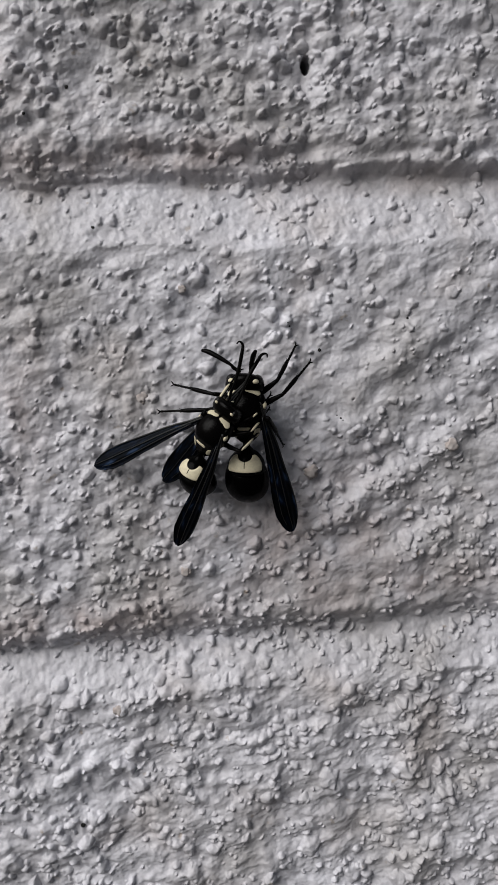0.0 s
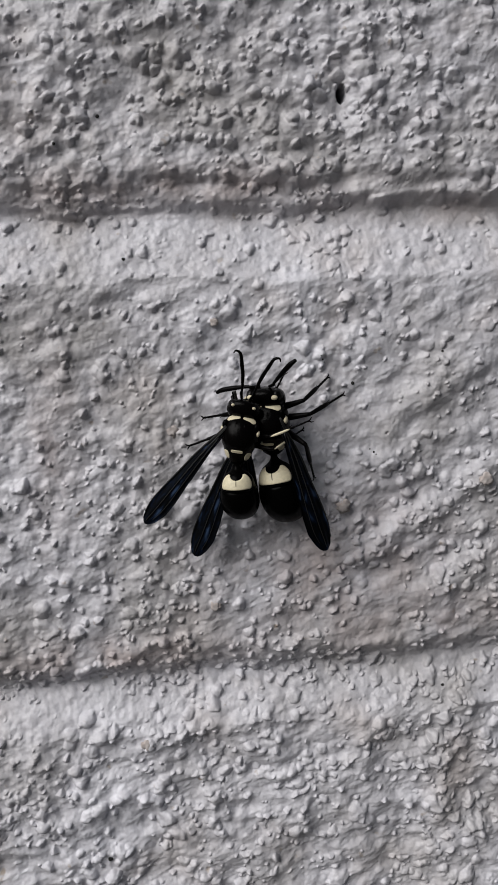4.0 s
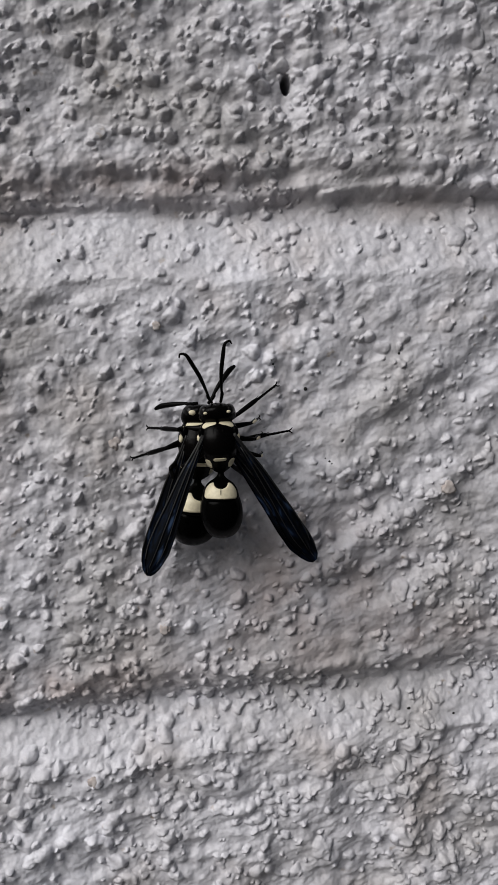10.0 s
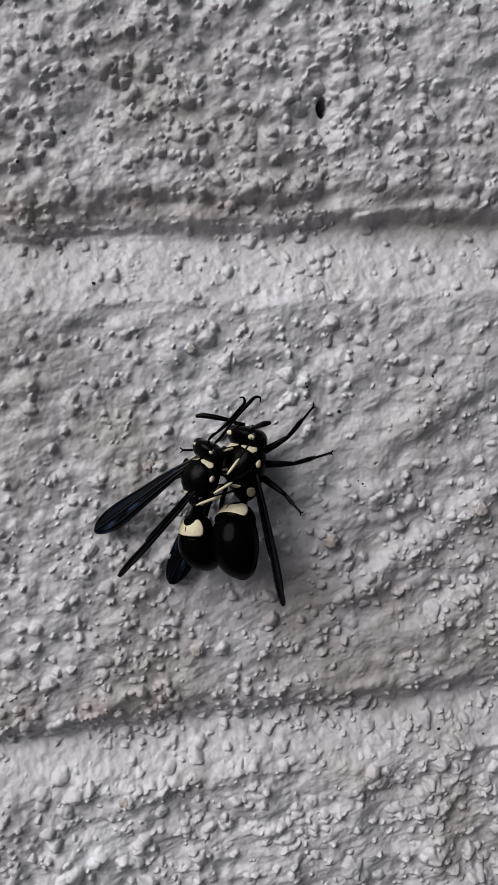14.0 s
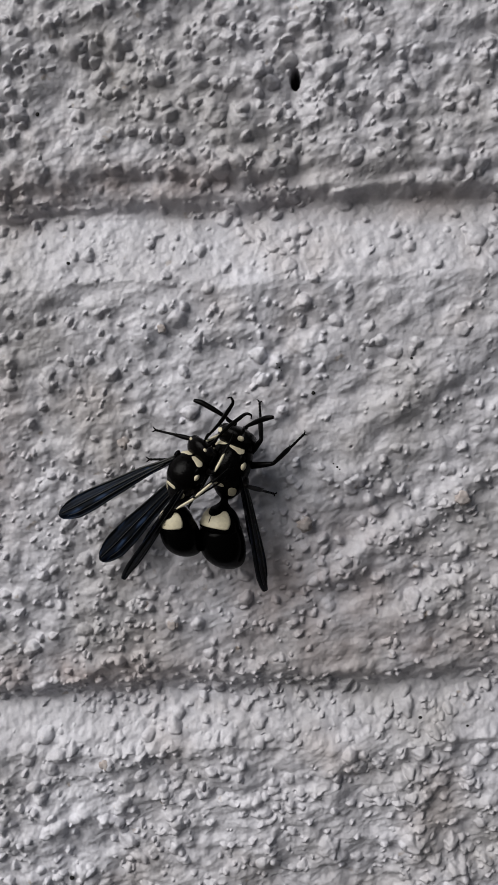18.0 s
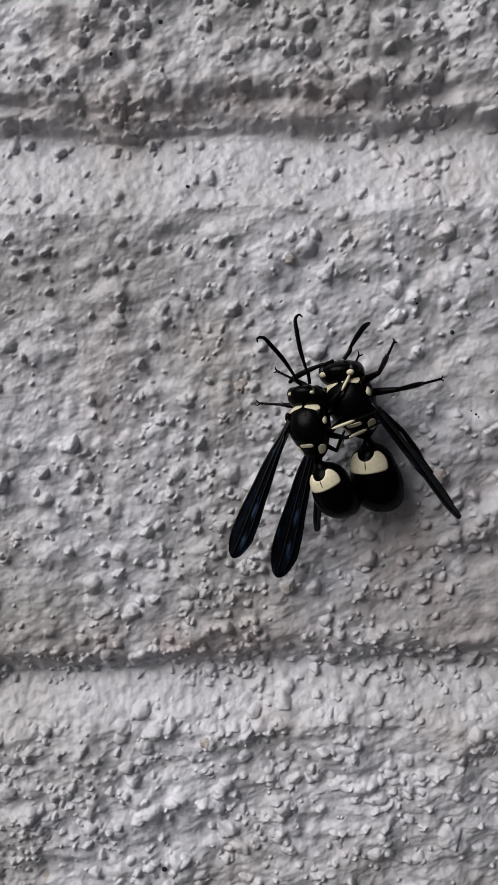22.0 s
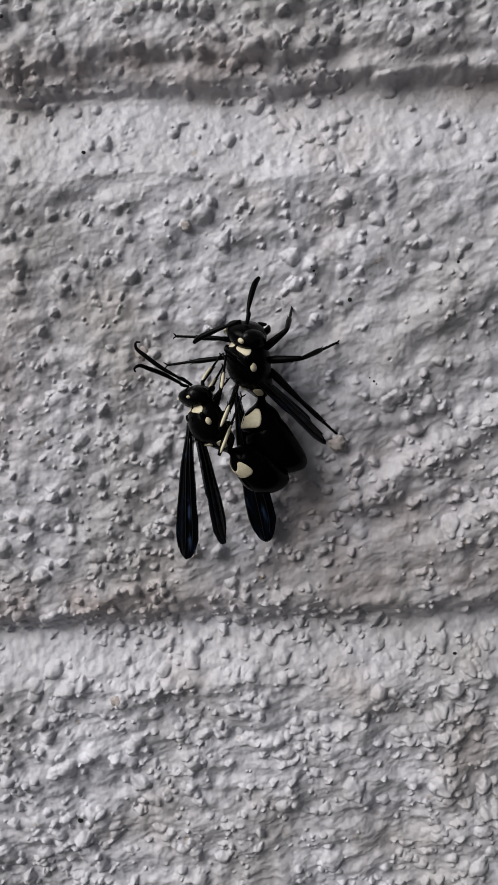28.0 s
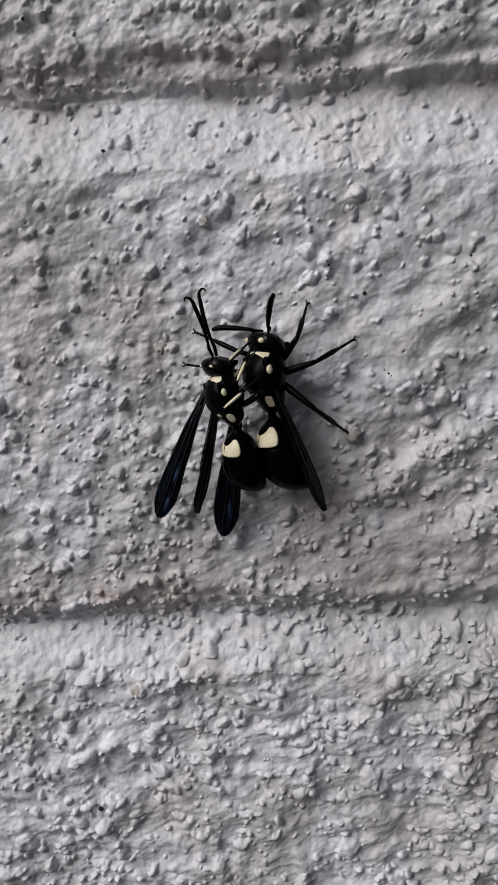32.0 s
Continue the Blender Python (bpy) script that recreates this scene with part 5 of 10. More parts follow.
    walk(FEMALE["leg_fl"], rows([
        (0, -1.42, 1.77, -1.65, 42, 3, 79), (0.5, -1.42, 1.77, -1.65, 27, 11, 83), (1, -1.42, 1.77, -1.65, 42, 16, 109), (1.5, -1.42, 1.77, -1.65, 65, 14, 116),
        (2, -1.42, 1.77, -1.65, 62, 15, 100), (2.5, -1.42, 1.77, -1.65, 68, 14, 95), (3, -1.42, 1.77, -1.65, 68, 11, 84), (3.5, -1.42, 1.77, -1.65, 71, 15, 99),
        (5.5, -1.42, 1.77, -1.65, 68, 2, 83), (6, -1.42, 1.77, -1.65, 76, 12, 99), (6.17, -1.42, 1.77, -1.65, 86, 15, 149),
        (6.33, -1.42, 1.77, -1.65, 96, 6, -150), (6.5, -1.42, 1.77, -1.65, 95, -4, -103), (6.67, -1.42, 1.77, -1.65, 87, -30, -59),
        (6.83, -1.42, 1.77, -1.65, 47, -37, 18), (7, -1.42, 1.77, -1.65, 28, -16, 68), (7.5, -1.42, 1.77, -1.65, 37, -25, 60),
        (8, -1.42, 1.77, -1.65, 42, -31, 52), (8.17, -1.42, 1.77, -1.65, 86, -51, -10), (8.33, -1.42, 1.77, -1.65, 133, -19, -81),
        (8.5, -1.42, 1.77, -1.65, 133, 19, -112), (8.67, -1.42, 1.77, -1.65, 131, -21, -81), (8.83, -1.42, 1.77, -1.65, 77, -52, -4),
        (9, -1.42, 1.77, -1.65, 35, -27, 55), (9.5, -1.42, 1.77, -1.65, 37, -7, 75), (9.67, -1.42, 1.77, -1.65, 55, -35, 32),
        (9.83, -1.42, 1.77, -1.65, 104, -34, -45), (10, -1.42, 1.77, -1.65, 121, -6, -88), (10.5, -1.42, 1.77, -1.65, 128, 14, -113),
        (10.67, -1.42, 1.77, -1.65, 125, -28, -81), (10.83, -1.42, 1.77, -1.65, 55, -53, 14), (11, -1.42, 1.77, -1.65, 23, -19, 65),
        (11.5, -1.42, 1.77, -1.65, 14, -13, 70), (12, -1.42, 1.77, -1.65, 28, -13, 70), (12.5, -1.42, 1.77, -1.65, 39, 10, 96),
        (13, -1.42, 1.77, -1.65, 58, 6, 94), (13.5, -1.42, 1.77, -1.65, 77, 8, 81), (14, -1.42, 1.77, -1.65, 90, 7, 99), (14.5, -1.42, 1.77, -1.65, 79, 8, 96),
        (15, -1.42, 1.77, -1.65, 67, 2, 55), (15.5, -1.42, 1.77, -1.65, 68, 9, 80), (17.5, -1.42, 1.77, -1.65, 47, 9, 90), (18, -1.42, 1.77, -1.65, 39, 8, 95),
        (18.5, -1.42, 1.77, -1.65, 50, 0, 60), (19, -1.42, 1.77, -1.65, 38, -9, 55), (19.5, -1.42, 1.77, -1.65, 49, 1, 66), (20, -1.42, 1.77, -1.65, 53, 6, 64),
        (20.5, -1.42, 1.77, -1.65, 68, 20, 77), (21, -1.42, 1.77, -1.65, 76, 32, 95), (21.5, -1.42, 1.77, -1.65, 76, 18, 76),
        (22, -1.42, 1.77, -1.65, 67, 2, 55), (22.5, -1.42, 1.77, -1.65, 75, 14, 69), (23, -1.42, 1.77, -1.65, 77, 24, 88),
        (23.5, -1.42, 1.77, -1.65, 69, 14, 73), (24, -1.42, 1.77, -1.65, 66, 4, 68), (24.5, -1.42, 1.77, -1.65, 70, 8, 75),
        (25, -1.42, 1.77, -1.65, 65, 10, 75), (25.5, -1.42, 1.77, -1.65, 74, 12, 79), (26, -1.42, 1.77, -1.65, 71, 14, 73),
        (26.5, -1.42, 1.77, -1.65, 77, 10, 64), (28.5, -1.42, 1.77, -1.65, 88, 27, 125), (29, -1.42, 1.77, -1.65, 76, 19, 131),
        (29.5, -1.42, 1.77, -1.65, 82, 24, 118), (30, -1.42, 1.77, -1.65, 80, 24, 107), (30.5, -1.42, 1.77, -1.65, 77, 20, 92),
        (31, -1.42, 1.77, -1.65, 75, 13, 79), (31.5, -1.42, 1.77, -1.65, 74, 12, 75), (32, -1.42, 1.77, -1.65, 74, 14, 69),
    ]))
    bend(FEMALE, "tibia_fl", rows([
        (0, 0.00, 3.90, 0.00, -67, 0, 0), (0.5, 0.00, 3.90, 0.00, -21, 0, 0), (1, 0.00, 3.90, 0.00, -21, 0, 0), (1.5, 0.00, 3.90, 0.00, -65, 0, 0),
        (2, 0.00, 3.90, 0.00, -65, 0, 0), (2.5, 0.00, 3.90, 0.00, -80, 0, 0), (3, 0.00, 3.90, 0.00, -86, 0, 0), (3.5, 0.00, 3.90, 0.00, -85, 0, 0),
        (5.5, 0.00, 3.90, 0.00, -98, 0, 0), (6, 0.00, 3.90, 0.00, -62, 0, 0), (6.17, 0.00, 3.90, 0.00, -48, 41, 38), (6.33, 0.00, 3.90, 0.00, 32, 41, 142),
        (6.5, 0.00, 3.90, 0.00, 47, 0, 180), (6.67, 0.00, 3.90, 0.00, 42, 53, 171), (6.83, 0.00, 3.90, 0.00, -115, 53, 9), (7, 0.00, 3.90, 0.00, -119, 0, 0),
        (7.5, 0.00, 3.90, 0.00, -121, 0, 0), (8, 0.00, 3.90, 0.00, -114, 0, 0), (8.17, 0.00, 3.90, 0.00, -108, -52, -12),
        (8.33, 0.00, 3.90, 0.00, 41, -52, -168), (8.5, 0.00, 3.90, 0.00, 47, 0, -180), (8.67, 0.00, 3.90, 0.00, 42, -52, -170),
        (8.83, 0.00, 3.90, 0.00, -113, -52, -10), (9, 0.00, 3.90, 0.00, -118, 0, 0), (9.5, 0.00, 3.90, 0.00, -109, 0, 0),
        (9.67, 0.00, 3.90, 0.00, -103, -52, -11), (9.83, 0.00, 3.90, 0.00, 48, -52, -169), (10, 0.00, 3.90, 0.00, 54, 0, -180),
        (10.5, 0.00, 3.90, 0.00, 46, 0, -180), (10.67, 0.00, 3.90, 0.00, 39, -52, -165), (10.83, 0.00, 3.90, 0.00, -104, -52, -15),
        (11, 0.00, 3.90, 0.00, -111, 0, 0), (11.5, 0.00, 3.90, 0.00, -96, 0, 0), (12, 0.00, 3.90, 0.00, -118, 0, 0), (12.5, 0.00, 3.90, 0.00, -86, 0, 0),
        (13, 0.00, 3.90, 0.00, -70, 0, 0), (13.5, 0.00, 3.90, 0.00, -84, 0, 0), (14, 0.00, 3.90, 0.00, -89, 0, 0), (14.5, 0.00, 3.90, 0.00, -87, 0, 0),
        (15, 0.00, 3.90, 0.00, -91, 0, 0), (15.5, 0.00, 3.90, 0.00, -95, 0, 0), (17.5, 0.00, 3.90, 0.00, -33, 0, 0), (18, 0.00, 3.90, 0.00, -23, 0, 0),
        (18.5, 0.00, 3.90, 0.00, -67, 0, 0), (19, 0.00, 3.90, 0.00, -67, 0, 0), (19.5, 0.00, 3.90, 0.00, -72, 0, 0), (20, 0.00, 3.90, 0.00, -69, 0, 0),
        (20.5, 0.00, 3.90, 0.00, -84, 0, 0), (21, 0.00, 3.90, 0.00, -80, 0, 0), (21.5, 0.00, 3.90, 0.00, -94, 0, 0), (22, 0.00, 3.90, 0.00, -89, 0, 0),
        (22.5, 0.00, 3.90, 0.00, -94, 0, 0), (23, 0.00, 3.90, 0.00, -85, 0, 0), (23.5, 0.00, 3.90, 0.00, -88, 0, 0), (24, 0.00, 3.90, 0.00, -94, 0, 0),
        (24.5, 0.00, 3.90, 0.00, -89, 0, 0), (25, 0.00, 3.90, 0.00, -74, 0, 0), (25.5, 0.00, 3.90, 0.00, -81, 0, 0), (26, 0.00, 3.90, 0.00, -76, 0, 0),
        (26.5, 0.00, 3.90, 0.00, -74, 0, 0), (28.5, 0.00, 3.90, 0.00, -43, 0, 0), (29, 0.00, 3.90, 0.00, -31, 0, 0), (29.5, 0.00, 3.90, 0.00, -42, 0, 0),
        (30, 0.00, 3.90, 0.00, -43, 0, 0), (30.5, 0.00, 3.90, 0.00, -47, 0, 0), (31, 0.00, 3.90, 0.00, -51, 0, 0), (31.5, 0.00, 3.90, 0.00, -46, 0, 0),
        (32, 0.00, 3.90, 0.00, -45, 0, 0),
    ]))
    walk(FEMALE["leg_fr"], rows([
        (0, 1.42, 1.77, -1.65, 13, 21, -49), (0.5, 1.42, 1.77, -1.65, 20, 25, -53), (1, 1.42, 1.77, -1.65, -10, 33, -51),
        (1.5, 1.42, 1.77, -1.65, -17, 36, -44), (2, 1.42, 1.77, -1.65, 4, 15, -64), (2.5, 1.42, 1.77, -1.65, -3, 20, -58), (3, 1.42, 1.77, -1.65, 8, 1, -77),
        (3.5, 1.42, 1.77, -1.65, 7, 4, -72), (5.5, 1.42, 1.77, -1.65, 19, 7, -76), (6, 1.42, 1.77, -1.65, -7, 11, -75), (6.5, 1.42, 1.77, -1.65, -5, -7, -87),
        (7, 1.42, 1.77, -1.65, 36, -9, -100), (7.5, 1.42, 1.77, -1.65, 30, -5, -116), (8, 1.42, 1.77, -1.65, 28, -2, -102),
        (8.5, 1.42, 1.77, -1.65, 29, -5, -113), (9, 1.42, 1.77, -1.65, 32, -7, -109), (9.5, 1.42, 1.77, -1.65, 43, -3, -79),
        (10, 1.42, 1.77, -1.65, 12, 8, -54), (10.5, 1.42, 1.77, -1.65, 24, -8, -98), (11, 1.42, 1.77, -1.65, 44, -8, -108),
        (11.5, 1.42, 1.77, -1.65, 61, -9, -94), (12, 1.42, 1.77, -1.65, 33, -10, -100), (12.5, 1.42, 1.77, -1.65, 37, 11, -51),
        (13, 1.42, 1.77, -1.65, 17, 20, -63), (13.5, 1.42, 1.77, -1.65, -7, 15, -72), (14, 1.42, 1.77, -1.65, -25, 27, -65),
        (14.5, 1.42, 1.77, -1.65, -8, 25, -61), (15, 1.42, 1.77, -1.65, -5, 32, -42), (15.5, 1.42, 1.77, -1.65, 28, 24, -48),
        (17.5, 1.42, 1.77, -1.65, 28, 48, -28), (18, 1.42, 1.77, -1.65, 33, 50, -14), (18.5, 1.42, 1.77, -1.65, 37, 26, -50),
        (19, 1.42, 1.77, -1.65, 63, 15, -56), (19.5, 1.42, 1.77, -1.65, 49, 21, -52), (20, 1.42, 1.77, -1.65, 35, 19, -59),
        (20.5, 1.42, 1.77, -1.65, 19, 8, -66), (21, 1.42, 1.77, -1.65, 1, 8, -62), (21.5, 1.42, 1.77, -1.65, 18, 5, -70), (22, 1.42, 1.77, -1.65, 33, 13, -70),
        (22.5, 1.42, 1.77, -1.65, 18, 13, -66), (23, 1.42, 1.77, -1.65, 7, 16, -60), (23.5, 1.42, 1.77, -1.65, 20, 18, -59),
        (24, 1.42, 1.77, -1.65, 35, 18, -57), (24.5, 1.42, 1.77, -1.65, 32, 21, -59), (25, 1.42, 1.77, -1.65, 28, 24, -59),
        (25.5, 1.42, 1.77, -1.65, 20, 25, -59), (26, 1.42, 1.77, -1.65, 17, 19, -65), (26.5, 1.42, 1.77, -1.65, 7, 33, -62),
        (28.5, 1.42, 1.77, -1.65, -45, 30, -63), (29, 1.42, 1.77, -1.65, -48, 48, -54), (29.5, 1.42, 1.77, -1.65, -39, 35, -62),
        (30, 1.42, 1.77, -1.65, -31, 38, -62), (30.5, 1.42, 1.77, -1.65, -21, 41, -62), (31, 1.42, 1.77, -1.65, -10, 46, -59),
        (31.5, 1.42, 1.77, -1.65, -9, 44, -65), (32, 1.42, 1.77, -1.65, -15, 51, -61),
    ]))
    bend(FEMALE, "tibia_fr", rows([
        (0, 0.00, 3.90, 0.00, -61, 0, 0), (0.5, 0.00, 3.90, 0.00, -104, 0, 0), (1, 0.00, 3.90, 0.00, -85, 0, 0), (1.5, 0.00, 3.90, 0.00, -57, 0, 0),
        (2, 0.00, 3.90, 0.00, -88, 0, 0), (2.5, 0.00, 3.90, 0.00, -66, 0, 0), (3, 0.00, 3.90, 0.00, -80, 0, 0), (3.5, 0.00, 3.90, 0.00, -82, 0, 0),
        (5.5, 0.00, 3.90, 0.00, -74, 0, 0), (6, 0.00, 3.90, 0.00, -91, 0, 0), (6.5, 0.00, 3.90, 0.00, -21, 0, 0), (7, 0.00, 3.90, 0.00, -21, 0, 0),
        (7.5, 0.00, 3.90, 0.00, -21, 0, 0), (8, 0.00, 3.90, 0.00, -21, 0, 0), (8.5, 0.00, 3.90, 0.00, -21, 0, 0), (9, 0.00, 3.90, 0.00, -21, 0, 0),
        (9.5, 0.00, 3.90, 0.00, -52, 0, 0), (10, 0.00, 3.90, 0.00, -21, 0, 0), (10.5, 0.00, 3.90, 0.00, -21, 0, 0), (11, 0.00, 3.90, 0.00, -36, 0, 0),
        (11.5, 0.00, 3.90, 0.00, -64, 0, 0), (12, 0.00, 3.90, 0.00, -21, 0, 0), (12.5, 0.00, 3.90, 0.00, -76, 0, 0), (13, 0.00, 3.90, 0.00, -88, 0, 0),
        (13.5, 0.00, 3.90, 0.00, -68, 0, 0), (14, 0.00, 3.90, 0.00, -53, 0, 0), (14.5, 0.00, 3.90, 0.00, -61, 0, 0), (15, 0.00, 3.90, 0.00, -44, 0, 0),
        (15.5, 0.00, 3.90, 0.00, -102, 0, 0), (17.5, 0.00, 3.90, 0.00, -110, 0, 0), (18, 0.00, 3.90, 0.00, -103, 0, 0), (18.5, 0.00, 3.90, 0.00, -109, 0, 0),
        (19, 0.00, 3.90, 0.00, -122, 0, 0), (19.5, 0.00, 3.90, 0.00, -122, 0, 0), (20, 0.00, 3.90, 0.00, -121, 0, 0), (20.5, 0.00, 3.90, 0.00, -120, 0, 0),
        (21, 0.00, 3.90, 0.00, -116, 0, 0), (21.5, 0.00, 3.90, 0.00, -116, 0, 0), (22, 0.00, 3.90, 0.00, -113, 0, 0), (22.5, 0.00, 3.90, 0.00, -109, 0, 0),
        (23, 0.00, 3.90, 0.00, -111, 0, 0), (23.5, 0.00, 3.90, 0.00, -108, 0, 0), (24, 0.00, 3.90, 0.00, -109, 0, 0), (24.5, 0.00, 3.90, 0.00, -116, 0, 0),
        (25, 0.00, 3.90, 0.00, -121, 0, 0), (25.5, 0.00, 3.90, 0.00, -115, 0, 0), (26, 0.00, 3.90, 0.00, -119, 0, 0), (26.5, 0.00, 3.90, 0.00, -101, 0, 0),
        (28.5, 0.00, 3.90, 0.00, -103, 0, 0), (29, 0.00, 3.90, 0.00, -92, 0, 0), (29.5, 0.00, 3.90, 0.00, -102, 0, 0), (30, 0.00, 3.90, 0.00, -103, 0, 0),
        (30.5, 0.00, 3.90, 0.00, -103, 0, 0), (31, 0.00, 3.90, 0.00, -99, 0, 0), (31.5, 0.00, 3.90, 0.00, -107, 0, 0), (32, 0.00, 3.90, 0.00, -88, 0, 0),
    ]))
    walk(FEMALE["leg_ml"], rows([
        (0, -1.59, 0.24, -1.77, 14, -2, 93), (0.5, -1.59, 0.24, -1.77, 31, 2, 91), (1, -1.59, 0.24, -1.77, 44, 4, 115), (1.5, -1.59, 0.24, -1.77, 38, 3, 127),
        (2, -1.59, 0.24, -1.77, 37, 5, 108), (2.5, -1.59, 0.24, -1.77, 38, 5, 107), (3, -1.59, 0.24, -1.77, 29, 3, 93), (3.5, -1.59, 0.24, -1.77, 32, 6, 108),
        (5.5, -1.59, 0.24, -1.77, 35, -3, 95), (6, -1.59, 0.24, -1.77, 51, -1, 102), (6.5, -1.59, 0.24, -1.77, 57, 2, 93), (7, -1.59, 0.24, -1.77, 2, -9, 83),
        (7.5, -1.59, 0.24, -1.77, 2, -19, 76), (8, -1.59, 0.24, -1.77, 8, -25, 72), (8.5, -1.59, 0.24, -1.77, 13, -14, 82), (9, -1.59, 0.24, -1.77, 4, -20, 73),
        (9.5, -1.59, 0.24, -1.77, 11, -3, 90), (10, -1.59, 0.24, -1.77, 40, 10, 112), (10.5, -1.59, 0.24, -1.77, 25, -8, 84),
        (11, -1.59, 0.24, -1.77, -8, -13, 79), (11.5, -1.59, 0.24, -1.77, -19, -8, 84), (12, -1.59, 0.24, -1.77, 2, -6, 84),
        (12.5, -1.59, 0.24, -1.77, 14, 9, 110), (13, -1.59, 0.24, -1.77, 27, -2, 104), (13.5, -1.59, 0.24, -1.77, 39, -3, 91),
        (14, -1.59, 0.24, -1.77, 61, -6, 107), (14.5, -1.59, 0.24, -1.77, 51, -2, 106), (15, -1.59, 0.24, -1.77, 68, -3, 75),
        (15.5, -1.59, 0.24, -1.77, 53, 3, 97), (17.5, -1.59, 0.24, -1.77, 42, -2, 99), (18, -1.59, 0.24, -1.77, 39, -3, 105),
        (18.5, -1.59, 0.24, -1.77, 24, -6, 74), (19, -1.59, 0.24, -1.77, 10, -11, 70), (19.5, -1.59, 0.24, -1.77, 19, -4, 80),
        (20, -1.59, 0.24, -1.77, 27, -1, 76), (20.5, -1.59, 0.24, -1.77, 38, 11, 90), (21, -1.59, 0.24, -1.77, 47, 21, 107),
        (21.5, -1.59, 0.24, -1.77, 52, 9, 89), (22, -1.59, 0.24, -1.77, 42, -5, 70), (22.5, -1.59, 0.24, -1.77, 55, 5, 83),
        (23, -1.59, 0.24, -1.77, 53, 13, 100), (23.5, -1.59, 0.24, -1.77, 50, 6, 88), (24, -1.59, 0.24, -1.77, 48, -1, 84),
        (24.5, -1.59, 0.24, -1.77, 47, 0, 89), (25, -1.59, 0.24, -1.77, 35, 1, 86), (25.5, -1.59, 0.24, -1.77, 46, 1, 91), (26, -1.59, 0.24, -1.77, 41, 3, 84),
        (26.5, -1.59, 0.24, -1.77, 49, -3, 74), (28.5, -1.59, 0.24, -1.77, 76, 11, 123), (29, -1.59, 0.24, -1.77, 70, 3, 131),
        (29.5, -1.59, 0.24, -1.77, 70, 8, 117), (30, -1.59, 0.24, -1.77, 68, 8, 107), (30.5, -1.59, 0.24, -1.77, 63, 3, 93),
        (31, -1.59, 0.24, -1.77, 59, -3, 82), (31.5, -1.59, 0.24, -1.77, 61, -4, 78), (32, -1.59, 0.24, -1.77, 63, -3, 72),
    ]))
    bend(FEMALE, "tibia_ml", rows([
        (0, 0.00, 4.00, 0.00, -21, 0, 0), (0.5, 0.00, 4.00, 0.00, -21, 0, 0), (1, 0.00, 4.00, 0.00, -21, 0, 0), (1.5, 0.00, 4.00, 0.00, -21, 0, 0),
        (2, 0.00, 4.00, 0.00, -21, 0, 0), (2.5, 0.00, 4.00, 0.00, -29, 0, 0), (3, 0.00, 4.00, 0.00, -21, 0, 0), (3.5, 0.00, 4.00, 0.00, -21, 0, 0),
        (5.5, 0.00, 4.00, 0.00, -46, 0, 0), (6, 0.00, 4.00, 0.00, -21, 0, 0), (6.5, 0.00, 4.00, 0.00, -91, 0, 0), (7, 0.00, 4.00, 0.00, -77, 0, 0),
        (7.5, 0.00, 4.00, 0.00, -70, 0, 0), (8, 0.00, 4.00, 0.00, -69, 0, 0), (8.5, 0.00, 4.00, 0.00, -85, 0, 0), (9, 0.00, 4.00, 0.00, -72, 0, 0),
        (9.5, 0.00, 4.00, 0.00, -67, 0, 0), (10, 0.00, 4.00, 0.00, -97, 0, 0), (10.5, 0.00, 4.00, 0.00, -94, 0, 0), (11, 0.00, 4.00, 0.00, -61, 0, 0),
        (11.5, 0.00, 4.00, 0.00, -42, 0, 0), (12, 0.00, 4.00, 0.00, -75, 0, 0), (12.5, 0.00, 4.00, 0.00, -44, 0, 0), (13, 0.00, 4.00, 0.00, -21, 0, 0),
        (13.5, 0.00, 4.00, 0.00, -23, 0, 0), (14, 0.00, 4.00, 0.00, -44, 0, 0), (14.5, 0.00, 4.00, 0.00, -42, 0, 0), (15, 0.00, 4.00, 0.00, -83, 0, 0),
        (15.5, 0.00, 4.00, 0.00, -67, 0, 0), (17.5, 0.00, 4.00, 0.00, -21, 0, 0), (18, 0.00, 4.00, 0.00, -21, 0, 0), (18.5, 0.00, 4.00, 0.00, -21, 0, 0),
        (19, 0.00, 4.00, 0.00, -21, 0, 0), (19.5, 0.00, 4.00, 0.00, -21, 0, 0), (20, 0.00, 4.00, 0.00, -21, 0, 0), (20.5, 0.00, 4.00, 0.00, -25, 0, 0),
        (21, 0.00, 4.00, 0.00, -21, 0, 0), (21.5, 0.00, 4.00, 0.00, -47, 0, 0), (22, 0.00, 4.00, 0.00, -44, 0, 0), (22.5, 0.00, 4.00, 0.00, -53, 0, 0),
        (23, 0.00, 4.00, 0.00, -38, 0, 0), (23.5, 0.00, 4.00, 0.00, -49, 0, 0), (24, 0.00, 4.00, 0.00, -59, 0, 0), (24.5, 0.00, 4.00, 0.00, -48, 0, 0),
        (25, 0.00, 4.00, 0.00, -21, 0, 0), (25.5, 0.00, 4.00, 0.00, -33, 0, 0), (26, 0.00, 4.00, 0.00, -21, 0, 0), (26.5, 0.00, 4.00, 0.00, -24, 0, 0),
        (28.5, 0.00, 4.00, 0.00, -21, 0, 0), (29, 0.00, 4.00, 0.00, -21, 0, 0), (29.5, 0.00, 4.00, 0.00, -21, 0, 0), (30, 0.00, 4.00, 0.00, -21, 0, 0),
        (30.5, 0.00, 4.00, 0.00, -21, 0, 0), (31, 0.00, 4.00, 0.00, -21, 0, 0), (31.5, 0.00, 4.00, 0.00, -21, 0, 0), (32, 0.00, 4.00, 0.00, -21, 0, 0),
    ]))
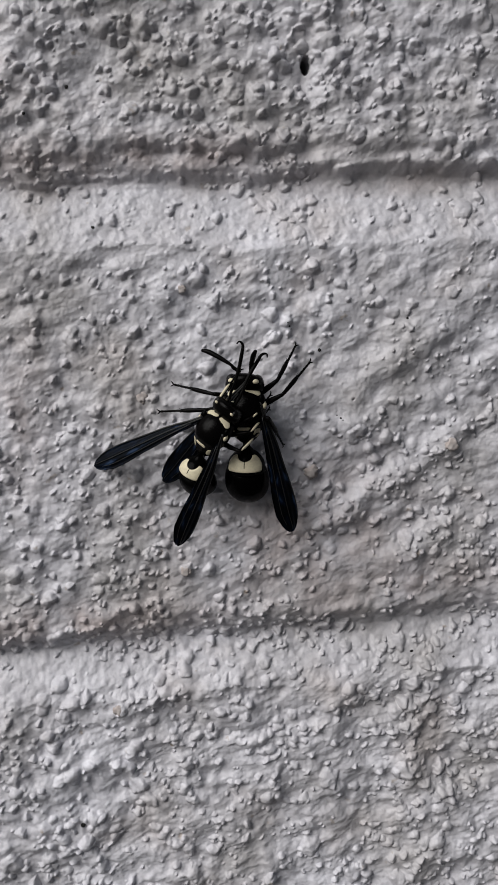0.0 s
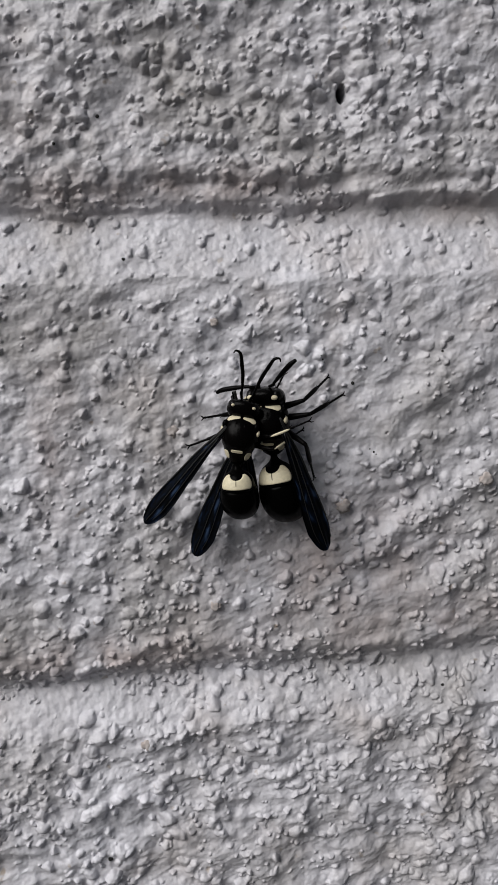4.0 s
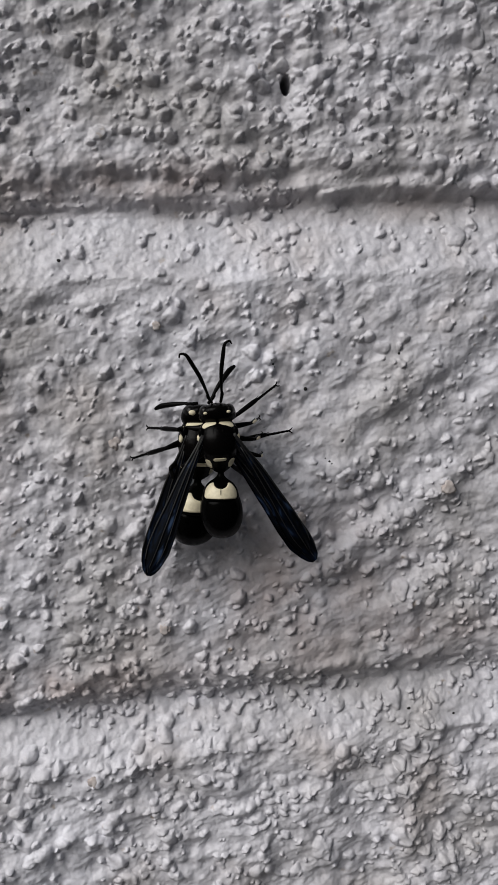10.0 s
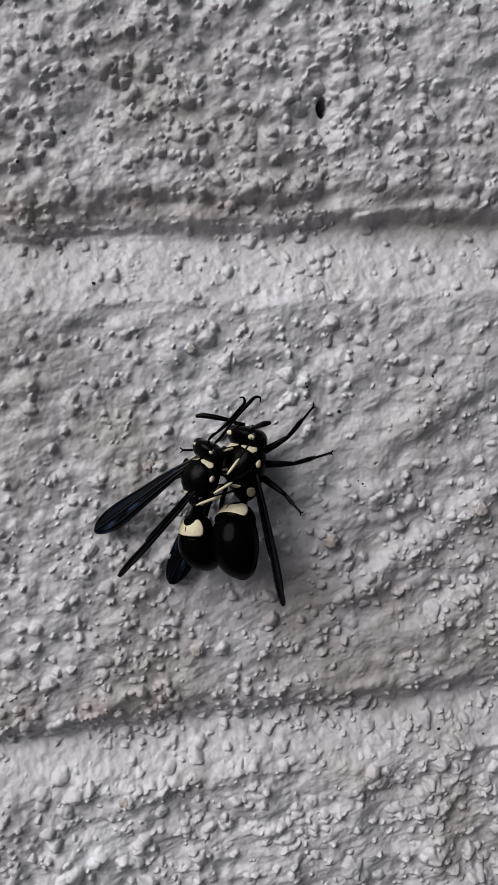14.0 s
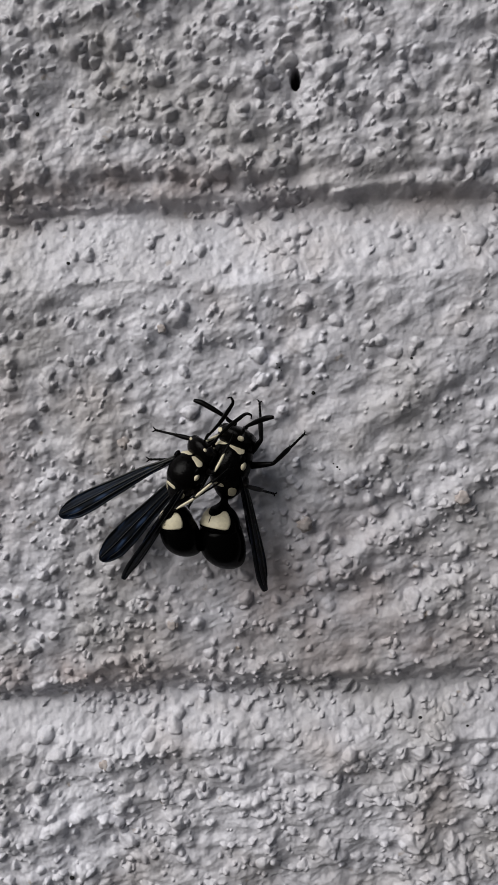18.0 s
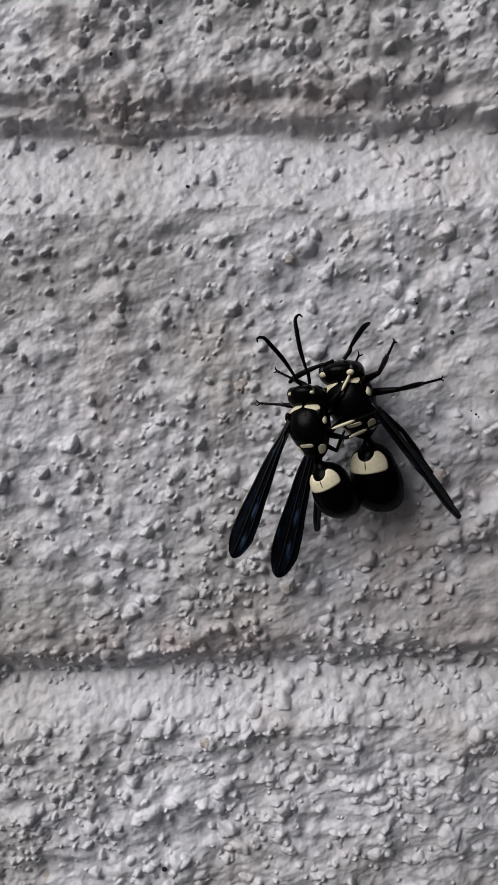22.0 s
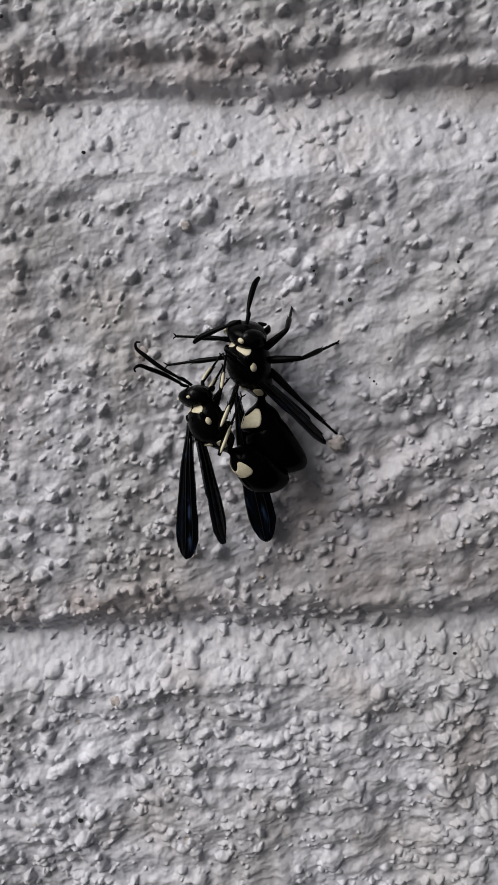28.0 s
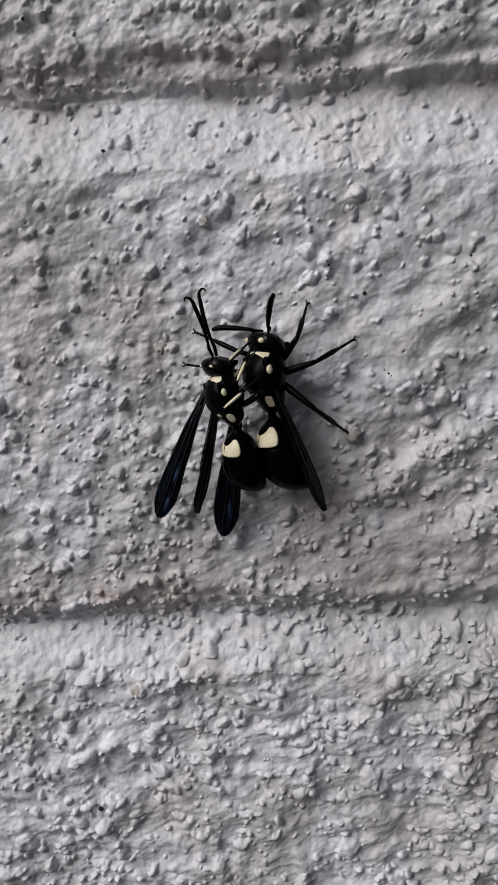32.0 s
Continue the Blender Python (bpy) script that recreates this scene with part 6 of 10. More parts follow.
    walk(FEMALE["leg_mr"], rows([
        (0, 1.59, 0.24, -1.77, 8, 21, -61), (0.5, 1.59, 0.24, -1.77, 20, 18, -69), (1, 1.59, 0.24, -1.77, -14, 25, -65), (1.5, 1.59, 0.24, -1.77, -33, 31, -57),
        (2, 1.59, 0.24, -1.77, -1, 10, -77), (2.5, 1.59, 0.24, -1.77, -12, 17, -70), (3, 1.59, 0.24, -1.77, 4, -1, -88), (3.5, 1.59, 0.24, -1.77, 0, 2, -83),
        (5.5, 1.59, 0.24, -1.77, 10, 7, -87), (6, 1.59, 0.24, -1.77, -13, 4, -86), (6.5, 1.59, 0.24, -1.77, -3, -4, -96), (7, 1.59, 0.24, -1.77, 37, 1, -104),
        (7.5, 1.59, 0.24, -1.77, 29, 3, -122), (8, 1.59, 0.24, -1.77, 27, 7, -108), (8.5, 1.59, 0.24, -1.77, 28, 3, -118), (9, 1.59, 0.24, -1.77, 26, 0, -135),
        (9.5, 1.59, 0.24, -1.77, 37, 0, -109), (10, 1.59, 0.24, -1.77, 14, 8, -80), (10.5, 1.59, 0.24, -1.77, 23, -3, -123),
        (11, 1.59, 0.24, -1.77, 29, 1, -134), (11.5, 1.59, 0.24, -1.77, 54, 0, -124), (12, 1.59, 0.24, -1.77, 31, -1, -126),
        (12.5, 1.59, 0.24, -1.77, 37, 5, -84), (13, 1.59, 0.24, -1.77, 13, -1, -94), (13.5, 1.59, 0.24, -1.77, -7, -6, -98),
        (14, 1.59, 0.24, -1.77, -31, 5, -88), (14.5, 1.59, 0.24, -1.77, -11, 5, -87), (15, 1.59, 0.24, -1.77, -22, 19, -71),
        (15.5, 1.59, 0.24, -1.77, -7, 8, -80), (17.5, 1.59, 0.24, -1.77, -1, 19, -76), (18, 1.59, 0.24, -1.77, -1, 27, -68),
        (18.5, 1.59, 0.24, -1.77, 15, 5, -88), (19, 1.59, 0.24, -1.77, 40, -1, -98), (19.5, 1.59, 0.24, -1.77, 26, 1, -91),
        (20, 1.59, 0.24, -1.77, 15, -6, -95), (20.5, 1.59, 0.24, -1.77, 0, -17, -95), (21, 1.59, 0.24, -1.77, -12, -20, -88),
        (21.5, 1.59, 0.24, -1.77, -7, -17, -97), (22, 1.59, 0.24, -1.77, 5, -8, -101), (22.5, 1.59, 0.24, -1.77, -9, -9, -94),
        (23, 1.59, 0.24, -1.77, -14, -10, -87), (23.5, 1.59, 0.24, -1.77, -4, -4, -88), (24, 1.59, 0.24, -1.77, 5, 1, -89),
        (24.5, 1.59, 0.24, -1.77, 2, 0, -90), (25, 1.59, 0.24, -1.77, 3, -3, -92), (25.5, 1.59, 0.24, -1.77, -8, 0, -89), (26, 1.59, 0.24, -1.77, -7, -9, -95),
        (26.5, 1.59, 0.24, -1.77, -23, 6, -91), (28.5, 1.59, 0.24, -1.77, -55, -11, -80), (29, 1.59, 0.24, -1.77, -66, 8, -74),
        (29.5, 1.59, 0.24, -1.77, -53, -5, -81), (30, 1.59, 0.24, -1.77, -48, -2, -83), (30.5, 1.59, 0.24, -1.77, -43, 3, -87),
        (31, 1.59, 0.24, -1.77, -41, 12, -88), (31.5, 1.59, 0.24, -1.77, -38, 6, -92), (32, 1.59, 0.24, -1.77, -49, 17, -89),
    ]))
    bend(FEMALE, "tibia_mr", rows([
        (0, 0.00, 4.00, 0.00, -52, 0, 0), (0.5, 0.00, 4.00, 0.00, -106, 0, 0), (1, 0.00, 4.00, 0.00, -79, 0, 0), (1.5, 0.00, 4.00, 0.00, -35, 0, 0),
        (2, 0.00, 4.00, 0.00, -77, 0, 0), (2.5, 0.00, 4.00, 0.00, -52, 0, 0), (3, 0.00, 4.00, 0.00, -70, 0, 0), (3.5, 0.00, 4.00, 0.00, -67, 0, 0),
        (5.5, 0.00, 4.00, 0.00, -59, 0, 0), (6, 0.00, 4.00, 0.00, -79, 0, 0), (6.5, 0.00, 4.00, 0.00, -21, 0, 0), (7, 0.00, 4.00, 0.00, -21, 0, 0),
        (7.5, 0.00, 4.00, 0.00, -21, 0, 0), (8, 0.00, 4.00, 0.00, -21, 0, 0), (8.5, 0.00, 4.00, 0.00, -21, 0, 0), (9, 0.00, 4.00, 0.00, -21, 0, 0),
        (9.5, 0.00, 4.00, 0.00, -44, 0, 0), (10, 0.00, 4.00, 0.00, -21, 0, 0), (10.5, 0.00, 4.00, 0.00, -21, 0, 0), (11, 0.00, 4.00, 0.00, -21, 0, 0),
        (11.5, 0.00, 4.00, 0.00, -56, 0, 0), (12, 0.00, 4.00, 0.00, -21, 0, 0), (12.5, 0.00, 4.00, 0.00, -71, 0, 0), (13, 0.00, 4.00, 0.00, -84, 0, 0),
        (13.5, 0.00, 4.00, 0.00, -69, 0, 0), (14, 0.00, 4.00, 0.00, -47, 0, 0), (14.5, 0.00, 4.00, 0.00, -61, 0, 0), (15, 0.00, 4.00, 0.00, -21, 0, 0),
        (15.5, 0.00, 4.00, 0.00, -45, 0, 0), (17.5, 0.00, 4.00, 0.00, -85, 0, 0), (18, 0.00, 4.00, 0.00, -81, 0, 0), (18.5, 0.00, 4.00, 0.00, -79, 0, 0),
        (19, 0.00, 4.00, 0.00, -90, 0, 0), (19.5, 0.00, 4.00, 0.00, -85, 0, 0), (20, 0.00, 4.00, 0.00, -86, 0, 0), (20.5, 0.00, 4.00, 0.00, -73, 0, 0),
        (21, 0.00, 4.00, 0.00, -69, 0, 0), (21.5, 0.00, 4.00, 0.00, -61, 0, 0), (22, 0.00, 4.00, 0.00, -67, 0, 0), (22.5, 0.00, 4.00, 0.00, -58, 0, 0),
        (23, 0.00, 4.00, 0.00, -63, 0, 0), (23.5, 0.00, 4.00, 0.00, -62, 0, 0), (24, 0.00, 4.00, 0.00, -59, 0, 0), (24.5, 0.00, 4.00, 0.00, -66, 0, 0),
        (25, 0.00, 4.00, 0.00, -79, 0, 0), (25.5, 0.00, 4.00, 0.00, -68, 0, 0), (26, 0.00, 4.00, 0.00, -75, 0, 0), (26.5, 0.00, 4.00, 0.00, -60, 0, 0),
        (28.5, 0.00, 4.00, 0.00, -64, 0, 0), (29, 0.00, 4.00, 0.00, -50, 0, 0), (29.5, 0.00, 4.00, 0.00, -62, 0, 0), (30, 0.00, 4.00, 0.00, -66, 0, 0),
        (30.5, 0.00, 4.00, 0.00, -66, 0, 0), (31, 0.00, 4.00, 0.00, -61, 0, 0), (31.5, 0.00, 4.00, 0.00, -69, 0, 0), (32, 0.00, 4.00, 0.00, -52, 0, 0),
    ]))
    walk(FEMALE["leg_hl"], rows([
        (0, -1.48, -1.42, -1.77, 97, -11, -43), (0.17, -1.48, -1.42, -1.77, 85, -17, 8), (0.33, -1.48, -1.42, -1.77, 70, -9, 76),
        (0.5, -1.48, -1.42, -1.77, 69, 5, 124), (1, -1.48, -1.42, -1.77, 82, -3, 151), (1.5, -1.48, -1.42, -1.77, 84, -3, 171),
        (2, -1.47, -1.42, -1.77, 81, 3, 149), (2.5, -1.47, -1.42, -1.77, 90, 5, 153), (3, -1.47, -1.42, -1.77, 80, 6, 138),
        (3.5, -1.48, -1.42, -1.77, 77, 6, 151), (5.5, -1.47, -1.42, -1.77, 72, 8, 140), (6, -1.47, -1.42, -1.77, 83, -10, 141),
        (6.5, -1.48, -1.42, -1.77, 78, 18, 146), (7, -1.48, -1.42, -1.77, 37, 29, 119), (7.5, -1.48, -1.42, -1.77, 29, 15, 109),
        (8, -1.48, -1.42, -1.77, 40, 10, 109), (8.5, -1.47, -1.42, -1.77, 32, 22, 118), (9, -1.48, -1.42, -1.77, 38, 16, 108),
        (9.5, -1.48, -1.42, -1.77, 50, 27, 131), (9.75, -1.48, -1.42, -1.77, 57, -22, 75), (10, -1.48, -1.42, -1.77, 112, -33, -8),
        (10.25, -1.48, -1.42, -1.77, 58, -21, 73), (10.5, -1.47, -1.42, -1.77, 52, 27, 129), (11, -1.47, -1.42, -1.77, 28, 22, 111),
        (11.5, -1.47, -1.42, -1.77, 30, 25, 115), (12, -1.48, -1.42, -1.77, 37, 29, 121), (12.5, -1.48, -1.42, -1.77, 63, 26, 156),
        (13, -1.48, -1.42, -1.77, 72, 3, 146), (13.5, -1.48, -1.42, -1.77, 90, -4, 137), (14, -1.47, -1.42, -1.77, 89, -13, 155),
        (14.5, -1.47, -1.42, -1.77, 88, -3, 154), (14.67, -1.48, -1.42, -1.77, 77, -22, -159), (14.83, -1.48, -1.42, -1.77, 47, -23, -88),
        (15, -1.48, -1.42, -1.77, 35, -4, -41), (15.5, -1.48, -1.42, -1.77, 77, -10, -29), (16.17, -1.48, -1.42, -1.77, 81, 0, 21),
        (16.83, -1.47, -1.42, -1.77, 94, 2, 90), (17.5, -1.47, -1.42, -1.77, 101, -5, 140), (17.67, -1.47, -1.42, -1.77, 100, 4, 89),
        (17.83, -1.47, -1.42, -1.77, 89, 10, 18), (18, -1.47, -1.42, -1.77, 81, 4, -34), (18.5, -1.47, -1.42, -1.77, 77, -2, -61),
        (19, -1.48, -1.42, -1.77, 98, -4, -70), (19.5, -1.47, -1.42, -1.77, 89, -7, -55), (19.67, -1.47, -1.42, -1.77, 86, -1, -3),
        (19.83, -1.48, -1.42, -1.77, 92, 5, 68), (20, -1.48, -1.42, -1.77, 98, 4, 120), (20.5, -1.47, -1.42, -1.77, 104, 8, 137),
        (21, -1.47, -1.42, -1.77, 110, 6, 151), (21.5, -1.47, -1.42, -1.77, 105, 6, 138), (21.67, -1.47, -1.42, -1.77, 101, -6, -174),
        (21.83, -1.47, -1.42, -1.77, 86, -9, -110), (22, -1.47, -1.42, -1.77, 77, -1, -61), (22.5, -1.48, -1.42, -1.77, 69, -4, -45),
        (22.67, -1.48, -1.42, -1.77, 81, -18, -95), (22.83, -1.48, -1.42, -1.77, 105, -14, -165), (23, -1.48, -1.42, -1.77, 111, 4, 148),
        (23.17, -1.48, -1.42, -1.77, 106, -14, -164), (23.33, -1.48, -1.42, -1.77, 81, -20, -92), (23.5, -1.48, -1.42, -1.77, 68, -7, -41),
        (24, -1.48, -1.42, -1.77, 76, -8, -44), (24.5, -1.48, -1.42, -1.77, 80, -4, -41), (24.67, -1.48, -1.42, -1.77, 82, 4, 10),
        (24.83, -1.47, -1.42, -1.77, 94, 7, 80), (25, -1.47, -1.42, -1.77, 100, 1, 132), (25.5, -1.47, -1.42, -1.77, 104, -1, 139),
        (26, -1.48, -1.42, -1.77, 105, -2, 129), (26.17, -1.48, -1.42, -1.77, 90, -16, 179), (26.33, -1.48, -1.42, -1.77, 64, -8, -108),
        (26.5, -1.48, -1.42, -1.77, 60, 12, -59), (27.17, -1.47, -1.42, -1.77, 61, -14, -99), (27.83, -1.47, -1.42, -1.77, 88, -33, -159),
        (28.5, -1.47, -1.42, -1.77, 114, -19, 145), (29, -1.48, -1.42, -1.77, 109, -27, 156), (29.5, -1.47, -1.42, -1.77, 112, -19, 144),
        (30, -1.48, -1.42, -1.77, 117, -17, 136), (30.5, -1.47, -1.42, -1.77, 117, -18, 127), (31, -1.48, -1.42, -1.77, 118, -21, 121),
        (31.5, -1.47, -1.42, -1.77, 116, -23, 114), (31.67, -1.47, -1.42, -1.77, 81, -38, 173), (31.83, -1.47, -1.42, -1.77, 44, -8, -113),
        (32, -1.47, -1.42, -1.77, 49, 24, -72),
    ]))
    bend(FEMALE, "tibia_hl", rows([
        (0, 0.00, 4.80, 0.00, 58, 0, 180), (0.17, 0.00, 4.80, 0.00, 46, 48, 154), (0.33, 0.00, 4.80, 0.00, -69, 48, 26), (0.5, 0.00, 4.80, 0.00, -80, 0, 0),
        (1, 0.00, 4.80, 0.00, -91, 0, 0), (1.5, 0.00, 4.80, 0.00, -110, 0, 0), (2, 0.00, 4.80, 0.00, -94, 0, 0), (2.5, 0.00, 4.80, 0.00, -112, 0, 0),
        (3, 0.00, 4.80, 0.00, -97, 0, 0), (3.5, 0.00, 4.80, 0.00, -93, 0, 0), (5.5, 0.00, 4.80, 0.00, -104, 0, 0), (6, 0.00, 4.80, 0.00, -83, 0, 0),
        (6.5, 0.00, 4.80, 0.00, -114, 0, 0), (7, 0.00, 4.80, 0.00, -112, 0, 0), (7.5, 0.00, 4.80, 0.00, -102, 0, 0), (8, 0.00, 4.80, 0.00, -116, 0, 0),
        (8.5, 0.00, 4.80, 0.00, -104, 0, 0), (9, 0.00, 4.80, 0.00, -113, 0, 0), (9.5, 0.00, 4.80, 0.00, -113, 0, 0), (9.67, 0.00, 4.80, 0.00, -111, -53, -5),
        (9.83, 0.00, 4.80, 0.00, 56, -53, -175), (10, 0.00, 4.80, 0.00, 59, 0, -180), (10.17, 0.00, 4.80, 0.00, 57, -53, -177),
        (10.33, 0.00, 4.80, 0.00, -116, -53, -3), (10.5, 0.00, 4.80, 0.00, -117, 0, 0), (11, 0.00, 4.80, 0.00, -103, 0, 0),
        (11.5, 0.00, 4.80, 0.00, -103, 0, 0), (12, 0.00, 4.80, 0.00, -109, 0, 0), (12.5, 0.00, 4.80, 0.00, -109, 0, 0), (13, 0.00, 4.80, 0.00, -100, 0, 0),
        (13.5, 0.00, 4.80, 0.00, -108, 0, 0), (14, 0.00, 4.80, 0.00, -112, 0, 0), (14.5, 0.00, 4.80, 0.00, -114, 0, 0),
        (14.67, 0.00, 4.80, 0.00, -101, -46, -31), (14.83, 0.00, 4.80, 0.00, -1, -46, -149), (15, 0.00, 4.80, 0.00, 13, 0, -180),
        (15.5, 0.00, 4.80, 0.00, 45, 0, 180), (16.17, 0.00, 4.80, 0.00, 39, 52, 169), (16.83, 0.00, 4.80, 0.00, -113, 52, 11),
        (17.5, 0.00, 4.80, 0.00, -119, 0, 0), (17.67, 0.00, 4.80, 0.00, -117, -53, -2), (17.83, 0.00, 4.80, 0.00, 56, -53, -178),
        (18, 0.00, 4.80, 0.00, 58, 0, -180), (18.5, 0.00, 4.80, 0.00, 51, 0, -180), (19, 0.00, 4.80, 0.00, 59, 0, -180), (19.5, 0.00, 4.80, 0.00, 58, 0, 180),
        (19.67, 0.00, 4.80, 0.00, 57, 53, 177), (19.83, 0.00, 4.80, 0.00, -115, 53, 3), (20, 0.00, 4.80, 0.00, -117, 0, 0),
        (20.5, 0.00, 4.80, 0.00, -111, 0, 0), (21, 0.00, 4.80, 0.00, -106, 0, 0), (21.5, 0.00, 4.80, 0.00, -115, 0, 0), (21.67, 0.00, 4.80, 0.00, -112, 53, 7),
        (21.83, 0.00, 4.80, 0.00, 51, 53, 173), (22, 0.00, 4.80, 0.00, 55, 0, -180), (22.5, 0.00, 4.80, 0.00, 55, 0, 180),
        (22.67, 0.00, 4.80, 0.00, 52, 53, 175), (22.83, 0.00, 4.80, 0.00, -115, 53, 5), (23, 0.00, 4.80, 0.00, -117, 0, 0),
        (23.17, 0.00, 4.80, 0.00, -114, 53, 7), (23.33, 0.00, 4.80, 0.00, 49, 53, 173), (23.5, 0.00, 4.80, 0.00, 52, 0, 180),
        (24, 0.00, 4.80, 0.00, 48, 0, -180), (24.5, 0.00, 4.80, 0.00, 56, 0, -180), (24.67, 0.00, 4.80, 0.00, 53, 53, 175),
        (24.83, 0.00, 4.80, 0.00, -114, 53, 5), (25, 0.00, 4.80, 0.00, -117, 0, 0), (25.5, 0.00, 4.80, 0.00, -120, 0, 0), (26, 0.00, 4.80, 0.00, -113, 0, 0),
        (26.17, 0.00, 4.80, 0.00, -108, -52, -10), (26.33, 0.00, 4.80, 0.00, 46, -52, -170), (26.5, 0.00, 4.80, 0.00, 51, 0, -180),
        (27.17, 0.00, 4.80, 0.00, 40, -49, -157), (27.83, 0.00, 4.80, 0.00, -82, -49, -23), (28.5, 0.00, 4.80, 0.00, -93, 0, 0),
        (29, 0.00, 4.80, 0.00, -103, 0, 0), (29.5, 0.00, 4.80, 0.00, -98, 0, 0), (30, 0.00, 4.80, 0.00, -103, 0, 0), (30.5, 0.00, 4.80, 0.00, -110, 0, 0),
        (31, 0.00, 4.80, 0.00, -120, 0, 0), (31.5, 0.00, 4.80, 0.00, -112, 0, 0), (31.67, 0.00, 4.80, 0.00, -107, 52, 10),
        (31.83, 0.00, 4.80, 0.00, 48, 52, 170), (32, 0.00, 4.80, 0.00, 53, 0, 180),
    ]))
    walk(FEMALE["leg_hr"], rows([
        (0, 1.47, -1.42, -1.77, 104, 23, 51), (0.5, 1.47, -1.42, -1.77, 102, 46, 8), (1, 1.47, -1.42, -1.77, 136, 45, 53),
        (1.17, 1.47, -1.42, -1.77, 72, 57, -23), (1.33, 1.47, -1.42, -1.77, 33, 16, -80), (1.5, 1.48, -1.42, -1.77, 34, -24, -104),
        (2, 1.47, -1.42, -1.77, 50, -44, -140), (2.17, 1.48, -1.42, -1.77, 109, -50, 144), (2.33, 1.48, -1.42, -1.77, 139, -5, 88),
        (2.5, 1.48, -1.42, -1.77, 129, 34, 55), (2.67, 1.48, -1.42, -1.77, 134, -3, 85), (2.83, 1.48, -1.42, -1.77, 106, -44, 135),
        (3, 1.48, -1.42, -1.77, 53, -43, -157), (3.5, 1.48, -1.42, -1.77, 48, -42, -146), (5.5, 1.47, -1.42, -1.77, 49, -32, -149),
        (6, 1.48, -1.42, -1.77, 36, -54, -146), (6.5, 1.48, -1.42, -1.77, 49, -29, -152), (7, 1.47, -1.42, -1.77, 68, 1, -165),
        (7.5, 1.48, -1.42, -1.77, 47, -3, 179), (8, 1.48, -1.42, -1.77, 61, -4, -172), (8.5, 1.48, -1.42, -1.77, 44, -3, -173),
        (9, 1.47, -1.42, -1.77, 61, -3, -177), (9.5, 1.48, -1.42, -1.77, 73, -8, -154), (10, 1.48, -1.42, -1.77, 64, -5, -118),
        (10.5, 1.47, -1.42, -1.77, 58, -8, -161), (11, 1.48, -1.42, -1.77, 60, 0, -176), (11.5, 1.47, -1.42, -1.77, 73, -1, -170),
        (12, 1.48, -1.42, -1.77, 65, -2, -166), (12.5, 1.47, -1.42, -1.77, 73, -15, -131), (13, 1.47, -1.42, -1.77, 47, -34, -138),
        (13.5, 1.48, -1.42, -1.77, 40, -42, -139), (14, 1.47, -1.42, -1.77, 18, -32, -116), (14.5, 1.47, -1.42, -1.77, 36, -31, -121),
        (14.75, 1.48, -1.42, -1.77, 103, -45, 143), (15, 1.48, -1.42, -1.77, 127, 5, 84), (15.5, 1.48, -1.42, -1.77, 123, 22, 64),
        (17.5, 1.47, -1.42, -1.77, 127, 28, 65), (18, 1.47, -1.42, -1.77, 125, 18, 73), (18.5, 1.47, -1.42, -1.77, 102, 31, 45),
        (19, 1.47, -1.42, -1.77, 90, 28, 23), (19.5, 1.48, -1.42, -1.77, 101, 32, 36), (19.67, 1.48, -1.42, -1.77, 111, -7, 71),
        (19.83, 1.48, -1.42, -1.77, 77, -52, 135), (20, 1.48, -1.42, -1.77, 20, -41, -150), (20.5, 1.47, -1.42, -1.77, 7, -48, -149),
        (21, 1.48, -1.42, -1.77, 3, -55, -141), (21.5, 1.47, -1.42, -1.77, -5, -48, -147), (22, 1.47, -1.42, -1.77, 8, -40, -151),
        (22.5, 1.48, -1.42, -1.77, 1, -43, -140), (23, 1.47, -1.42, -1.77, -2, -47, -131), (23.5, 1.47, -1.42, -1.77, 8, -40, -134),
        (24, 1.47, -1.42, -1.77, 9, -31, -135), (24.5, 1.47, -1.42, -1.77, 1, -35, -134), (25, 1.47, -1.42, -1.77, 4, -41, -138),
        (25.5, 1.48, -1.42, -1.77, -5, -40, -130), (26, 1.47, -1.42, -1.77, -2, -47, -142), (26.5, 1.47, -1.42, -1.77, -11, -40, -127),
        (28.5, 1.48, -1.42, -1.77, -41, -61, -104), (29, 1.48, -1.42, -1.77, -50, -43, -91), (29.5, 1.47, -1.42, -1.77, -40, -55, -105),
        (30, 1.47, -1.42, -1.77, -33, -54, -110), (30.5, 1.48, -1.42, -1.77, -30, -49, -115), (31, 1.48, -1.42, -1.77, -30, -40, -116),
        (31.5, 1.47, -1.42, -1.77, -32, -46, -121), (32, 1.48, -1.42, -1.77, -32, -37, -114),
    ]))
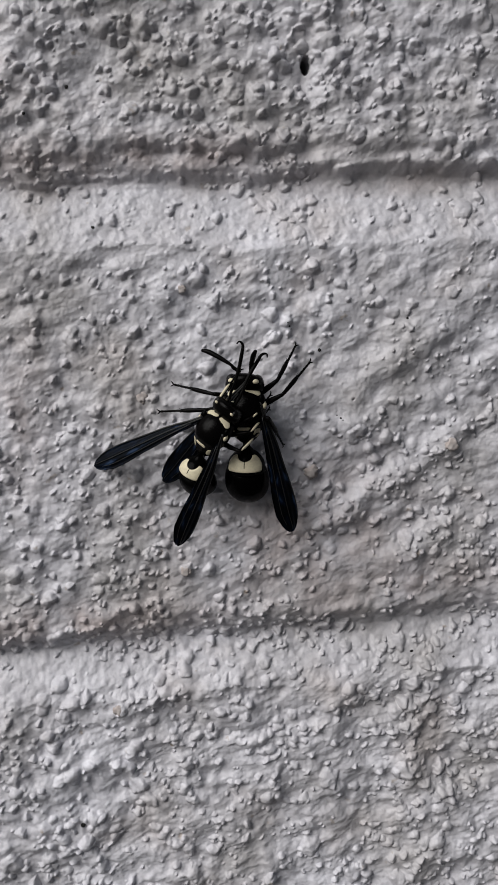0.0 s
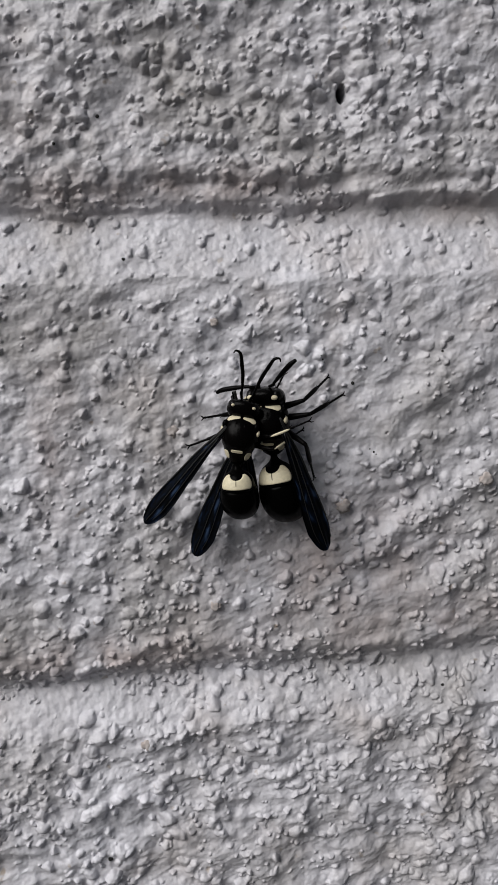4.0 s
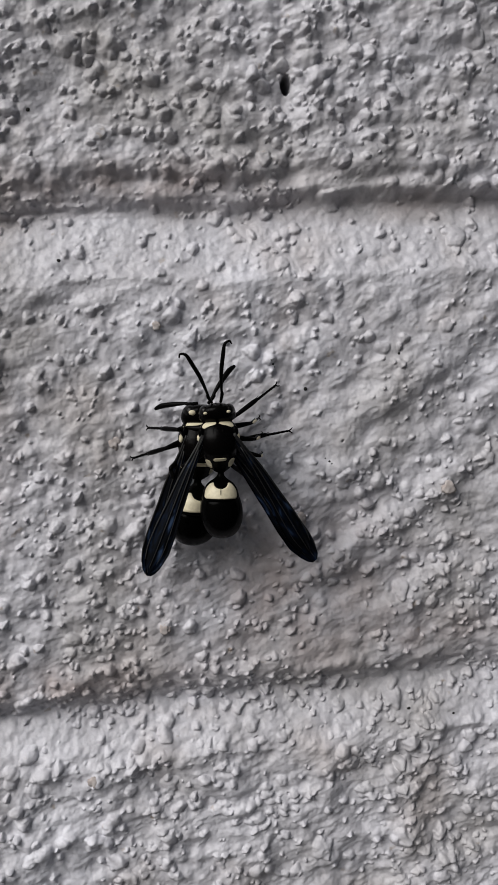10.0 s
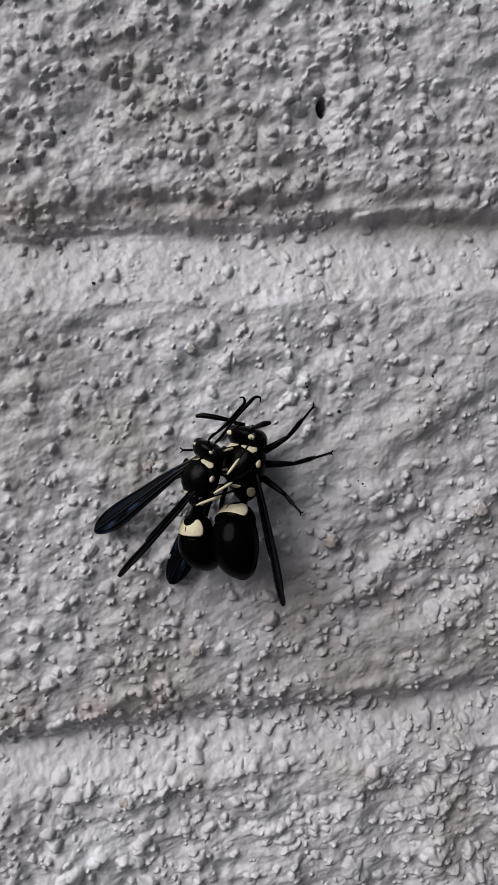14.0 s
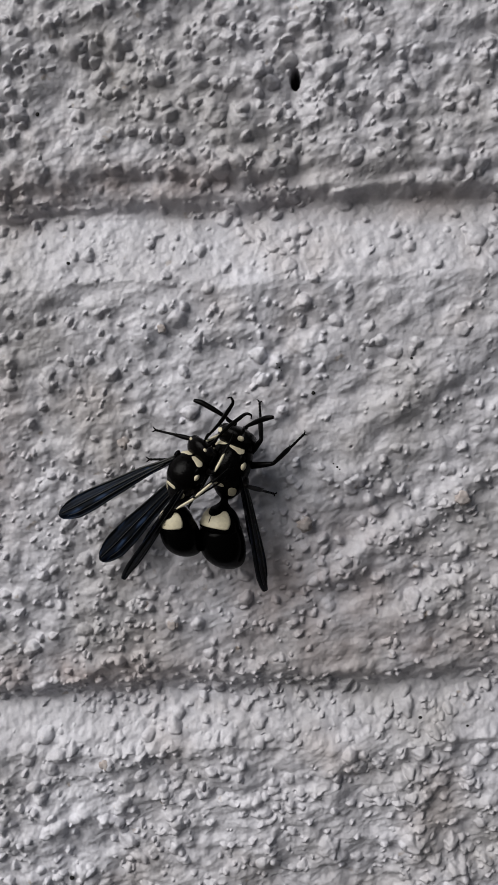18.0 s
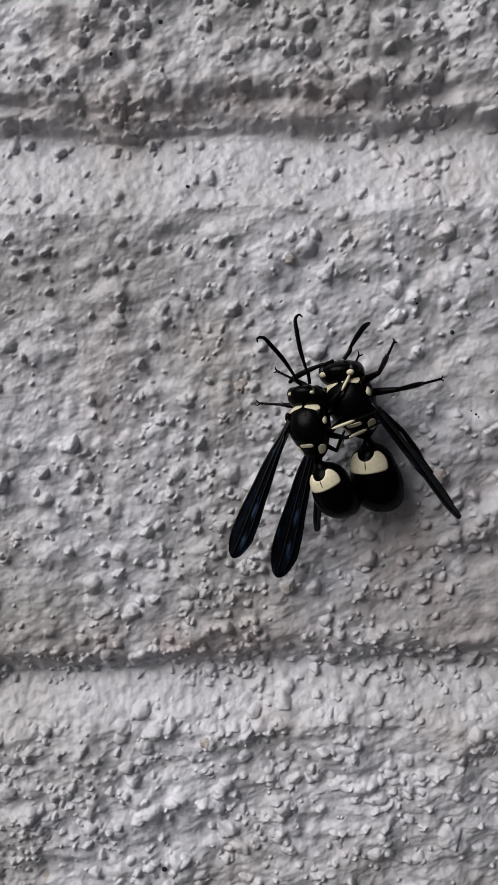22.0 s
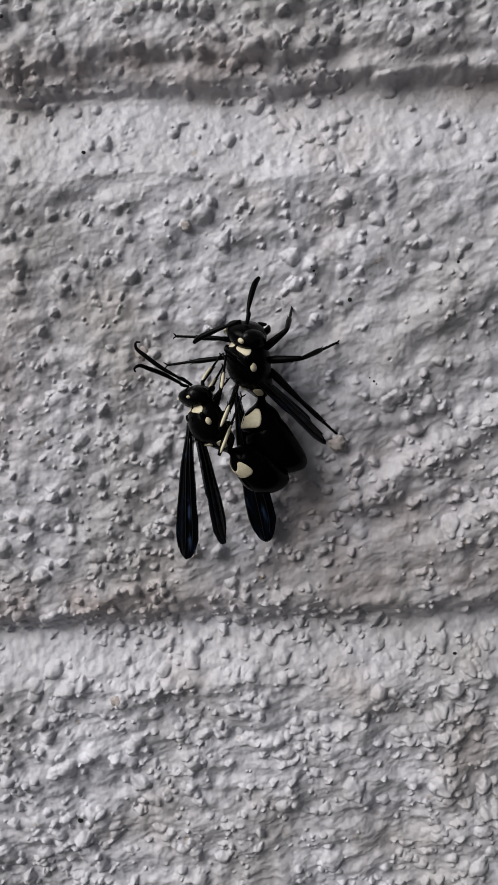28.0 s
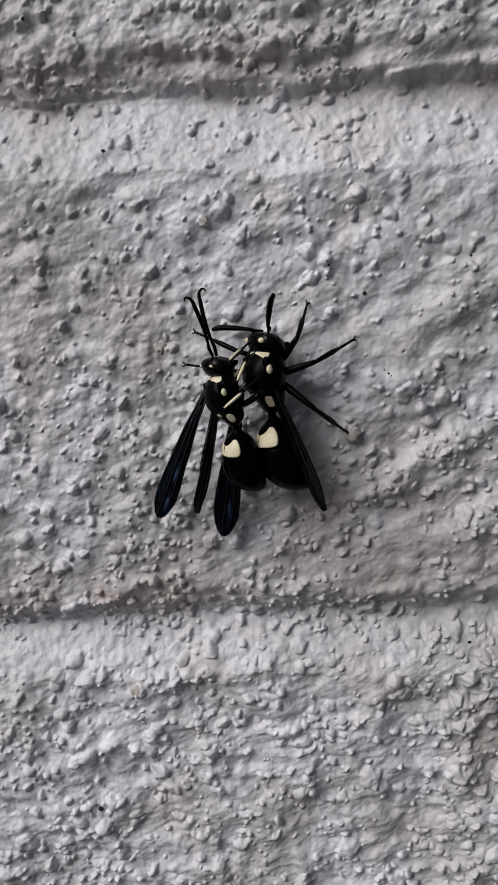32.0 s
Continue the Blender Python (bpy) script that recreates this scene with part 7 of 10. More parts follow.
    bend(FEMALE, "tibia_hr", rows([
        (0, 0.00, 4.80, 0.00, 41, 0, -180), (0.5, 0.00, 4.80, 0.00, 45, 0, -180), (1, 0.00, 4.80, 0.00, 52, 0, 180), (1.17, 0.00, 4.80, 0.00, 49, -53, -174),
        (1.33, 0.00, 4.80, 0.00, -116, -53, -6), (1.5, 0.00, 4.80, 0.00, -119, 0, 0), (2, 0.00, 4.80, 0.00, -115, 0, 0), (2.17, 0.00, 4.80, 0.00, -112, 53, 4),
        (2.33, 0.00, 4.80, 0.00, 56, 53, 176), (2.5, 0.00, 4.80, 0.00, 59, 0, -180), (2.67, 0.00, 4.80, 0.00, 54, 52, 170),
        (2.83, 0.00, 4.80, 0.00, -102, 52, 10), (3, 0.00, 4.80, 0.00, -106, 0, 0), (3.5, 0.00, 4.80, 0.00, -102, 0, 0), (5.5, 0.00, 4.80, 0.00, -106, 0, 0),
        (6, 0.00, 4.80, 0.00, -105, 0, 0), (6.5, 0.00, 4.80, 0.00, -87, 0, 0), (7, 0.00, 4.80, 0.00, -94, 0, 0), (7.5, 0.00, 4.80, 0.00, -85, 0, 0),
        (8, 0.00, 4.80, 0.00, -105, 0, 0), (8.5, 0.00, 4.80, 0.00, -76, 0, 0), (9, 0.00, 4.80, 0.00, -97, 0, 0), (9.5, 0.00, 4.80, 0.00, -106, 0, 0),
        (10, 0.00, 4.80, 0.00, -96, 0, 0), (10.5, 0.00, 4.80, 0.00, -88, 0, 0), (11, 0.00, 4.80, 0.00, -93, 0, 0), (11.5, 0.00, 4.80, 0.00, -105, 0, 0),
        (12, 0.00, 4.80, 0.00, -92, 0, 0), (12.5, 0.00, 4.80, 0.00, -116, 0, 0), (13, 0.00, 4.80, 0.00, -116, 0, 0), (13.5, 0.00, 4.80, 0.00, -115, 0, 0),
        (14, 0.00, 4.80, 0.00, -108, 0, 0), (14.5, 0.00, 4.80, 0.00, -115, 0, 0), (14.67, 0.00, 4.80, 0.00, -112, 53, 8),
        (14.83, 0.00, 4.80, 0.00, 49, 53, 172), (15, 0.00, 4.80, 0.00, 53, 0, -180), (15.5, 0.00, 4.80, 0.00, 54, 0, -180),
        (17.5, 0.00, 4.80, 0.00, 35, 0, 180), (18, 0.00, 4.80, 0.00, 33, 0, 180), (18.5, 0.00, 4.80, 0.00, 33, 0, 180), (19, 0.00, 4.80, 0.00, 36, 0, 180),
        (19.5, 0.00, 4.80, 0.00, 40, 0, 180), (19.67, 0.00, 4.80, 0.00, 26, -39, -140), (19.83, 0.00, 4.80, 0.00, -48, -39, -40),
        (20, 0.00, 4.80, 0.00, -63, 0, 0), (20.5, 0.00, 4.80, 0.00, -36, 0, 0), (21, 0.00, 4.80, 0.00, -31, 0, 0), (21.5, 0.00, 4.80, 0.00, -21, 0, 0),
        (22, 0.00, 4.80, 0.00, -48, 0, 0), (22.5, 0.00, 4.80, 0.00, -40, 0, 0), (23, 0.00, 4.80, 0.00, -40, 0, 0), (23.5, 0.00, 4.80, 0.00, -50, 0, 0),
        (24, 0.00, 4.80, 0.00, -48, 0, 0), (24.5, 0.00, 4.80, 0.00, -43, 0, 0), (25, 0.00, 4.80, 0.00, -53, 0, 0), (25.5, 0.00, 4.80, 0.00, -46, 0, 0),
        (26, 0.00, 4.80, 0.00, -46, 0, 0), (26.5, 0.00, 4.80, 0.00, -60, 0, 0), (28.5, 0.00, 4.80, 0.00, -38, 0, 0), (29, 0.00, 4.80, 0.00, -41, 0, 0),
        (29.5, 0.00, 4.80, 0.00, -41, 0, 0), (30, 0.00, 4.80, 0.00, -50, 0, 0), (30.5, 0.00, 4.80, 0.00, -55, 0, 0), (31, 0.00, 4.80, 0.00, -59, 0, 0),
        (31.5, 0.00, 4.80, 0.00, -55, 0, 0), (32, 0.00, 4.80, 0.00, -66, 0, 0),
    ]))
    walk(MALE["root"], rows([
        (0, -20.24, -7.66, -34.72, 85, 34, -36), (0.5, -16.97, -7.17, -32.11, 83, 25, -49), (1, -22.10, -6.68, -34.10, 83, 19, -62),
        (1.5, -23.56, -6.87, -31.32, 74, 26, -43), (2, -21.29, -7.06, -29.82, 79, 27, -20), (2.5, -22.52, -7.13, -31.34, 80, 32, -14),
        (3, -20.92, -7.20, -30.38, 87, 9, -7), (3.5, -21.24, -7.08, -29.94, 86, 10, -11), (5.5, -19.08, -8.50, -32.41, 93, 4, -13),
        (6, -19.62, -7.79, -28.94, 83, 7, -11), (6.5, -16.97, -8.66, -28.61, 86, -12, -2), (7, -14.40, -8.15, -29.30, 85, -21, 8),
        (7.5, -15.46, -9.02, -27.02, 86, -25, 6), (8, -16.18, -9.20, -30.61, 88, -14, 3), (8.5, -18.17, -9.26, -28.51, 89, -8, 4),
        (9, -15.38, -8.80, -30.37, 88, -21, 6), (9.5, -17.41, -9.23, -30.80, 91, -5, 1), (10, -16.83, -8.81, -29.86, 91, -1, -4),
        (10.5, -14.90, -8.30, -27.27, 88, -17, 3), (11, -13.34, -7.78, -28.04, 83, -22, 10), (11.5, -19.24, -8.63, -29.82, 88, 13, 8),
        (12, -14.05, -8.10, -28.99, 84, -17, 6), (12.5, -20.40, -8.06, -30.47, 86, 22, -3), (13, -19.41, -8.02, -29.38, 85, 18, -12),
        (13.5, -24.01, -7.30, -33.17, 81, 18, -30), (14, -23.51, -6.58, -31.46, 81, 12, -46), (14.5, -22.25, -7.11, -31.70, 93, 15, -31),
        (15, -21.19, -7.63, -39.33, 106, 13, -15), (15.5, -22.06, -7.10, -34.80, 98, 24, -14), (17.5, -20.87, -7.22, -32.35, 66, 22, -42),
        (18, -20.74, -7.26, -33.47, 66, 23, -44), (18.5, -21.01, -7.39, -33.70, 78, 21, -22), (19, -19.00, -7.53, -32.61, 85, 1, -1),
        (19.5, -21.09, -7.49, -34.63, 84, 5, -10), (20, -19.81, -7.46, -33.44, 86, -5, -18), (20.5, -22.26, -7.30, -35.04, 89, -9, -30),
        (21, -22.10, -7.15, -35.76, 97, -14, -42), (21.5, -22.14, -7.33, -34.01, 89, -6, -34), (22, -21.61, -7.52, -34.73, 90, -9, -27),
        (22.5, -22.20, -7.37, -37.14, 93, -13, -34), (23, -21.98, -7.21, -34.53, 92, -9, -40), (23.5, -21.53, -7.23, -36.53, 89, -6, -38),
        (24, -20.39, -7.25, -35.60, 96, -14, -38), (24.5, -20.38, -7.52, -34.65, 94, -13, -33), (25, -20.57, -7.35, -34.35, 92, -12, -28),
        (25.5, -22.03, -7.43, -36.86, 91, -11, -29), (26, -20.82, -7.52, -33.46, 91, -13, -30), (26.5, -21.75, -7.17, -37.79, 106, -17, -45),
        (28.5, -21.01, -8.89, -37.96, 114, -12, -63), (29, -21.56, -5.65, -38.49, 107, -8, -61), (29.5, -20.15, -9.98, -34.26, 106, -9, -62),
        (30, -21.19, -7.82, -37.66, 104, -9, -62), (30.5, -21.24, -7.48, -38.80, 107, -11, -61), (31, -20.93, -7.14, -35.54, 105, -10, -59),
        (31.5, -20.90, -7.11, -34.25, 102, -9, -60), (32, -21.58, -7.07, -35.88, 102, -10, -61),
    ]))
    walk(MALE["head"], rows([
        (0, 0.00, 3.50, -0.30, -27, 0, 0), (0.5, 0.00, 3.50, -0.30, -27, 0, 0), (1, 0.00, 3.50, -0.30, -27, 0, 0), (1.5, 0.00, 3.50, -0.30, -27, 0, 0),
        (2, 0.00, 3.50, -0.30, -27, 0, 0), (2.5, 0.00, 3.50, -0.30, -28, 0, -1), (3, 0.00, 3.50, -0.30, -28, 0, -1), (3.5, 0.00, 3.50, -0.30, -28, 0, -2),
        (5.5, 0.00, 3.50, -0.30, -28, 0, 0), (6, 0.00, 3.50, -0.30, -17, 0, 8), (6.5, 0.00, 3.50, -0.30, -21, 0, 6), (7, 0.00, 3.50, -0.30, -26, 0, 4),
        (7.5, 0.00, 3.50, -0.30, -26, 0, 5), (8, 0.00, 3.50, -0.30, -27, 0, 5), (8.5, 0.00, 3.50, -0.30, -26, 0, 5), (9, 0.00, 3.50, -0.30, -26, 0, 5),
        (9.5, 0.00, 3.50, -0.30, -23, 0, 3), (10, 0.00, 3.50, -0.30, -20, 0, 1), (10.5, 0.00, 3.50, -0.30, -22, 0, 3), (11, 0.00, 3.50, -0.30, -25, 0, 5),
        (11.5, 0.00, 3.50, -0.30, -25, 0, 5), (12, 0.00, 3.50, -0.30, -25, 0, 5), (12.5, 0.00, 3.50, -0.30, -27, 0, 2), (13, 0.00, 3.50, -0.30, -29, 0, -1),
        (13.5, 0.00, 3.50, -0.30, -28, 0, -3), (14, 0.00, 3.50, -0.30, -27, 0, -6), (14.5, 0.00, 3.50, -0.30, -27, 0, -3), (15, 0.00, 3.50, -0.30, -28, 0, 0),
        (15.5, 0.00, 3.50, -0.30, -28, 0, 0), (17.5, 0.00, 3.50, -0.30, -31, 0, -1), (18, 0.00, 3.50, -0.30, -33, 0, 0), (18.5, 0.00, 3.50, -0.30, -30, 0, -1),
        (19, 0.00, 3.50, -0.30, -27, 0, -3), (19.5, 0.00, 3.50, -0.30, -28, 0, -3), (20, 0.00, 3.50, -0.30, -29, 0, -3), (20.5, 0.00, 3.50, -0.30, -30, 0, -3),
        (21, 0.00, 3.50, -0.30, -31, 0, -3), (21.5, 0.00, 3.50, -0.30, -30, 0, -3), (22, 0.00, 3.50, -0.30, -30, 0, -2), (22.5, 0.00, 3.50, -0.30, -30, 0, -3),
        (23, 0.00, 3.50, -0.30, -30, 0, -3), (23.5, 0.00, 3.50, -0.30, -31, 0, -3), (24, 0.00, 3.50, -0.30, -31, 0, -4), (24.5, 0.00, 3.50, -0.30, -30, 0, -3),
        (25, 0.00, 3.50, -0.30, -29, 0, -3), (25.5, 0.00, 3.50, -0.30, -29, 0, -3), (26, 0.00, 3.50, -0.30, -28, 0, -3), (26.5, 0.00, 3.50, -0.30, -35, 0, -1),
        (28.5, 0.00, 3.50, -0.30, -33, 0, 0), (29, 0.00, 3.50, -0.30, -33, 0, -1), (29.5, 0.00, 3.50, -0.30, -34, 0, 0), (30, 0.00, 3.50, -0.30, -35, 0, 0),
        (30.5, 0.00, 3.50, -0.30, -34, 0, 1), (31, 0.00, 3.50, -0.30, -34, 0, 1), (31.5, 0.00, 3.50, -0.30, -31, 0, -1), (32, 0.00, 3.50, -0.30, -29, 0, -3),
    ]))
    walk(MALE["abdomen"], rows([
        (0, 0.00, -3.90, -0.30, 12, 0, 9), (0.5, 0.00, -3.90, -0.30, 27, 0, 7), (1, 0.00, -3.90, -0.30, 42, 0, 5), (1.5, 0.00, -3.90, -0.30, 18, 0, 10),
        (2, 0.00, -3.90, -0.30, -6, 0, 15), (2.5, 0.00, -3.90, -0.30, -4, 0, 9), (3, 0.00, -3.90, -0.30, -2, 0, 4), (3.5, 0.00, -3.90, -0.30, 1, 0, 8),
        (5.5, 0.00, -3.90, -0.30, 4, 0, 13), (6, 0.00, -3.90, -0.30, -10, 0, 4), (6.5, 0.00, -3.90, -0.30, -6, 0, -7), (7, 0.00, -3.90, -0.30, -2, 0, -19),
        (7.5, 0.00, -3.90, -0.30, 0, 0, -17), (8, 0.00, -3.90, -0.30, 1, 0, -15), (8.5, 0.00, -3.90, -0.30, 2, 0, -19), (9, 0.00, -3.90, -0.30, 2, 0, -24),
        (9.5, 0.00, -3.90, -0.30, -2, 0, -14), (10, 0.00, -3.90, -0.30, -7, 0, -4), (10.5, 0.00, -3.90, -0.30, -7, 0, -12),
        (11, 0.00, -3.90, -0.30, -7, 0, -21), (11.5, 0.00, -3.90, -0.30, -4, 0, -19), (12, 0.00, -3.90, -0.30, 0, 0, -18), (12.5, 0.00, -3.90, -0.30, 2, 0, -4),
        (13, 0.00, -3.90, -0.30, 4, 0, 11), (13.5, 0.00, -3.90, -0.30, 6, 0, 12), (14, 0.00, -3.90, -0.30, 8, 0, 12), (14.5, 0.00, -3.90, -0.30, 5, 0, 5),
        (15, 0.00, -3.90, -0.30, 1, 0, -2), (15.5, 0.00, -3.90, -0.30, 2, 0, 10), (17.5, 0.00, -3.90, -0.30, 30, 0, 18), (18, 0.00, -3.90, -0.30, 31, 0, 24),
        (18.5, 0.00, -3.90, -0.30, 17, 0, 10), (19, 0.00, -3.90, -0.30, 3, 0, -4), (19.5, 0.00, -3.90, -0.30, 4, 0, -1), (20, 0.00, -3.90, -0.30, 6, 0, 2),
        (20.5, 0.00, -3.90, -0.30, 7, 0, 8), (21, 0.00, -3.90, -0.30, 9, 0, 14), (21.5, 0.00, -3.90, -0.30, 14, 0, 15), (22, 0.00, -3.90, -0.30, 18, 0, 15),
        (22.5, 0.00, -3.90, -0.30, 13, 0, 12), (23, 0.00, -3.90, -0.30, 8, 0, 9), (23.5, 0.00, -3.90, -0.30, 5, 0, 2), (24, 0.00, -3.90, -0.30, 2, 0, -4),
        (24.5, 0.00, -3.90, -0.30, 5, 0, 2), (25, 0.00, -3.90, -0.30, 8, 0, 8), (25.5, 0.00, -3.90, -0.30, 8, 0, 6), (26, 0.00, -3.90, -0.30, 9, 0, 3),
        (26.5, 0.00, -3.90, -0.30, 11, 0, 3), (28.5, 0.00, -3.90, -0.30, 40, 0, -11), (29, 0.00, -3.90, -0.30, 47, 0, -11),
        (29.5, 0.00, -3.90, -0.30, 44, 0, -10), (30, 0.00, -3.90, -0.30, 42, 0, -9), (30.5, 0.00, -3.90, -0.30, 29, 0, -15),
        (31, 0.00, -3.90, -0.30, 15, 0, -20), (31.5, 0.00, -3.90, -0.30, 7, 0, -16), (32, 0.00, -3.90, -0.30, -2, 0, -11),
    ]))
    walk(MALE["gaster"], rows([
        (0, 0.00, -3.30, 0.00, 43, 0, 0), (0.5, 0.00, -3.30, 0.00, 31, 0, 3), (1, 0.00, -3.30, 0.00, 20, 0, 6), (1.5, 0.00, -3.30, 0.00, 19, 0, 5),
        (2, 0.00, -3.30, 0.00, 17, 0, 5), (2.5, 0.00, -3.30, 0.00, 17, 0, 1), (3, 0.00, -3.30, 0.00, 18, 0, -3), (3.5, 0.00, -3.30, 0.00, 21, 0, 0),
        (5.5, 0.00, -3.30, 0.00, 30, 0, 2), (6, 0.00, -3.30, 0.00, 10, 0, 4), (6.5, 0.00, -3.30, 0.00, 13, 0, 2), (7, 0.00, -3.30, 0.00, 16, 0, 0),
        (7.5, 0.00, -3.30, 0.00, 17, 0, 0), (8, 0.00, -3.30, 0.00, 19, 0, 0), (8.5, 0.00, -3.30, 0.00, 19, 0, 0), (9, 0.00, -3.30, 0.00, 20, 0, -1),
        (9.5, 0.00, -3.30, 0.00, 17, 0, 2), (10, 0.00, -3.30, 0.00, 14, 0, 5), (10.5, 0.00, -3.30, 0.00, 15, 0, 3), (11, 0.00, -3.30, 0.00, 16, 0, 0),
        (11.5, 0.00, -3.30, 0.00, 17, 0, 2), (12, 0.00, -3.30, 0.00, 17, 0, 3), (12.5, 0.00, -3.30, 0.00, 20, 0, 2), (13, 0.00, -3.30, 0.00, 23, 0, 1),
        (13.5, 0.00, -3.30, 0.00, 18, 0, 0), (14, 0.00, -3.30, 0.00, 13, 0, -1), (14.5, 0.00, -3.30, 0.00, 21, 0, 0), (15, 0.00, -3.30, 0.00, 28, 0, 1),
        (15.5, 0.00, -3.30, 0.00, 37, 0, 3), (17.5, 0.00, -3.30, 0.00, 5, 0, -8), (18, 0.00, -3.30, 0.00, 14, 0, -2), (18.5, 0.00, -3.30, 0.00, 14, 0, -4),
        (19, 0.00, -3.30, 0.00, 14, 0, -7), (19.5, 0.00, -3.30, 0.00, 12, 0, -6), (20, 0.00, -3.30, 0.00, 11, 0, -5), (20.5, 0.00, -3.30, 0.00, 13, 0, -2),
        (21, 0.00, -3.30, 0.00, 16, 0, 0), (21.5, 0.00, -3.30, 0.00, 14, 0, -6), (22, 0.00, -3.30, 0.00, 12, 0, -12), (22.5, 0.00, -3.30, 0.00, 13, 0, -7),
        (23, 0.00, -3.30, 0.00, 13, 0, -1), (23.5, 0.00, -3.30, 0.00, 16, 0, -2), (24, 0.00, -3.30, 0.00, 18, 0, -2), (24.5, 0.00, -3.30, 0.00, 9, 0, -6),
        (25, 0.00, -3.30, 0.00, 0, 0, -10), (25.5, 0.00, -3.30, 0.00, -1, 0, -10), (26, 0.00, -3.30, 0.00, -2, 0, -9), (26.5, 0.00, -3.30, 0.00, 15, 0, -6),
        (28.5, 0.00, -3.30, 0.00, -17, 0, -5), (29, 0.00, -3.30, 0.00, -17, 0, 0), (29.5, 0.00, -3.30, 0.00, -15, 0, -1), (30, 0.00, -3.30, 0.00, -13, 0, -2),
        (30.5, 0.00, -3.30, 0.00, -7, 0, -5), (31, 0.00, -3.30, 0.00, 0, 0, -9), (31.5, 0.00, -3.30, 0.00, 2, 0, -6), (32, 0.00, -3.30, 0.00, 4, 0, -3),
    ]))
    walk(MALE["forewing_l"], rows([
        (0, -1.75, 1.10, 1.30, -9, -7, -32), (0.5, -1.18, 3.13, -0.37, -39, 10, -24), (1, 0.70, 3.54, -1.12, -35, 2, -46), (1.5, -0.11, 3.09, 0.90, -9, 1, -40),
        (2, -1.75, 1.10, 1.30, 8, -8, -36), (2.5, -1.76, 1.08, 1.29, 18, -10, -26), (3, -1.75, 1.10, 1.30, 9, -15, -38), (3.5, -1.75, 1.10, 1.30, 7, -12, -37),
        (5.5, -1.75, 1.10, 1.30, 2, -12, -32), (6, -1.57, 1.34, 1.42, 22, -8, -40), (6.5, -1.67, 1.38, 1.47, 30, -11, -23),
        (7, -1.75, 1.10, 1.30, 26, -20, -21), (7.5, -1.71, 1.23, 1.35, 22, -18, -22), (8, -1.75, 1.10, 1.30, 19, -18, -23),
        (8.5, -1.84, 0.94, 1.25, 17, -22, -35), (9, -1.75, 1.10, 1.30, 23, -19, -24), (9.5, -1.91, 0.81, 1.28, 3, -20, -30),
        (10, -1.75, 1.10, 1.30, -5, -17, -26), (10.5, -1.64, 1.63, 1.59, 30, -16, -20), (11, -1.55, 1.87, 1.79, 34, -21, -28),
        (11.5, -2.32, 0.02, 1.00, 16, -26, -35), (12, -1.72, 1.24, 1.39, 33, -18, -22), (12.5, -1.69, 1.24, 1.32, 9, -18, -24),
        (13, -1.75, 1.10, 1.30, 8, -12, -30), (13.5, -1.22, 2.08, 1.42, 6, 3, -28), (14, -0.12, 3.00, 0.65, -15, 9, -43),
        (14.5, -1.13, 2.28, 1.01, -12, -1, -27), (15, -1.75, 1.10, 1.30, -8, -16, -24), (15.5, -1.75, 1.10, 1.30, -1, -17, -26),
        (17.5, -1.75, 1.10, 1.30, -13, 11, -34), (18, -1.75, 1.10, 1.30, -13, 11, -35), (18.5, -1.66, 1.27, 1.31, 2, -2, -27),
        (19, -1.75, 1.10, 1.30, 8, -17, -38), (19.5, -1.82, 1.01, 1.28, 8, -10, -37), (20, -1.75, 1.10, 1.30, -6, -3, -36),
        (20.5, -1.57, 1.49, 1.17, -17, 9, -28), (21, -1.75, 1.10, 1.30, -13, 17, -38), (21.5, -1.45, 1.72, 0.98, -25, 11, -31),
        (22, -1.75, 1.10, 1.30, -8, 5, -34), (22.5, -2.18, 0.46, 1.28, 1, 12, -34), (23, -1.75, 1.10, 1.30, -18, 14, -38),
        (23.5, -2.10, 0.59, 1.38, -8, 14, -36), (24, -1.75, 1.10, 1.30, -19, 10, -42), (24.5, -1.79, 1.04, 1.33, -19, 8, -38),
        (25, -1.75, 1.10, 1.30, -16, 6, -31), (25.5, -2.35, 0.23, 1.29, 1, 7, -35), (26, -1.75, 1.10, 1.30, -16, 8, -33),
        (26.5, -1.75, 1.10, 1.30, -13, 18, -36), (28.5, -1.75, 1.10, 1.30, -34, 29, -45), (29, -1.75, 1.10, 1.30, -37, 32, -37),
        (29.5, -1.65, 1.33, 1.10, -43, 26, -45), (30, -1.75, 1.10, 1.30, -24, 28, -46), (30.5, -1.60, 1.41, 1.12, -32, 29, -42),
        (31, -1.75, 1.10, 1.30, -32, 22, -47), (31.5, -1.70, 1.24, 1.18, -45, 27, -43), (32, -1.75, 1.10, 1.30, -32, 26, -47),
    ]))
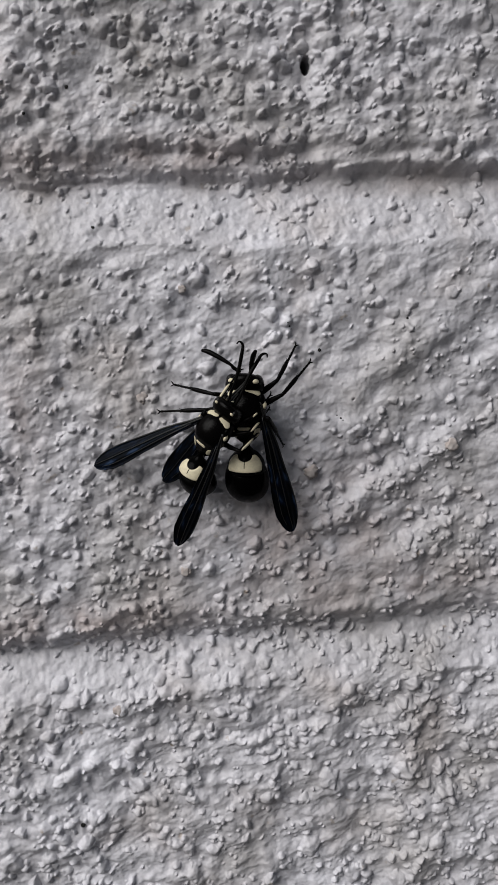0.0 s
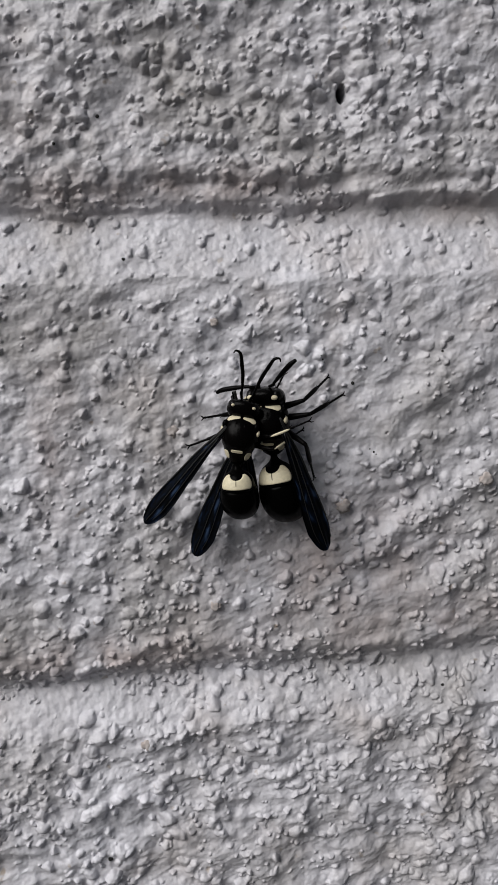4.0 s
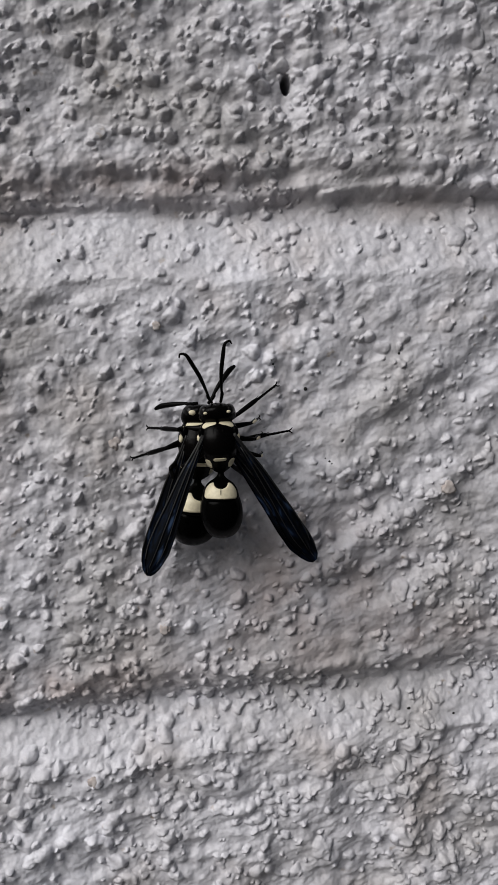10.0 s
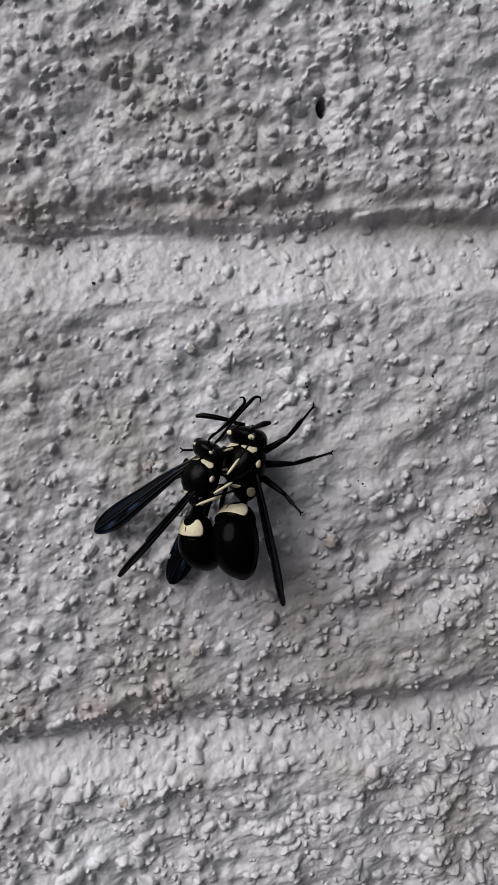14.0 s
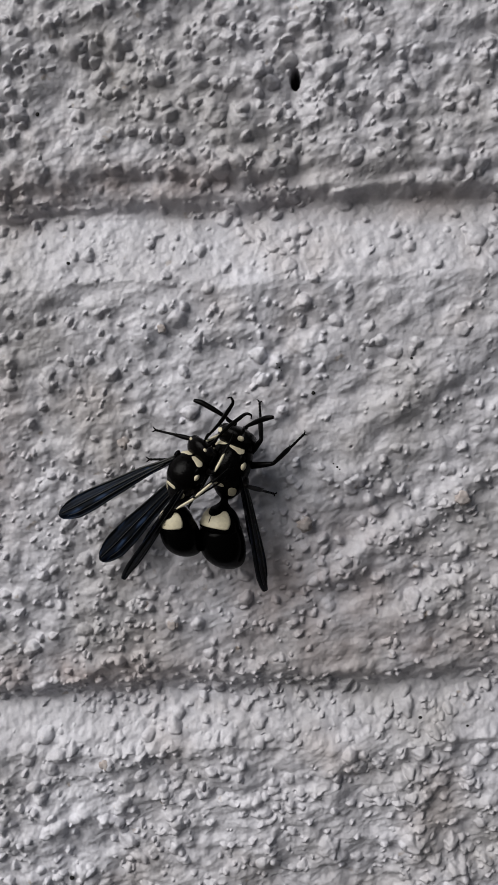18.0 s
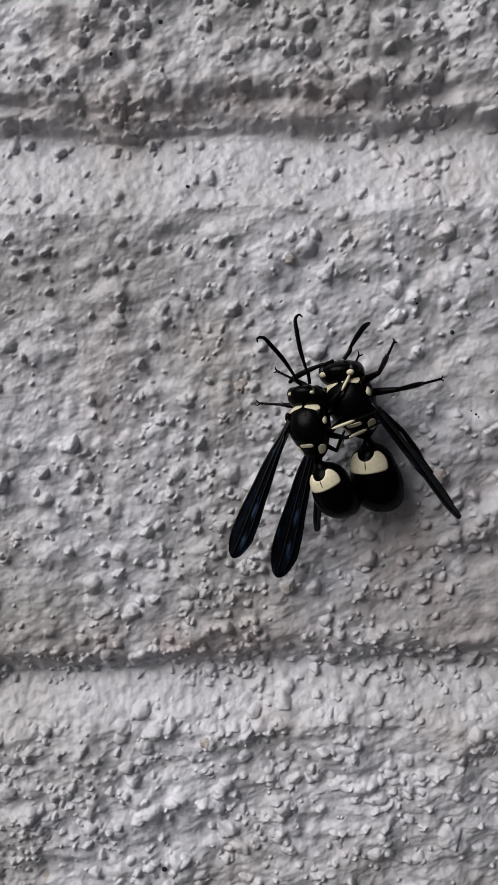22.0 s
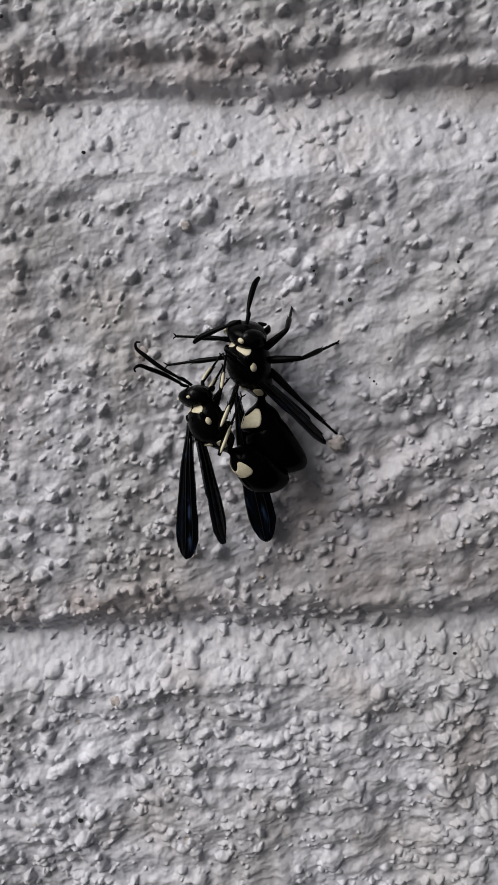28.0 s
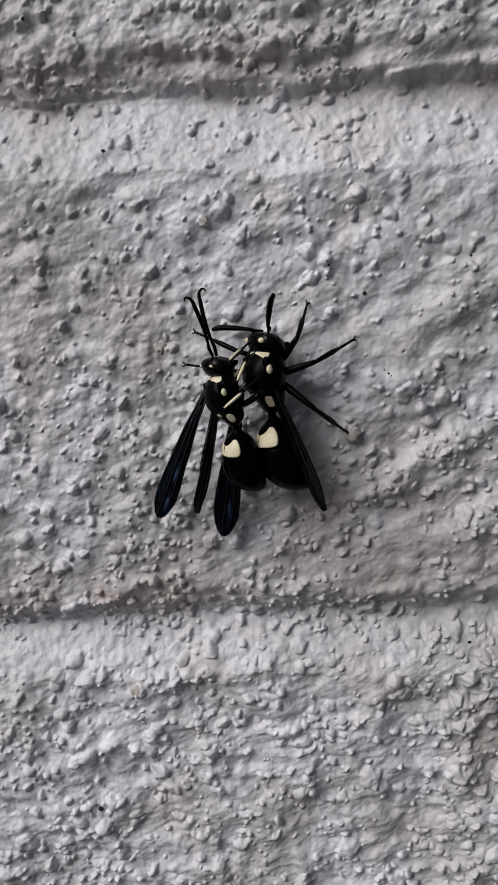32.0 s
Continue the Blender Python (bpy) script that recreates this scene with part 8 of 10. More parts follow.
    walk(MALE["forewing_r"], rows([
        (0, 1.75, 1.10, 1.30, 6, 46, 15), (0.5, 1.83, 0.69, 1.20, 27, 60, 36), (1, 1.75, 1.10, 1.30, -137, 59, -150), (1.5, 1.83, 2.27, 0.96, -23, 45, -21),
        (2, 1.58, 1.80, 1.75, 79, 58, 90), (2.5, 1.10, 2.75, 1.48, 7, 25, 24), (3, -1.92, 6.77, -4.25, 6, 23, 13), (3.5, -2.74, 6.61, -3.90, 7, 27, 19),
        (5.5, 1.75, 1.10, 1.30, 70, 68, 79), (6, -2.03, 6.68, -4.32, 11, 26, 14), (6.5, 0.75, 3.27, 3.16, 40, 18, 39), (7, 1.75, 1.10, 1.30, 5, 15, 33),
        (7.5, 1.84, 1.00, 1.24, 25, 17, 49), (8, 1.75, 1.10, 1.30, 6, 18, 30), (8.5, 1.33, 1.66, 1.13, -15, 18, 32), (9, 1.75, 1.10, 1.30, 9, 18, 32),
        (9.5, 1.88, 0.67, 1.14, 21, 18, 24), (10, 1.75, 1.10, 1.30, 1, 24, 31), (10.5, 2.14, 0.78, 1.12, 21, 21, 58), (11, 1.75, 1.10, 1.30, 3, 13, 32),
        (11.5, 1.09, 2.17, 1.96, 28, 8, 36), (12, 1.75, 1.10, 1.30, 8, 15, 34), (12.5, 1.58, 1.51, 1.55, 31, 15, 31), (13, 1.65, 1.51, 1.56, 71, 57, 81),
        (13.5, 1.87, 1.66, 1.37, 9, 40, -6), (14, 1.75, 1.10, 1.30, -144, 77, -170), (14.5, 1.75, 1.15, 1.30, 8, 45, 4), (15, 1.75, 1.10, 1.30, -68, 79, -53),
        (15.5, 1.75, 1.10, 1.30, 50, 76, 58), (17.5, 1.75, 1.10, 1.30, 127, 71, 117), (18, 1.75, 1.10, 1.30, 143, 75, 136),
        (18.5, 1.76, 0.95, 1.27, 15, 33, 10), (19, -0.49, 6.94, -4.43, 7, 17, 6), (19.5, 2.53, 2.89, 1.59, 9, 23, -20), (20, -2.49, 6.80, -3.69, 13, 35, 15),
        (20.5, 1.58, 4.68, -0.52, -38, 42, -25), (21, -4.82, 6.68, -1.27, 35, 53, 45), (21.5, 2.56, 3.57, 2.76, 46, 47, 18),
        (22, 2.06, 1.95, 1.72, 104, 64, 85), (22.5, 2.21, 2.36, 1.94, 40, 48, 12), (23, 1.97, 1.44, 1.39, 138, 72, 107), (23.5, 2.63, 3.39, 2.56, 47, 51, 18),
        (24, -3.79, 7.12, -2.50, 21, 54, 24), (24.5, 2.48, 4.14, 3.28, 50, 46, 27), (25, -3.23, 6.63, -3.32, 15, 45, 19), (25.5, 2.40, 3.82, 3.06, 46, 42, 21),
        (26, -3.07, 6.65, -3.33, 16, 47, 17), (26.5, -4.87, 6.98, -1.71, 30, 60, 39), (28.5, 1.75, 1.10, 1.30, -146, 60, 178),
        (29, 2.08, 1.55, 1.12, -137, 63, -177), (29.5, 2.06, 1.64, 1.03, -44, 56, -68), (30, 1.75, 1.10, 1.30, -54, 55, -71),
        (30.5, 1.66, 0.79, 1.42, -50, 62, -62), (31, 1.75, 1.10, 1.30, -161, 61, 170), (31.5, 2.11, 1.77, 1.40, 28, 74, -1),
        (32, 1.75, 1.10, 1.30, -159, 62, 166),
    ]))
    walk(MALE["antenna_l"], rows([
        (0, -0.55, 1.30, 0.60, 24, 20, 29), (0.5, -0.55, 1.30, 0.60, 27, 38, 14), (1, -0.55, 1.30, 0.60, 21, 53, -2), (1.5, -0.55, 1.30, 0.60, 56, 29, 22),
        (2, -0.55, 1.30, 0.60, 63, 10, 13), (2.5, -0.55, 1.30, 0.60, 74, -12, 47), (3, -0.55, 1.30, 0.60, 83, -15, 50), (3.5, -0.55, 1.30, 0.60, 77, 3, 17),
        (5.5, -0.55, 1.30, 0.60, 22, 5, 23), (5.75, -0.55, 1.30, 0.60, 60, 4, 31), (6, -0.55, 1.30, 0.60, 97, -2, 36), (6.5, -0.55, 1.30, 0.60, 77, -7, 29),
        (7, -0.55, 1.30, 0.60, 52, -15, 26), (7.5, -0.55, 1.30, 0.60, 39, -6, 8), (8, -0.55, 1.30, 0.60, 19, -8, 15), (8.5, -0.55, 1.30, 0.60, 15, -13, 28),
        (9, -0.55, 1.30, 0.60, 17, -8, 13), (9.5, -0.55, 1.30, 0.60, 27, -8, 29), (10, -0.55, 1.30, 0.60, 41, -2, 24), (10.5, -0.55, 1.30, 0.60, 38, -4, 11),
        (11, -0.55, 1.30, 0.60, 32, -12, 13), (11.5, -0.55, 1.30, 0.60, 10, -23, 58), (12, -0.55, 1.30, 0.60, 24, -8, 8),
        (12.5, -0.55, 1.30, 0.60, 49, -20, 58), (12.75, -0.55, 1.30, 0.60, 78, -11, 24), (13, -0.55, 1.30, 0.60, 97, 11, -2),
        (13.5, -0.55, 1.30, 0.60, 73, 27, 0), (14, -0.55, 1.30, 0.60, 35, 43, -10), (14.5, -0.55, 1.30, 0.60, 39, 25, 13), (15, -0.55, 1.30, 0.60, 23, 11, 25),
        (15.5, -0.55, 1.30, 0.60, 22, 7, 23), (17.5, -0.55, 1.30, 0.60, 62, 39, 3), (18, -0.55, 1.30, 0.60, 65, 35, 14), (18.5, -0.55, 1.30, 0.60, 73, 7, 25),
        (19, -0.55, 1.30, 0.60, 65, -8, 18), (19.5, -0.55, 1.30, 0.60, 65, -7, 32), (20, -0.55, 1.30, 0.60, 69, 5, 27), (20.5, -0.55, 1.30, 0.60, 75, 12, 37),
        (21, -0.55, 1.30, 0.60, 82, 23, 42), (21.5, -0.55, 1.30, 0.60, 72, 7, 49), (22, -0.55, 1.30, 0.60, 62, 7, 40), (22.5, -0.55, 1.30, 0.60, 70, 20, 33),
        (23, -0.55, 1.30, 0.60, 78, 22, 40), (23.5, -0.55, 1.30, 0.60, 60, 8, 53), (24, -0.55, 1.30, 0.60, 40, 12, 48), (24.5, -0.55, 1.30, 0.60, 52, 10, 44),
        (25, -0.55, 1.30, 0.60, 65, 7, 42), (25.5, -0.55, 1.30, 0.60, 70, 4, 47), (26, -0.55, 1.30, 0.60, 76, 4, 49), (26.5, -0.55, 1.30, 0.60, 74, 19, 49),
        (28.5, -0.55, 1.30, 0.60, 106, 23, 68), (29, -0.55, 1.30, 0.60, 67, 35, 60), (29.5, -0.55, 1.30, 0.60, 64, 27, 64), (30, -0.55, 1.30, 0.60, 60, 18, 68),
        (30.5, -0.55, 1.30, 0.60, 54, 38, 53), (31, -0.55, 1.30, 0.60, 42, 50, 36), (31.5, -0.55, 1.30, 0.60, 56, 47, 43), (32, -0.55, 1.30, 0.60, 66, 49, 42),
    ]))
    walk(MALE["antenna_r"], rows([
        (0, 0.55, 1.30, 0.60, 10, 23, 17), (0.5, 0.55, 1.30, 0.60, 24, 38, 12), (1, 0.55, 1.30, 0.60, 38, 52, 12), (1.5, 0.55, 1.30, 0.60, 57, 32, 14),
        (2, 0.55, 1.30, 0.60, 59, 21, -13), (2.5, 0.55, 1.30, 0.60, 69, -1, 24), (3, 0.55, 1.30, 0.60, 66, 0, 14), (3.5, 0.55, 1.30, 0.60, 64, 15, -10),
        (5.5, 0.55, 1.30, 0.60, 16, 13, 0), (5.75, 0.55, 1.30, 0.60, 58, 12, 18), (6, 0.55, 1.30, 0.60, 97, 0, 30), (6.5, 0.55, 1.30, 0.60, 69, 5, -5),
        (7, 0.55, 1.30, 0.60, 43, 1, -14), (7.5, 0.55, 1.30, 0.60, 30, 9, -29), (8, 0.55, 1.30, 0.60, 20, 7, -21), (8.5, 0.55, 1.30, 0.60, 20, -1, -6),
        (9, 0.55, 1.30, 0.60, 19, 4, -17), (9.5, 0.55, 1.30, 0.60, 26, 0, 0), (10, 0.55, 1.30, 0.60, 34, 5, -4), (10.5, 0.55, 1.30, 0.60, 53, 12, -42),
        (11, 0.55, 1.30, 0.60, 69, 19, -73), (11.25, 0.55, 1.30, 0.60, 78, 6, -36), (11.5, 0.55, 1.30, 0.60, 77, -9, 0), (12, 0.55, 1.30, 0.60, 60, 16, -50),
        (12.5, 0.55, 1.30, 0.60, 75, -5, 12), (13, 0.55, 1.30, 0.60, 79, 12, -4), (13.5, 0.55, 1.30, 0.60, 46, 26, 2), (14, 0.55, 1.30, 0.60, 1, 43, -7),
        (14.5, 0.55, 1.30, 0.60, 13, 28, -10), (15, 0.55, 1.30, 0.60, 23, 14, -15), (15.5, 0.55, 1.30, 0.60, 23, 13, -15), (17.5, 0.55, 1.30, 0.60, 70, 41, -2),
        (18, 0.55, 1.30, 0.60, 61, 39, 7), (18.5, 0.55, 1.30, 0.60, 60, 14, 12), (19, 0.55, 1.30, 0.60, 49, 3, -5), (19.5, 0.55, 1.30, 0.60, 41, 4, 12),
        (20, 0.55, 1.30, 0.60, 33, 16, 10), (20.5, 0.55, 1.30, 0.60, 36, 21, 25), (21, 0.55, 1.30, 0.60, 39, 29, 34), (21.5, 0.55, 1.30, 0.60, 37, 18, 36),
        (22, 0.55, 1.30, 0.60, 31, 20, 21), (22.5, 0.55, 1.30, 0.60, 30, 30, 17), (23, 0.55, 1.30, 0.60, 36, 31, 28), (23.5, 0.55, 1.30, 0.60, 39, 21, 39),
        (24, 0.55, 1.30, 0.60, 35, 27, 30), (24.5, 0.55, 1.30, 0.60, 32, 24, 25), (25, 0.55, 1.30, 0.60, 30, 21, 21), (25.5, 0.55, 1.30, 0.60, 36, 21, 23),
        (26, 0.55, 1.30, 0.60, 40, 24, 21), (26.5, 0.55, 1.30, 0.60, 53, 27, 41), (28.5, 0.55, 1.30, 0.60, 58, 27, 65), (29, 0.55, 1.30, 0.60, 35, 63, -9),
        (29.5, 0.55, 1.30, 0.60, 63, 51, 41), (30, 0.55, 1.30, 0.60, 58, 30, 61), (30.5, 0.55, 1.30, 0.60, 61, 58, 25), (31, 0.55, 1.30, 0.60, 4, 51, -63),
        (31.5, 0.55, 1.30, 0.60, 47, 59, 13), (32, 0.55, 1.30, 0.60, 43, 49, 43),
    ]))
    walk(MALE["leg_fl"], rows([
        (0, -1.20, 1.50, -1.40, 32, 4, 11), (0.5, -1.20, 1.50, -1.40, -22, -2, -32), (1, -1.20, 1.50, -1.40, -5, 23, -18),
        (1.5, -1.20, 1.50, -1.40, -2, 1, -28), (2, -1.20, 1.50, -1.40, -14, -12, -26), (2.5, -1.20, 1.50, -1.40, -17, -17, -24),
        (3, -1.20, 1.50, -1.40, -10, -11, -70), (3.5, -1.20, 1.50, -1.40, -16, -16, -41), (5.5, -1.20, 1.50, -1.40, -26, -8, 33),
        (6, -1.20, 1.50, -1.40, -21, -17, -2), (6.25, -1.20, 1.50, -1.40, -18, -5, 43), (6.5, -1.20, 1.50, -1.40, -7, 1, 89),
        (7, -1.20, 1.50, -1.40, -11, -29, 24), (7.5, -1.20, 1.50, -1.40, -43, -5, 75), (8, -1.20, 1.50, -1.40, -31, 2, 85),
        (8.5, -1.20, 1.50, -1.40, -29, 8, 96), (9, -1.20, 1.50, -1.40, -17, 0, 80), (9.5, -1.20, 1.50, -1.40, -44, -1, 77),
        (10, -1.20, 1.50, -1.40, -24, 5, 86), (10.5, -1.20, 1.50, -1.40, -36, 3, 87), (11, -1.20, 1.50, -1.40, 13, -23, 47),
        (11.25, -1.20, 1.50, -1.40, -28, -12, 94), (11.5, -1.20, 1.50, -1.40, -51, 22, 126), (11.75, -1.20, 1.50, -1.40, -48, -7, 84),
        (12, -1.20, 1.50, -1.40, -23, -25, 35), (12.5, -1.20, 1.50, -1.40, -39, -23, -26), (13, -1.20, 1.50, -1.40, -29, -18, -5),
        (13.5, -1.20, 1.50, -1.40, -16, -5, -31), (14, -1.20, 1.50, -1.40, -4, 4, -45), (14.5, -1.20, 1.50, -1.40, -33, -7, -22),
        (15, -1.20, 1.50, -1.40, -35, -3, 23), (15.5, -1.20, 1.50, -1.40, -32, -15, 3), (17.5, -1.20, 1.50, -1.40, 20, 8, -18),
        (18, -1.20, 1.50, -1.40, 21, 10, -13), (18.5, -1.20, 1.50, -1.40, -13, -9, -17), (19, -1.20, 1.50, -1.40, -5, -13, -64),
        (19.5, -1.20, 1.50, -1.40, -23, -16, -33), (20, -1.20, 1.50, -1.40, -15, -6, -61), (20.5, -1.20, 1.50, -1.40, -7, -1, -60),
        (21, -1.20, 1.50, -1.40, -7, 3, -64), (21.5, -1.20, 1.50, -1.40, -12, 0, -66), (22, -1.20, 1.50, -1.40, -28, -4, -39),
        (22.5, -1.20, 1.50, -1.40, -7, 2, -37), (23, -1.20, 1.50, -1.40, -8, 5, -53), (23.5, -1.20, 1.50, -1.40, 0, 6, -33),
        (24, -1.20, 1.50, -1.40, 0, 3, -43), (24.5, -1.20, 1.50, -1.40, -21, 1, -19), (25, -1.20, 1.50, -1.40, -20, -4, -31),
        (25.5, -1.20, 1.50, -1.40, -10, -2, -34), (26, -1.20, 1.50, -1.40, -26, -1, -44), (26.5, -1.20, 1.50, -1.40, 1, 8, -32),
        (28.5, -1.20, 1.50, -1.40, -17, 29, -29), (29, -1.20, 1.50, -1.40, 6, 24, -37), (29.25, -1.20, 1.50, -1.40, -27, 26, -16),
        (29.5, -1.20, 1.50, -1.40, -59, 37, 1), (29.75, -1.20, 1.50, -1.40, -30, 31, -11), (30, -1.20, 1.50, -1.40, 0, 32, -25),
        (30.5, -1.20, 1.50, -1.40, 4, 29, -26), (31, -1.20, 1.50, -1.40, 1, 19, -45), (31.5, -1.20, 1.50, -1.40, -1, 19, -48),
        (32, -1.20, 1.50, -1.40, 1, 24, -45),
    ]))
    bend(MALE, "tibia_fl", rows([
        (0, 0.00, 3.20, 0.00, -70, 0, 0), (0.5, 0.00, 3.20, 0.00, -66, 0, 0), (1, 0.00, 3.20, 0.00, -73, 0, 0), (1.5, 0.00, 3.20, 0.00, -65, 0, 0),
        (2, 0.00, 3.20, 0.00, -66, 0, 0), (2.5, 0.00, 3.20, 0.00, -49, 0, 0), (3, 0.00, 3.20, 0.00, -67, 0, 0), (3.5, 0.00, 3.20, 0.00, -58, 0, 0),
        (5.5, 0.00, 3.20, 0.00, -52, 0, 0), (6, 0.00, 3.20, 0.00, -88, 0, 0), (6.5, 0.00, 3.20, 0.00, -46, 0, 0), (7, 0.00, 3.20, 0.00, -32, 0, 0),
        (7.5, 0.00, 3.20, 0.00, -21, 0, 0), (8, 0.00, 3.20, 0.00, -21, 0, 0), (8.5, 0.00, 3.20, 0.00, -39, 0, 0), (9, 0.00, 3.20, 0.00, -48, 0, 0),
        (9.5, 0.00, 3.20, 0.00, -63, 0, 0), (10, 0.00, 3.20, 0.00, -68, 0, 0), (10.5, 0.00, 3.20, 0.00, -28, 0, 0), (11, 0.00, 3.20, 0.00, -54, 0, 0),
        (11.5, 0.00, 3.20, 0.00, -66, 0, 0), (12, 0.00, 3.20, 0.00, -56, 0, 0), (12.5, 0.00, 3.20, 0.00, -21, 0, 0), (13, 0.00, 3.20, 0.00, -77, 0, 0),
        (13.5, 0.00, 3.20, 0.00, -30, 0, 0), (14, 0.00, 3.20, 0.00, -71, 0, 0), (14.5, 0.00, 3.20, 0.00, -63, 0, 0), (15, 0.00, 3.20, 0.00, -26, 0, 0),
        (15.5, 0.00, 3.20, 0.00, -48, 0, 0), (17.5, 0.00, 3.20, 0.00, -75, 0, 0), (18, 0.00, 3.20, 0.00, -73, 0, 0), (18.5, 0.00, 3.20, 0.00, -68, 0, 0),
        (19, 0.00, 3.20, 0.00, -84, 0, 0), (19.5, 0.00, 3.20, 0.00, -35, 0, 0), (20, 0.00, 3.20, 0.00, -80, 0, 0), (20.5, 0.00, 3.20, 0.00, -53, 0, 0),
        (21, 0.00, 3.20, 0.00, -70, 0, 0), (21.5, 0.00, 3.20, 0.00, -55, 0, 0), (22, 0.00, 3.20, 0.00, -56, 0, 0), (22.5, 0.00, 3.20, 0.00, -45, 0, 0),
        (23, 0.00, 3.20, 0.00, -60, 0, 0), (23.5, 0.00, 3.20, 0.00, -56, 0, 0), (24, 0.00, 3.20, 0.00, -67, 0, 0), (24.5, 0.00, 3.20, 0.00, -63, 0, 0),
        (25, 0.00, 3.20, 0.00, -67, 0, 0), (25.5, 0.00, 3.20, 0.00, -35, 0, 0), (26, 0.00, 3.20, 0.00, -66, 0, 0), (26.5, 0.00, 3.20, 0.00, -68, 0, 0),
        (28.5, 0.00, 3.20, 0.00, -77, 0, 0), (29, 0.00, 3.20, 0.00, -76, 0, 0), (29.5, 0.00, 3.20, 0.00, -21, 0, 0), (30, 0.00, 3.20, 0.00, -75, 0, 0),
        (30.5, 0.00, 3.20, 0.00, -78, 0, 0), (31, 0.00, 3.20, 0.00, -95, 0, 0), (31.5, 0.00, 3.20, 0.00, -94, 0, 0), (32, 0.00, 3.20, 0.00, -90, 0, 0),
    ]))
    walk(MALE["leg_fr"], rows([
        (0, 1.20, 1.50, -1.40, -22, 31, -42), (0.25, 1.20, 1.50, -1.40, 25, 57, -31), (0.5, 1.20, 1.50, -1.40, 109, 60, 22), (1, 1.20, 1.50, -1.40, 4, 54, -46),
        (1.5, 1.20, 1.50, -1.40, 39, 43, -40), (2, 1.20, 1.50, -1.40, 13, 35, -29), (2.5, 1.20, 1.50, -1.40, 16, 33, -24), (3, 1.20, 1.50, -1.40, -5, 20, -49),
        (3.5, 1.20, 1.50, -1.40, -4, 30, -31), (5.5, 1.20, 1.50, -1.40, -33, 17, -54), (6, 1.20, 1.50, -1.40, -19, 32, -29),
        (6.5, 1.20, 1.50, -1.40, -44, -4, -94), (6.75, 1.20, 1.50, -1.40, -41, 13, -46), (7, 1.20, 1.50, -1.40, -26, 21, 6),
        (7.5, 1.20, 1.50, -1.40, -45, 11, 71), (7.75, 1.20, 1.50, -1.40, -46, 9, 4), (8, 1.20, 1.50, -1.40, -45, 8, -63),
        (8.5, 1.20, 1.50, -1.40, -34, -3, -86), (9, 1.20, 1.50, -1.40, -30, 4, -67), (9.5, 1.20, 1.50, -1.40, -30, 0, -78),
        (10, 1.20, 1.50, -1.40, -21, -4, -85), (10.25, 1.20, 1.50, -1.40, -26, -7, -157), (10.5, 1.20, 1.50, -1.40, -26, -13, 130),
        (10.75, 1.20, 1.50, -1.40, -20, 1, 89), (11, 1.20, 1.50, -1.40, -25, 15, 47), (11.25, 1.20, 1.50, -1.40, -22, 9, -8),
        (11.5, 1.20, 1.50, -1.40, -15, 7, -63), (12, 1.20, 1.50, -1.40, -27, 22, -3), (12.5, 1.20, 1.50, -1.40, -2, 26, -23),
        (13, 1.20, 1.50, -1.40, -31, 30, -29), (13.5, 1.20, 1.50, -1.40, 44, 43, -27), (14, 1.20, 1.50, -1.40, 49, 46, -47),
        (14.5, 1.20, 1.50, -1.40, -13, 32, -44), (15, 1.20, 1.50, -1.40, -37, 11, -49), (15.5, 1.20, 1.50, -1.40, 5, 35, -11),
        (16.5, 1.20, 1.50, -1.40, 40, 46, -12), (17.5, 1.20, 1.50, -1.40, 85, 55, 0), (18, 1.20, 1.50, -1.40, 65, 56, -9),
        (18.5, 1.20, 1.50, -1.40, 13, 40, -20), (19, 1.20, 1.50, -1.40, -4, 15, -57), (19.5, 1.20, 1.50, -1.40, 10, 29, -35),
        (20, 1.20, 1.50, -1.40, -20, 27, -53), (20.25, 1.20, 1.50, -1.40, 22, 29, -56), (20.5, 1.20, 1.50, -1.40, 65, 31, -57),
        (21, 1.20, 1.50, -1.40, 53, 25, -71), (21.5, 1.20, 1.50, -1.40, 78, 33, -58), (21.75, 1.20, 1.50, -1.40, 37, 32, -56),
        (22, 1.20, 1.50, -1.40, -4, 31, -54), (22.5, 1.20, 1.50, -1.40, 46, 41, -45), (23, 1.20, 1.50, -1.40, 59, 38, -57),
        (23.5, 1.20, 1.50, -1.40, 54, 49, -35), (24, 1.20, 1.50, -1.40, 63, 44, -44), (24.5, 1.20, 1.50, -1.40, -3, 41, -43),
        (25, 1.20, 1.50, -1.40, -4, 36, -46), (25.5, 1.20, 1.50, -1.40, 44, 40, -40), (26, 1.20, 1.50, -1.40, -13, 32, -56),
        (26.5, 1.20, 1.50, -1.40, 29, 40, -54), (28.5, 1.20, 1.50, -1.40, -14, 39, -69), (29, 1.20, 1.50, -1.40, 7, 47, -63),
        (29.25, 1.20, 1.50, -1.40, -33, 48, -61), (29.5, 1.20, 1.50, -1.40, -75, 50, -61), (29.75, 1.20, 1.50, -1.40, -37, 51, -61),
        (30, 1.20, 1.50, -1.40, 2, 52, -60), (30.5, 1.20, 1.50, -1.40, 2, 50, -60), (31, 1.20, 1.50, -1.40, 35, 38, -68),
        (31.5, 1.20, 1.50, -1.40, 42, 42, -67), (32, 1.20, 1.50, -1.40, 30, 43, -68),
    ]))
